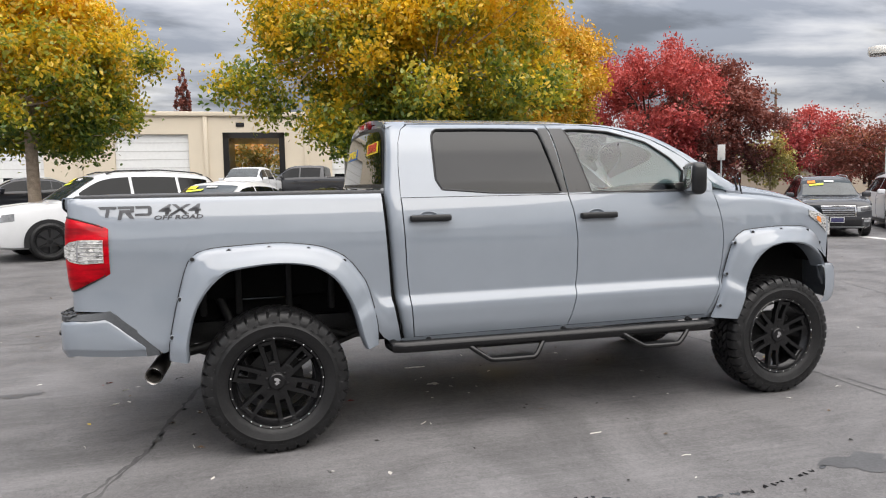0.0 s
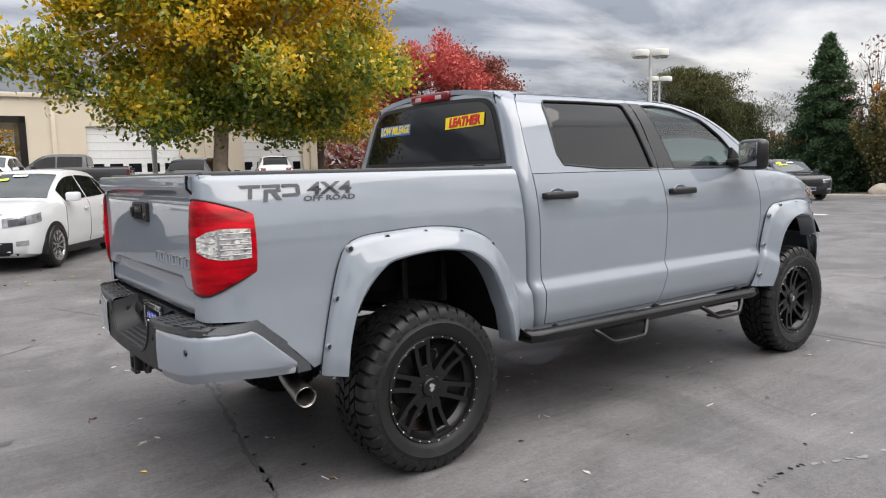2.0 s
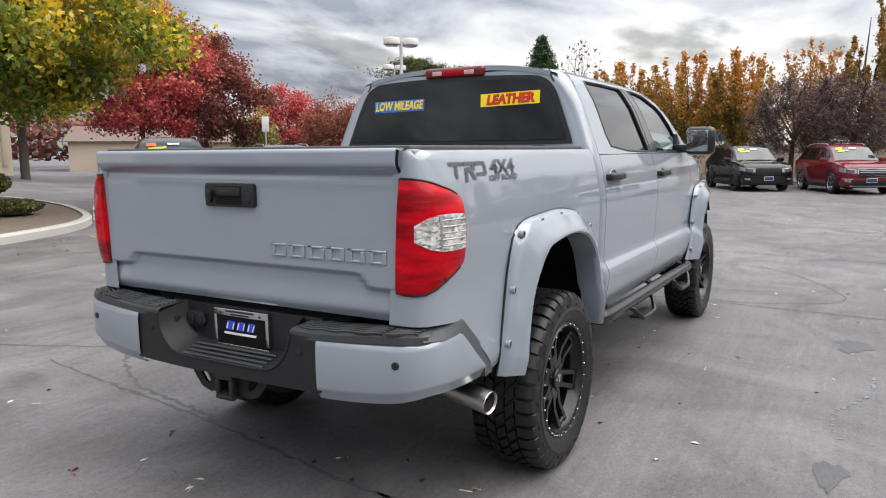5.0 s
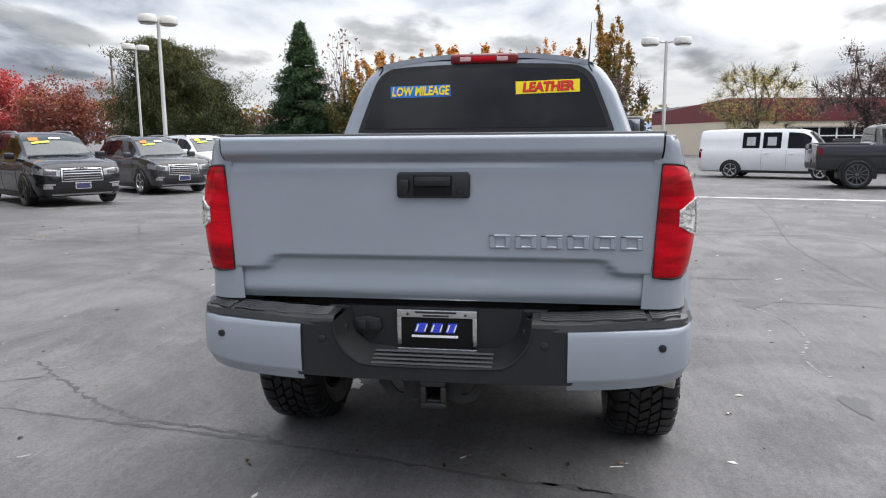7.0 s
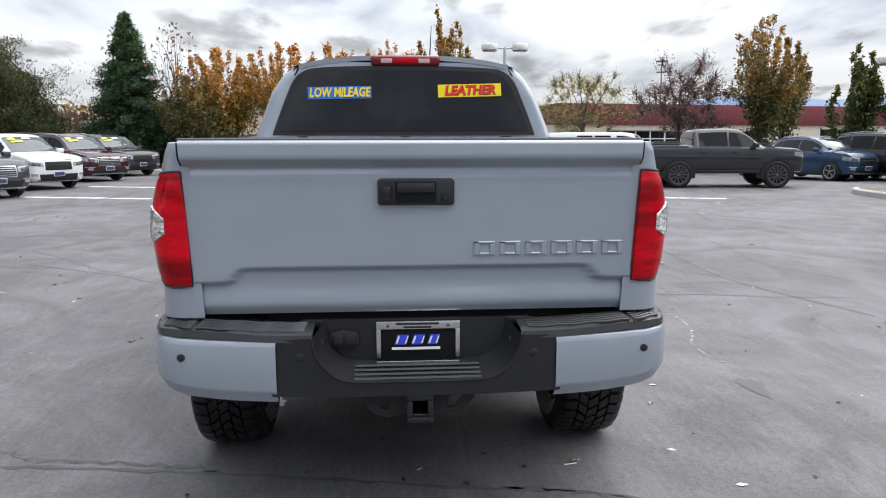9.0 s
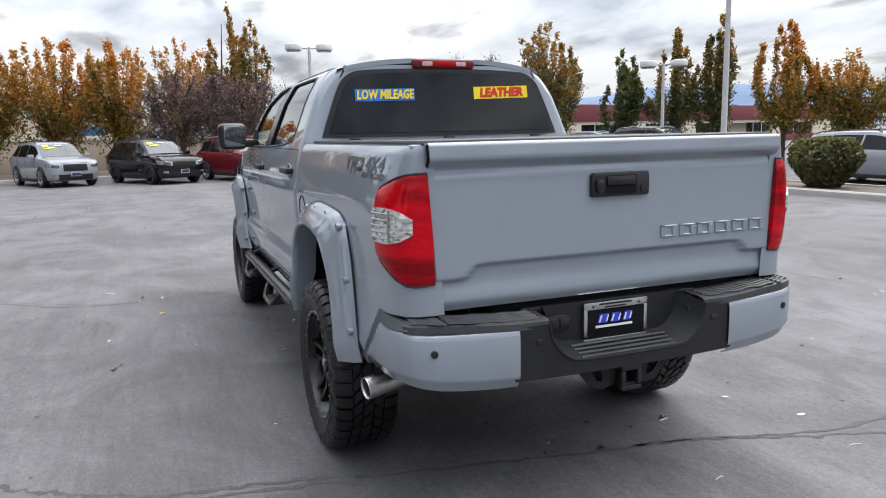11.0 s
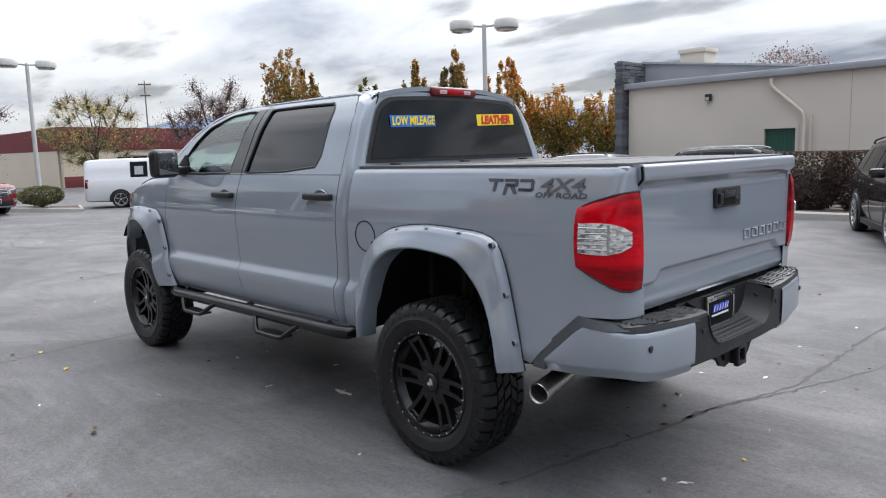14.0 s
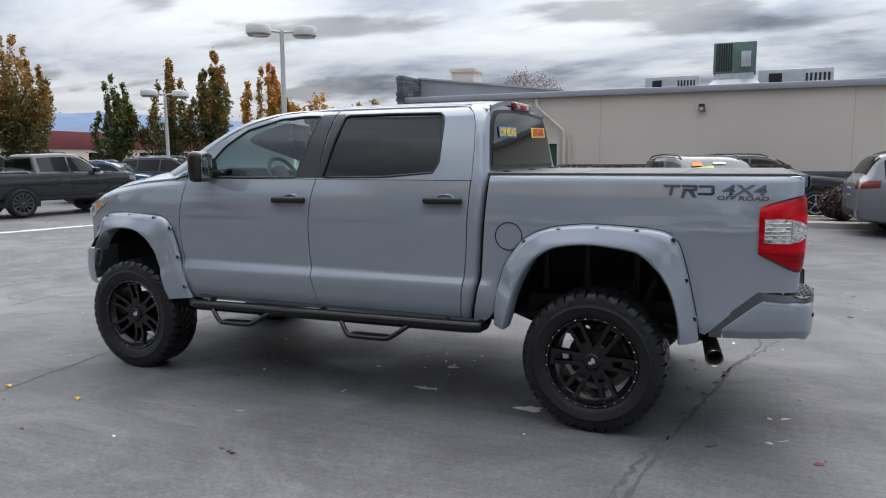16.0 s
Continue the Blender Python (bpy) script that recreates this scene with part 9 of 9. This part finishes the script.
litter("red_leaves", "scattered fallen red leaves", REDLEAF, around(5, -4, 5, -4, 5) + around(170, 16, 21, -11, -7) + [(-1.26, 1.05), (-1.3, 0.99)], 0.026, 4)
for x, y, rx, ry in ((0.45, 0.80, 0.09, 0.05), (1.29, 0.66, 0.09, 0.02), (1.3, 0.1, 0.05, 0.03)):
    blot(x, y, rx, ry, int(100 * x), PALE, "pale flaked paint on the asphalt")


def straws(label, material, places, length, seed):
    """Thin dry grass blades and twigs lying on the ground."""
    rng = np.random.default_rng(seed)
    verts, faces = [], []
    for x, y in places:
        s, a, bend = length * rng.uniform(0.5, 1.3), rng.uniform(0, math.pi), rng.uniform(-0.3, 0.3)
        c, d = math.cos(a), math.sin(a)
        b = len(verts)
        for u in (-1, 0, 1):
            for v, h in ((-0.05, 0.003), (0.0, 0.008), (0.05, 0.003)):
                w = v + bend * u * u
                verts.append((x + s * (u * c - w * d), y + s * (u * d + w * c), gz(x, y) + h))
        for i in (0, 3):
            for j in (0, 1):
                faces.append((b + i + j, b + i + j + 3, b + i + j + 4, b + i + j + 1))
    tagged(mesh_ob("dry_straws", verts, faces, material, smooth=False), label, "litter", kind="stuff")


straws("pale dry grass blades scattered on the asphalt", PALE, around(18, -3, 5, -4, 4.5) + around(30, 5, 18, -9, 8) + [(-0.8, 2.16), (-1.12, 0.37), (-0.5, -0.04), (1.01, -0.84), (-0.47, -0.81), (1.97, -1.38), (-1.17, -0.55), (-0.51, -0.77), (0.97, -0.82)], 0.035, 5)
litter("dark_crumbs", "small dark crumbs and grit on the asphalt", mat("dark_grit", (0.02, 0.018, 0.016), 0.8), around(60, -4, 6, -5, 5) + around(120, 6, 22, -10, 9) + [(-0.51, 0.51), (-0.61, 0.05), (-0.69, 1.02), (-0.52, -0.54), (1.74, -0.75), (-1.28, 1.06), (-0.73, 2.79), (0.25, -1.46), (0.24, -1.44), (2.31, -1.2), (1.14, -1.38), (3.38, -2.01), (1.87, 2.13), (1.83, 2.15), (-0.73, 0.99), (2.41, 0.88), (1.79, -0.68)], 0.018, 6, 0.6)
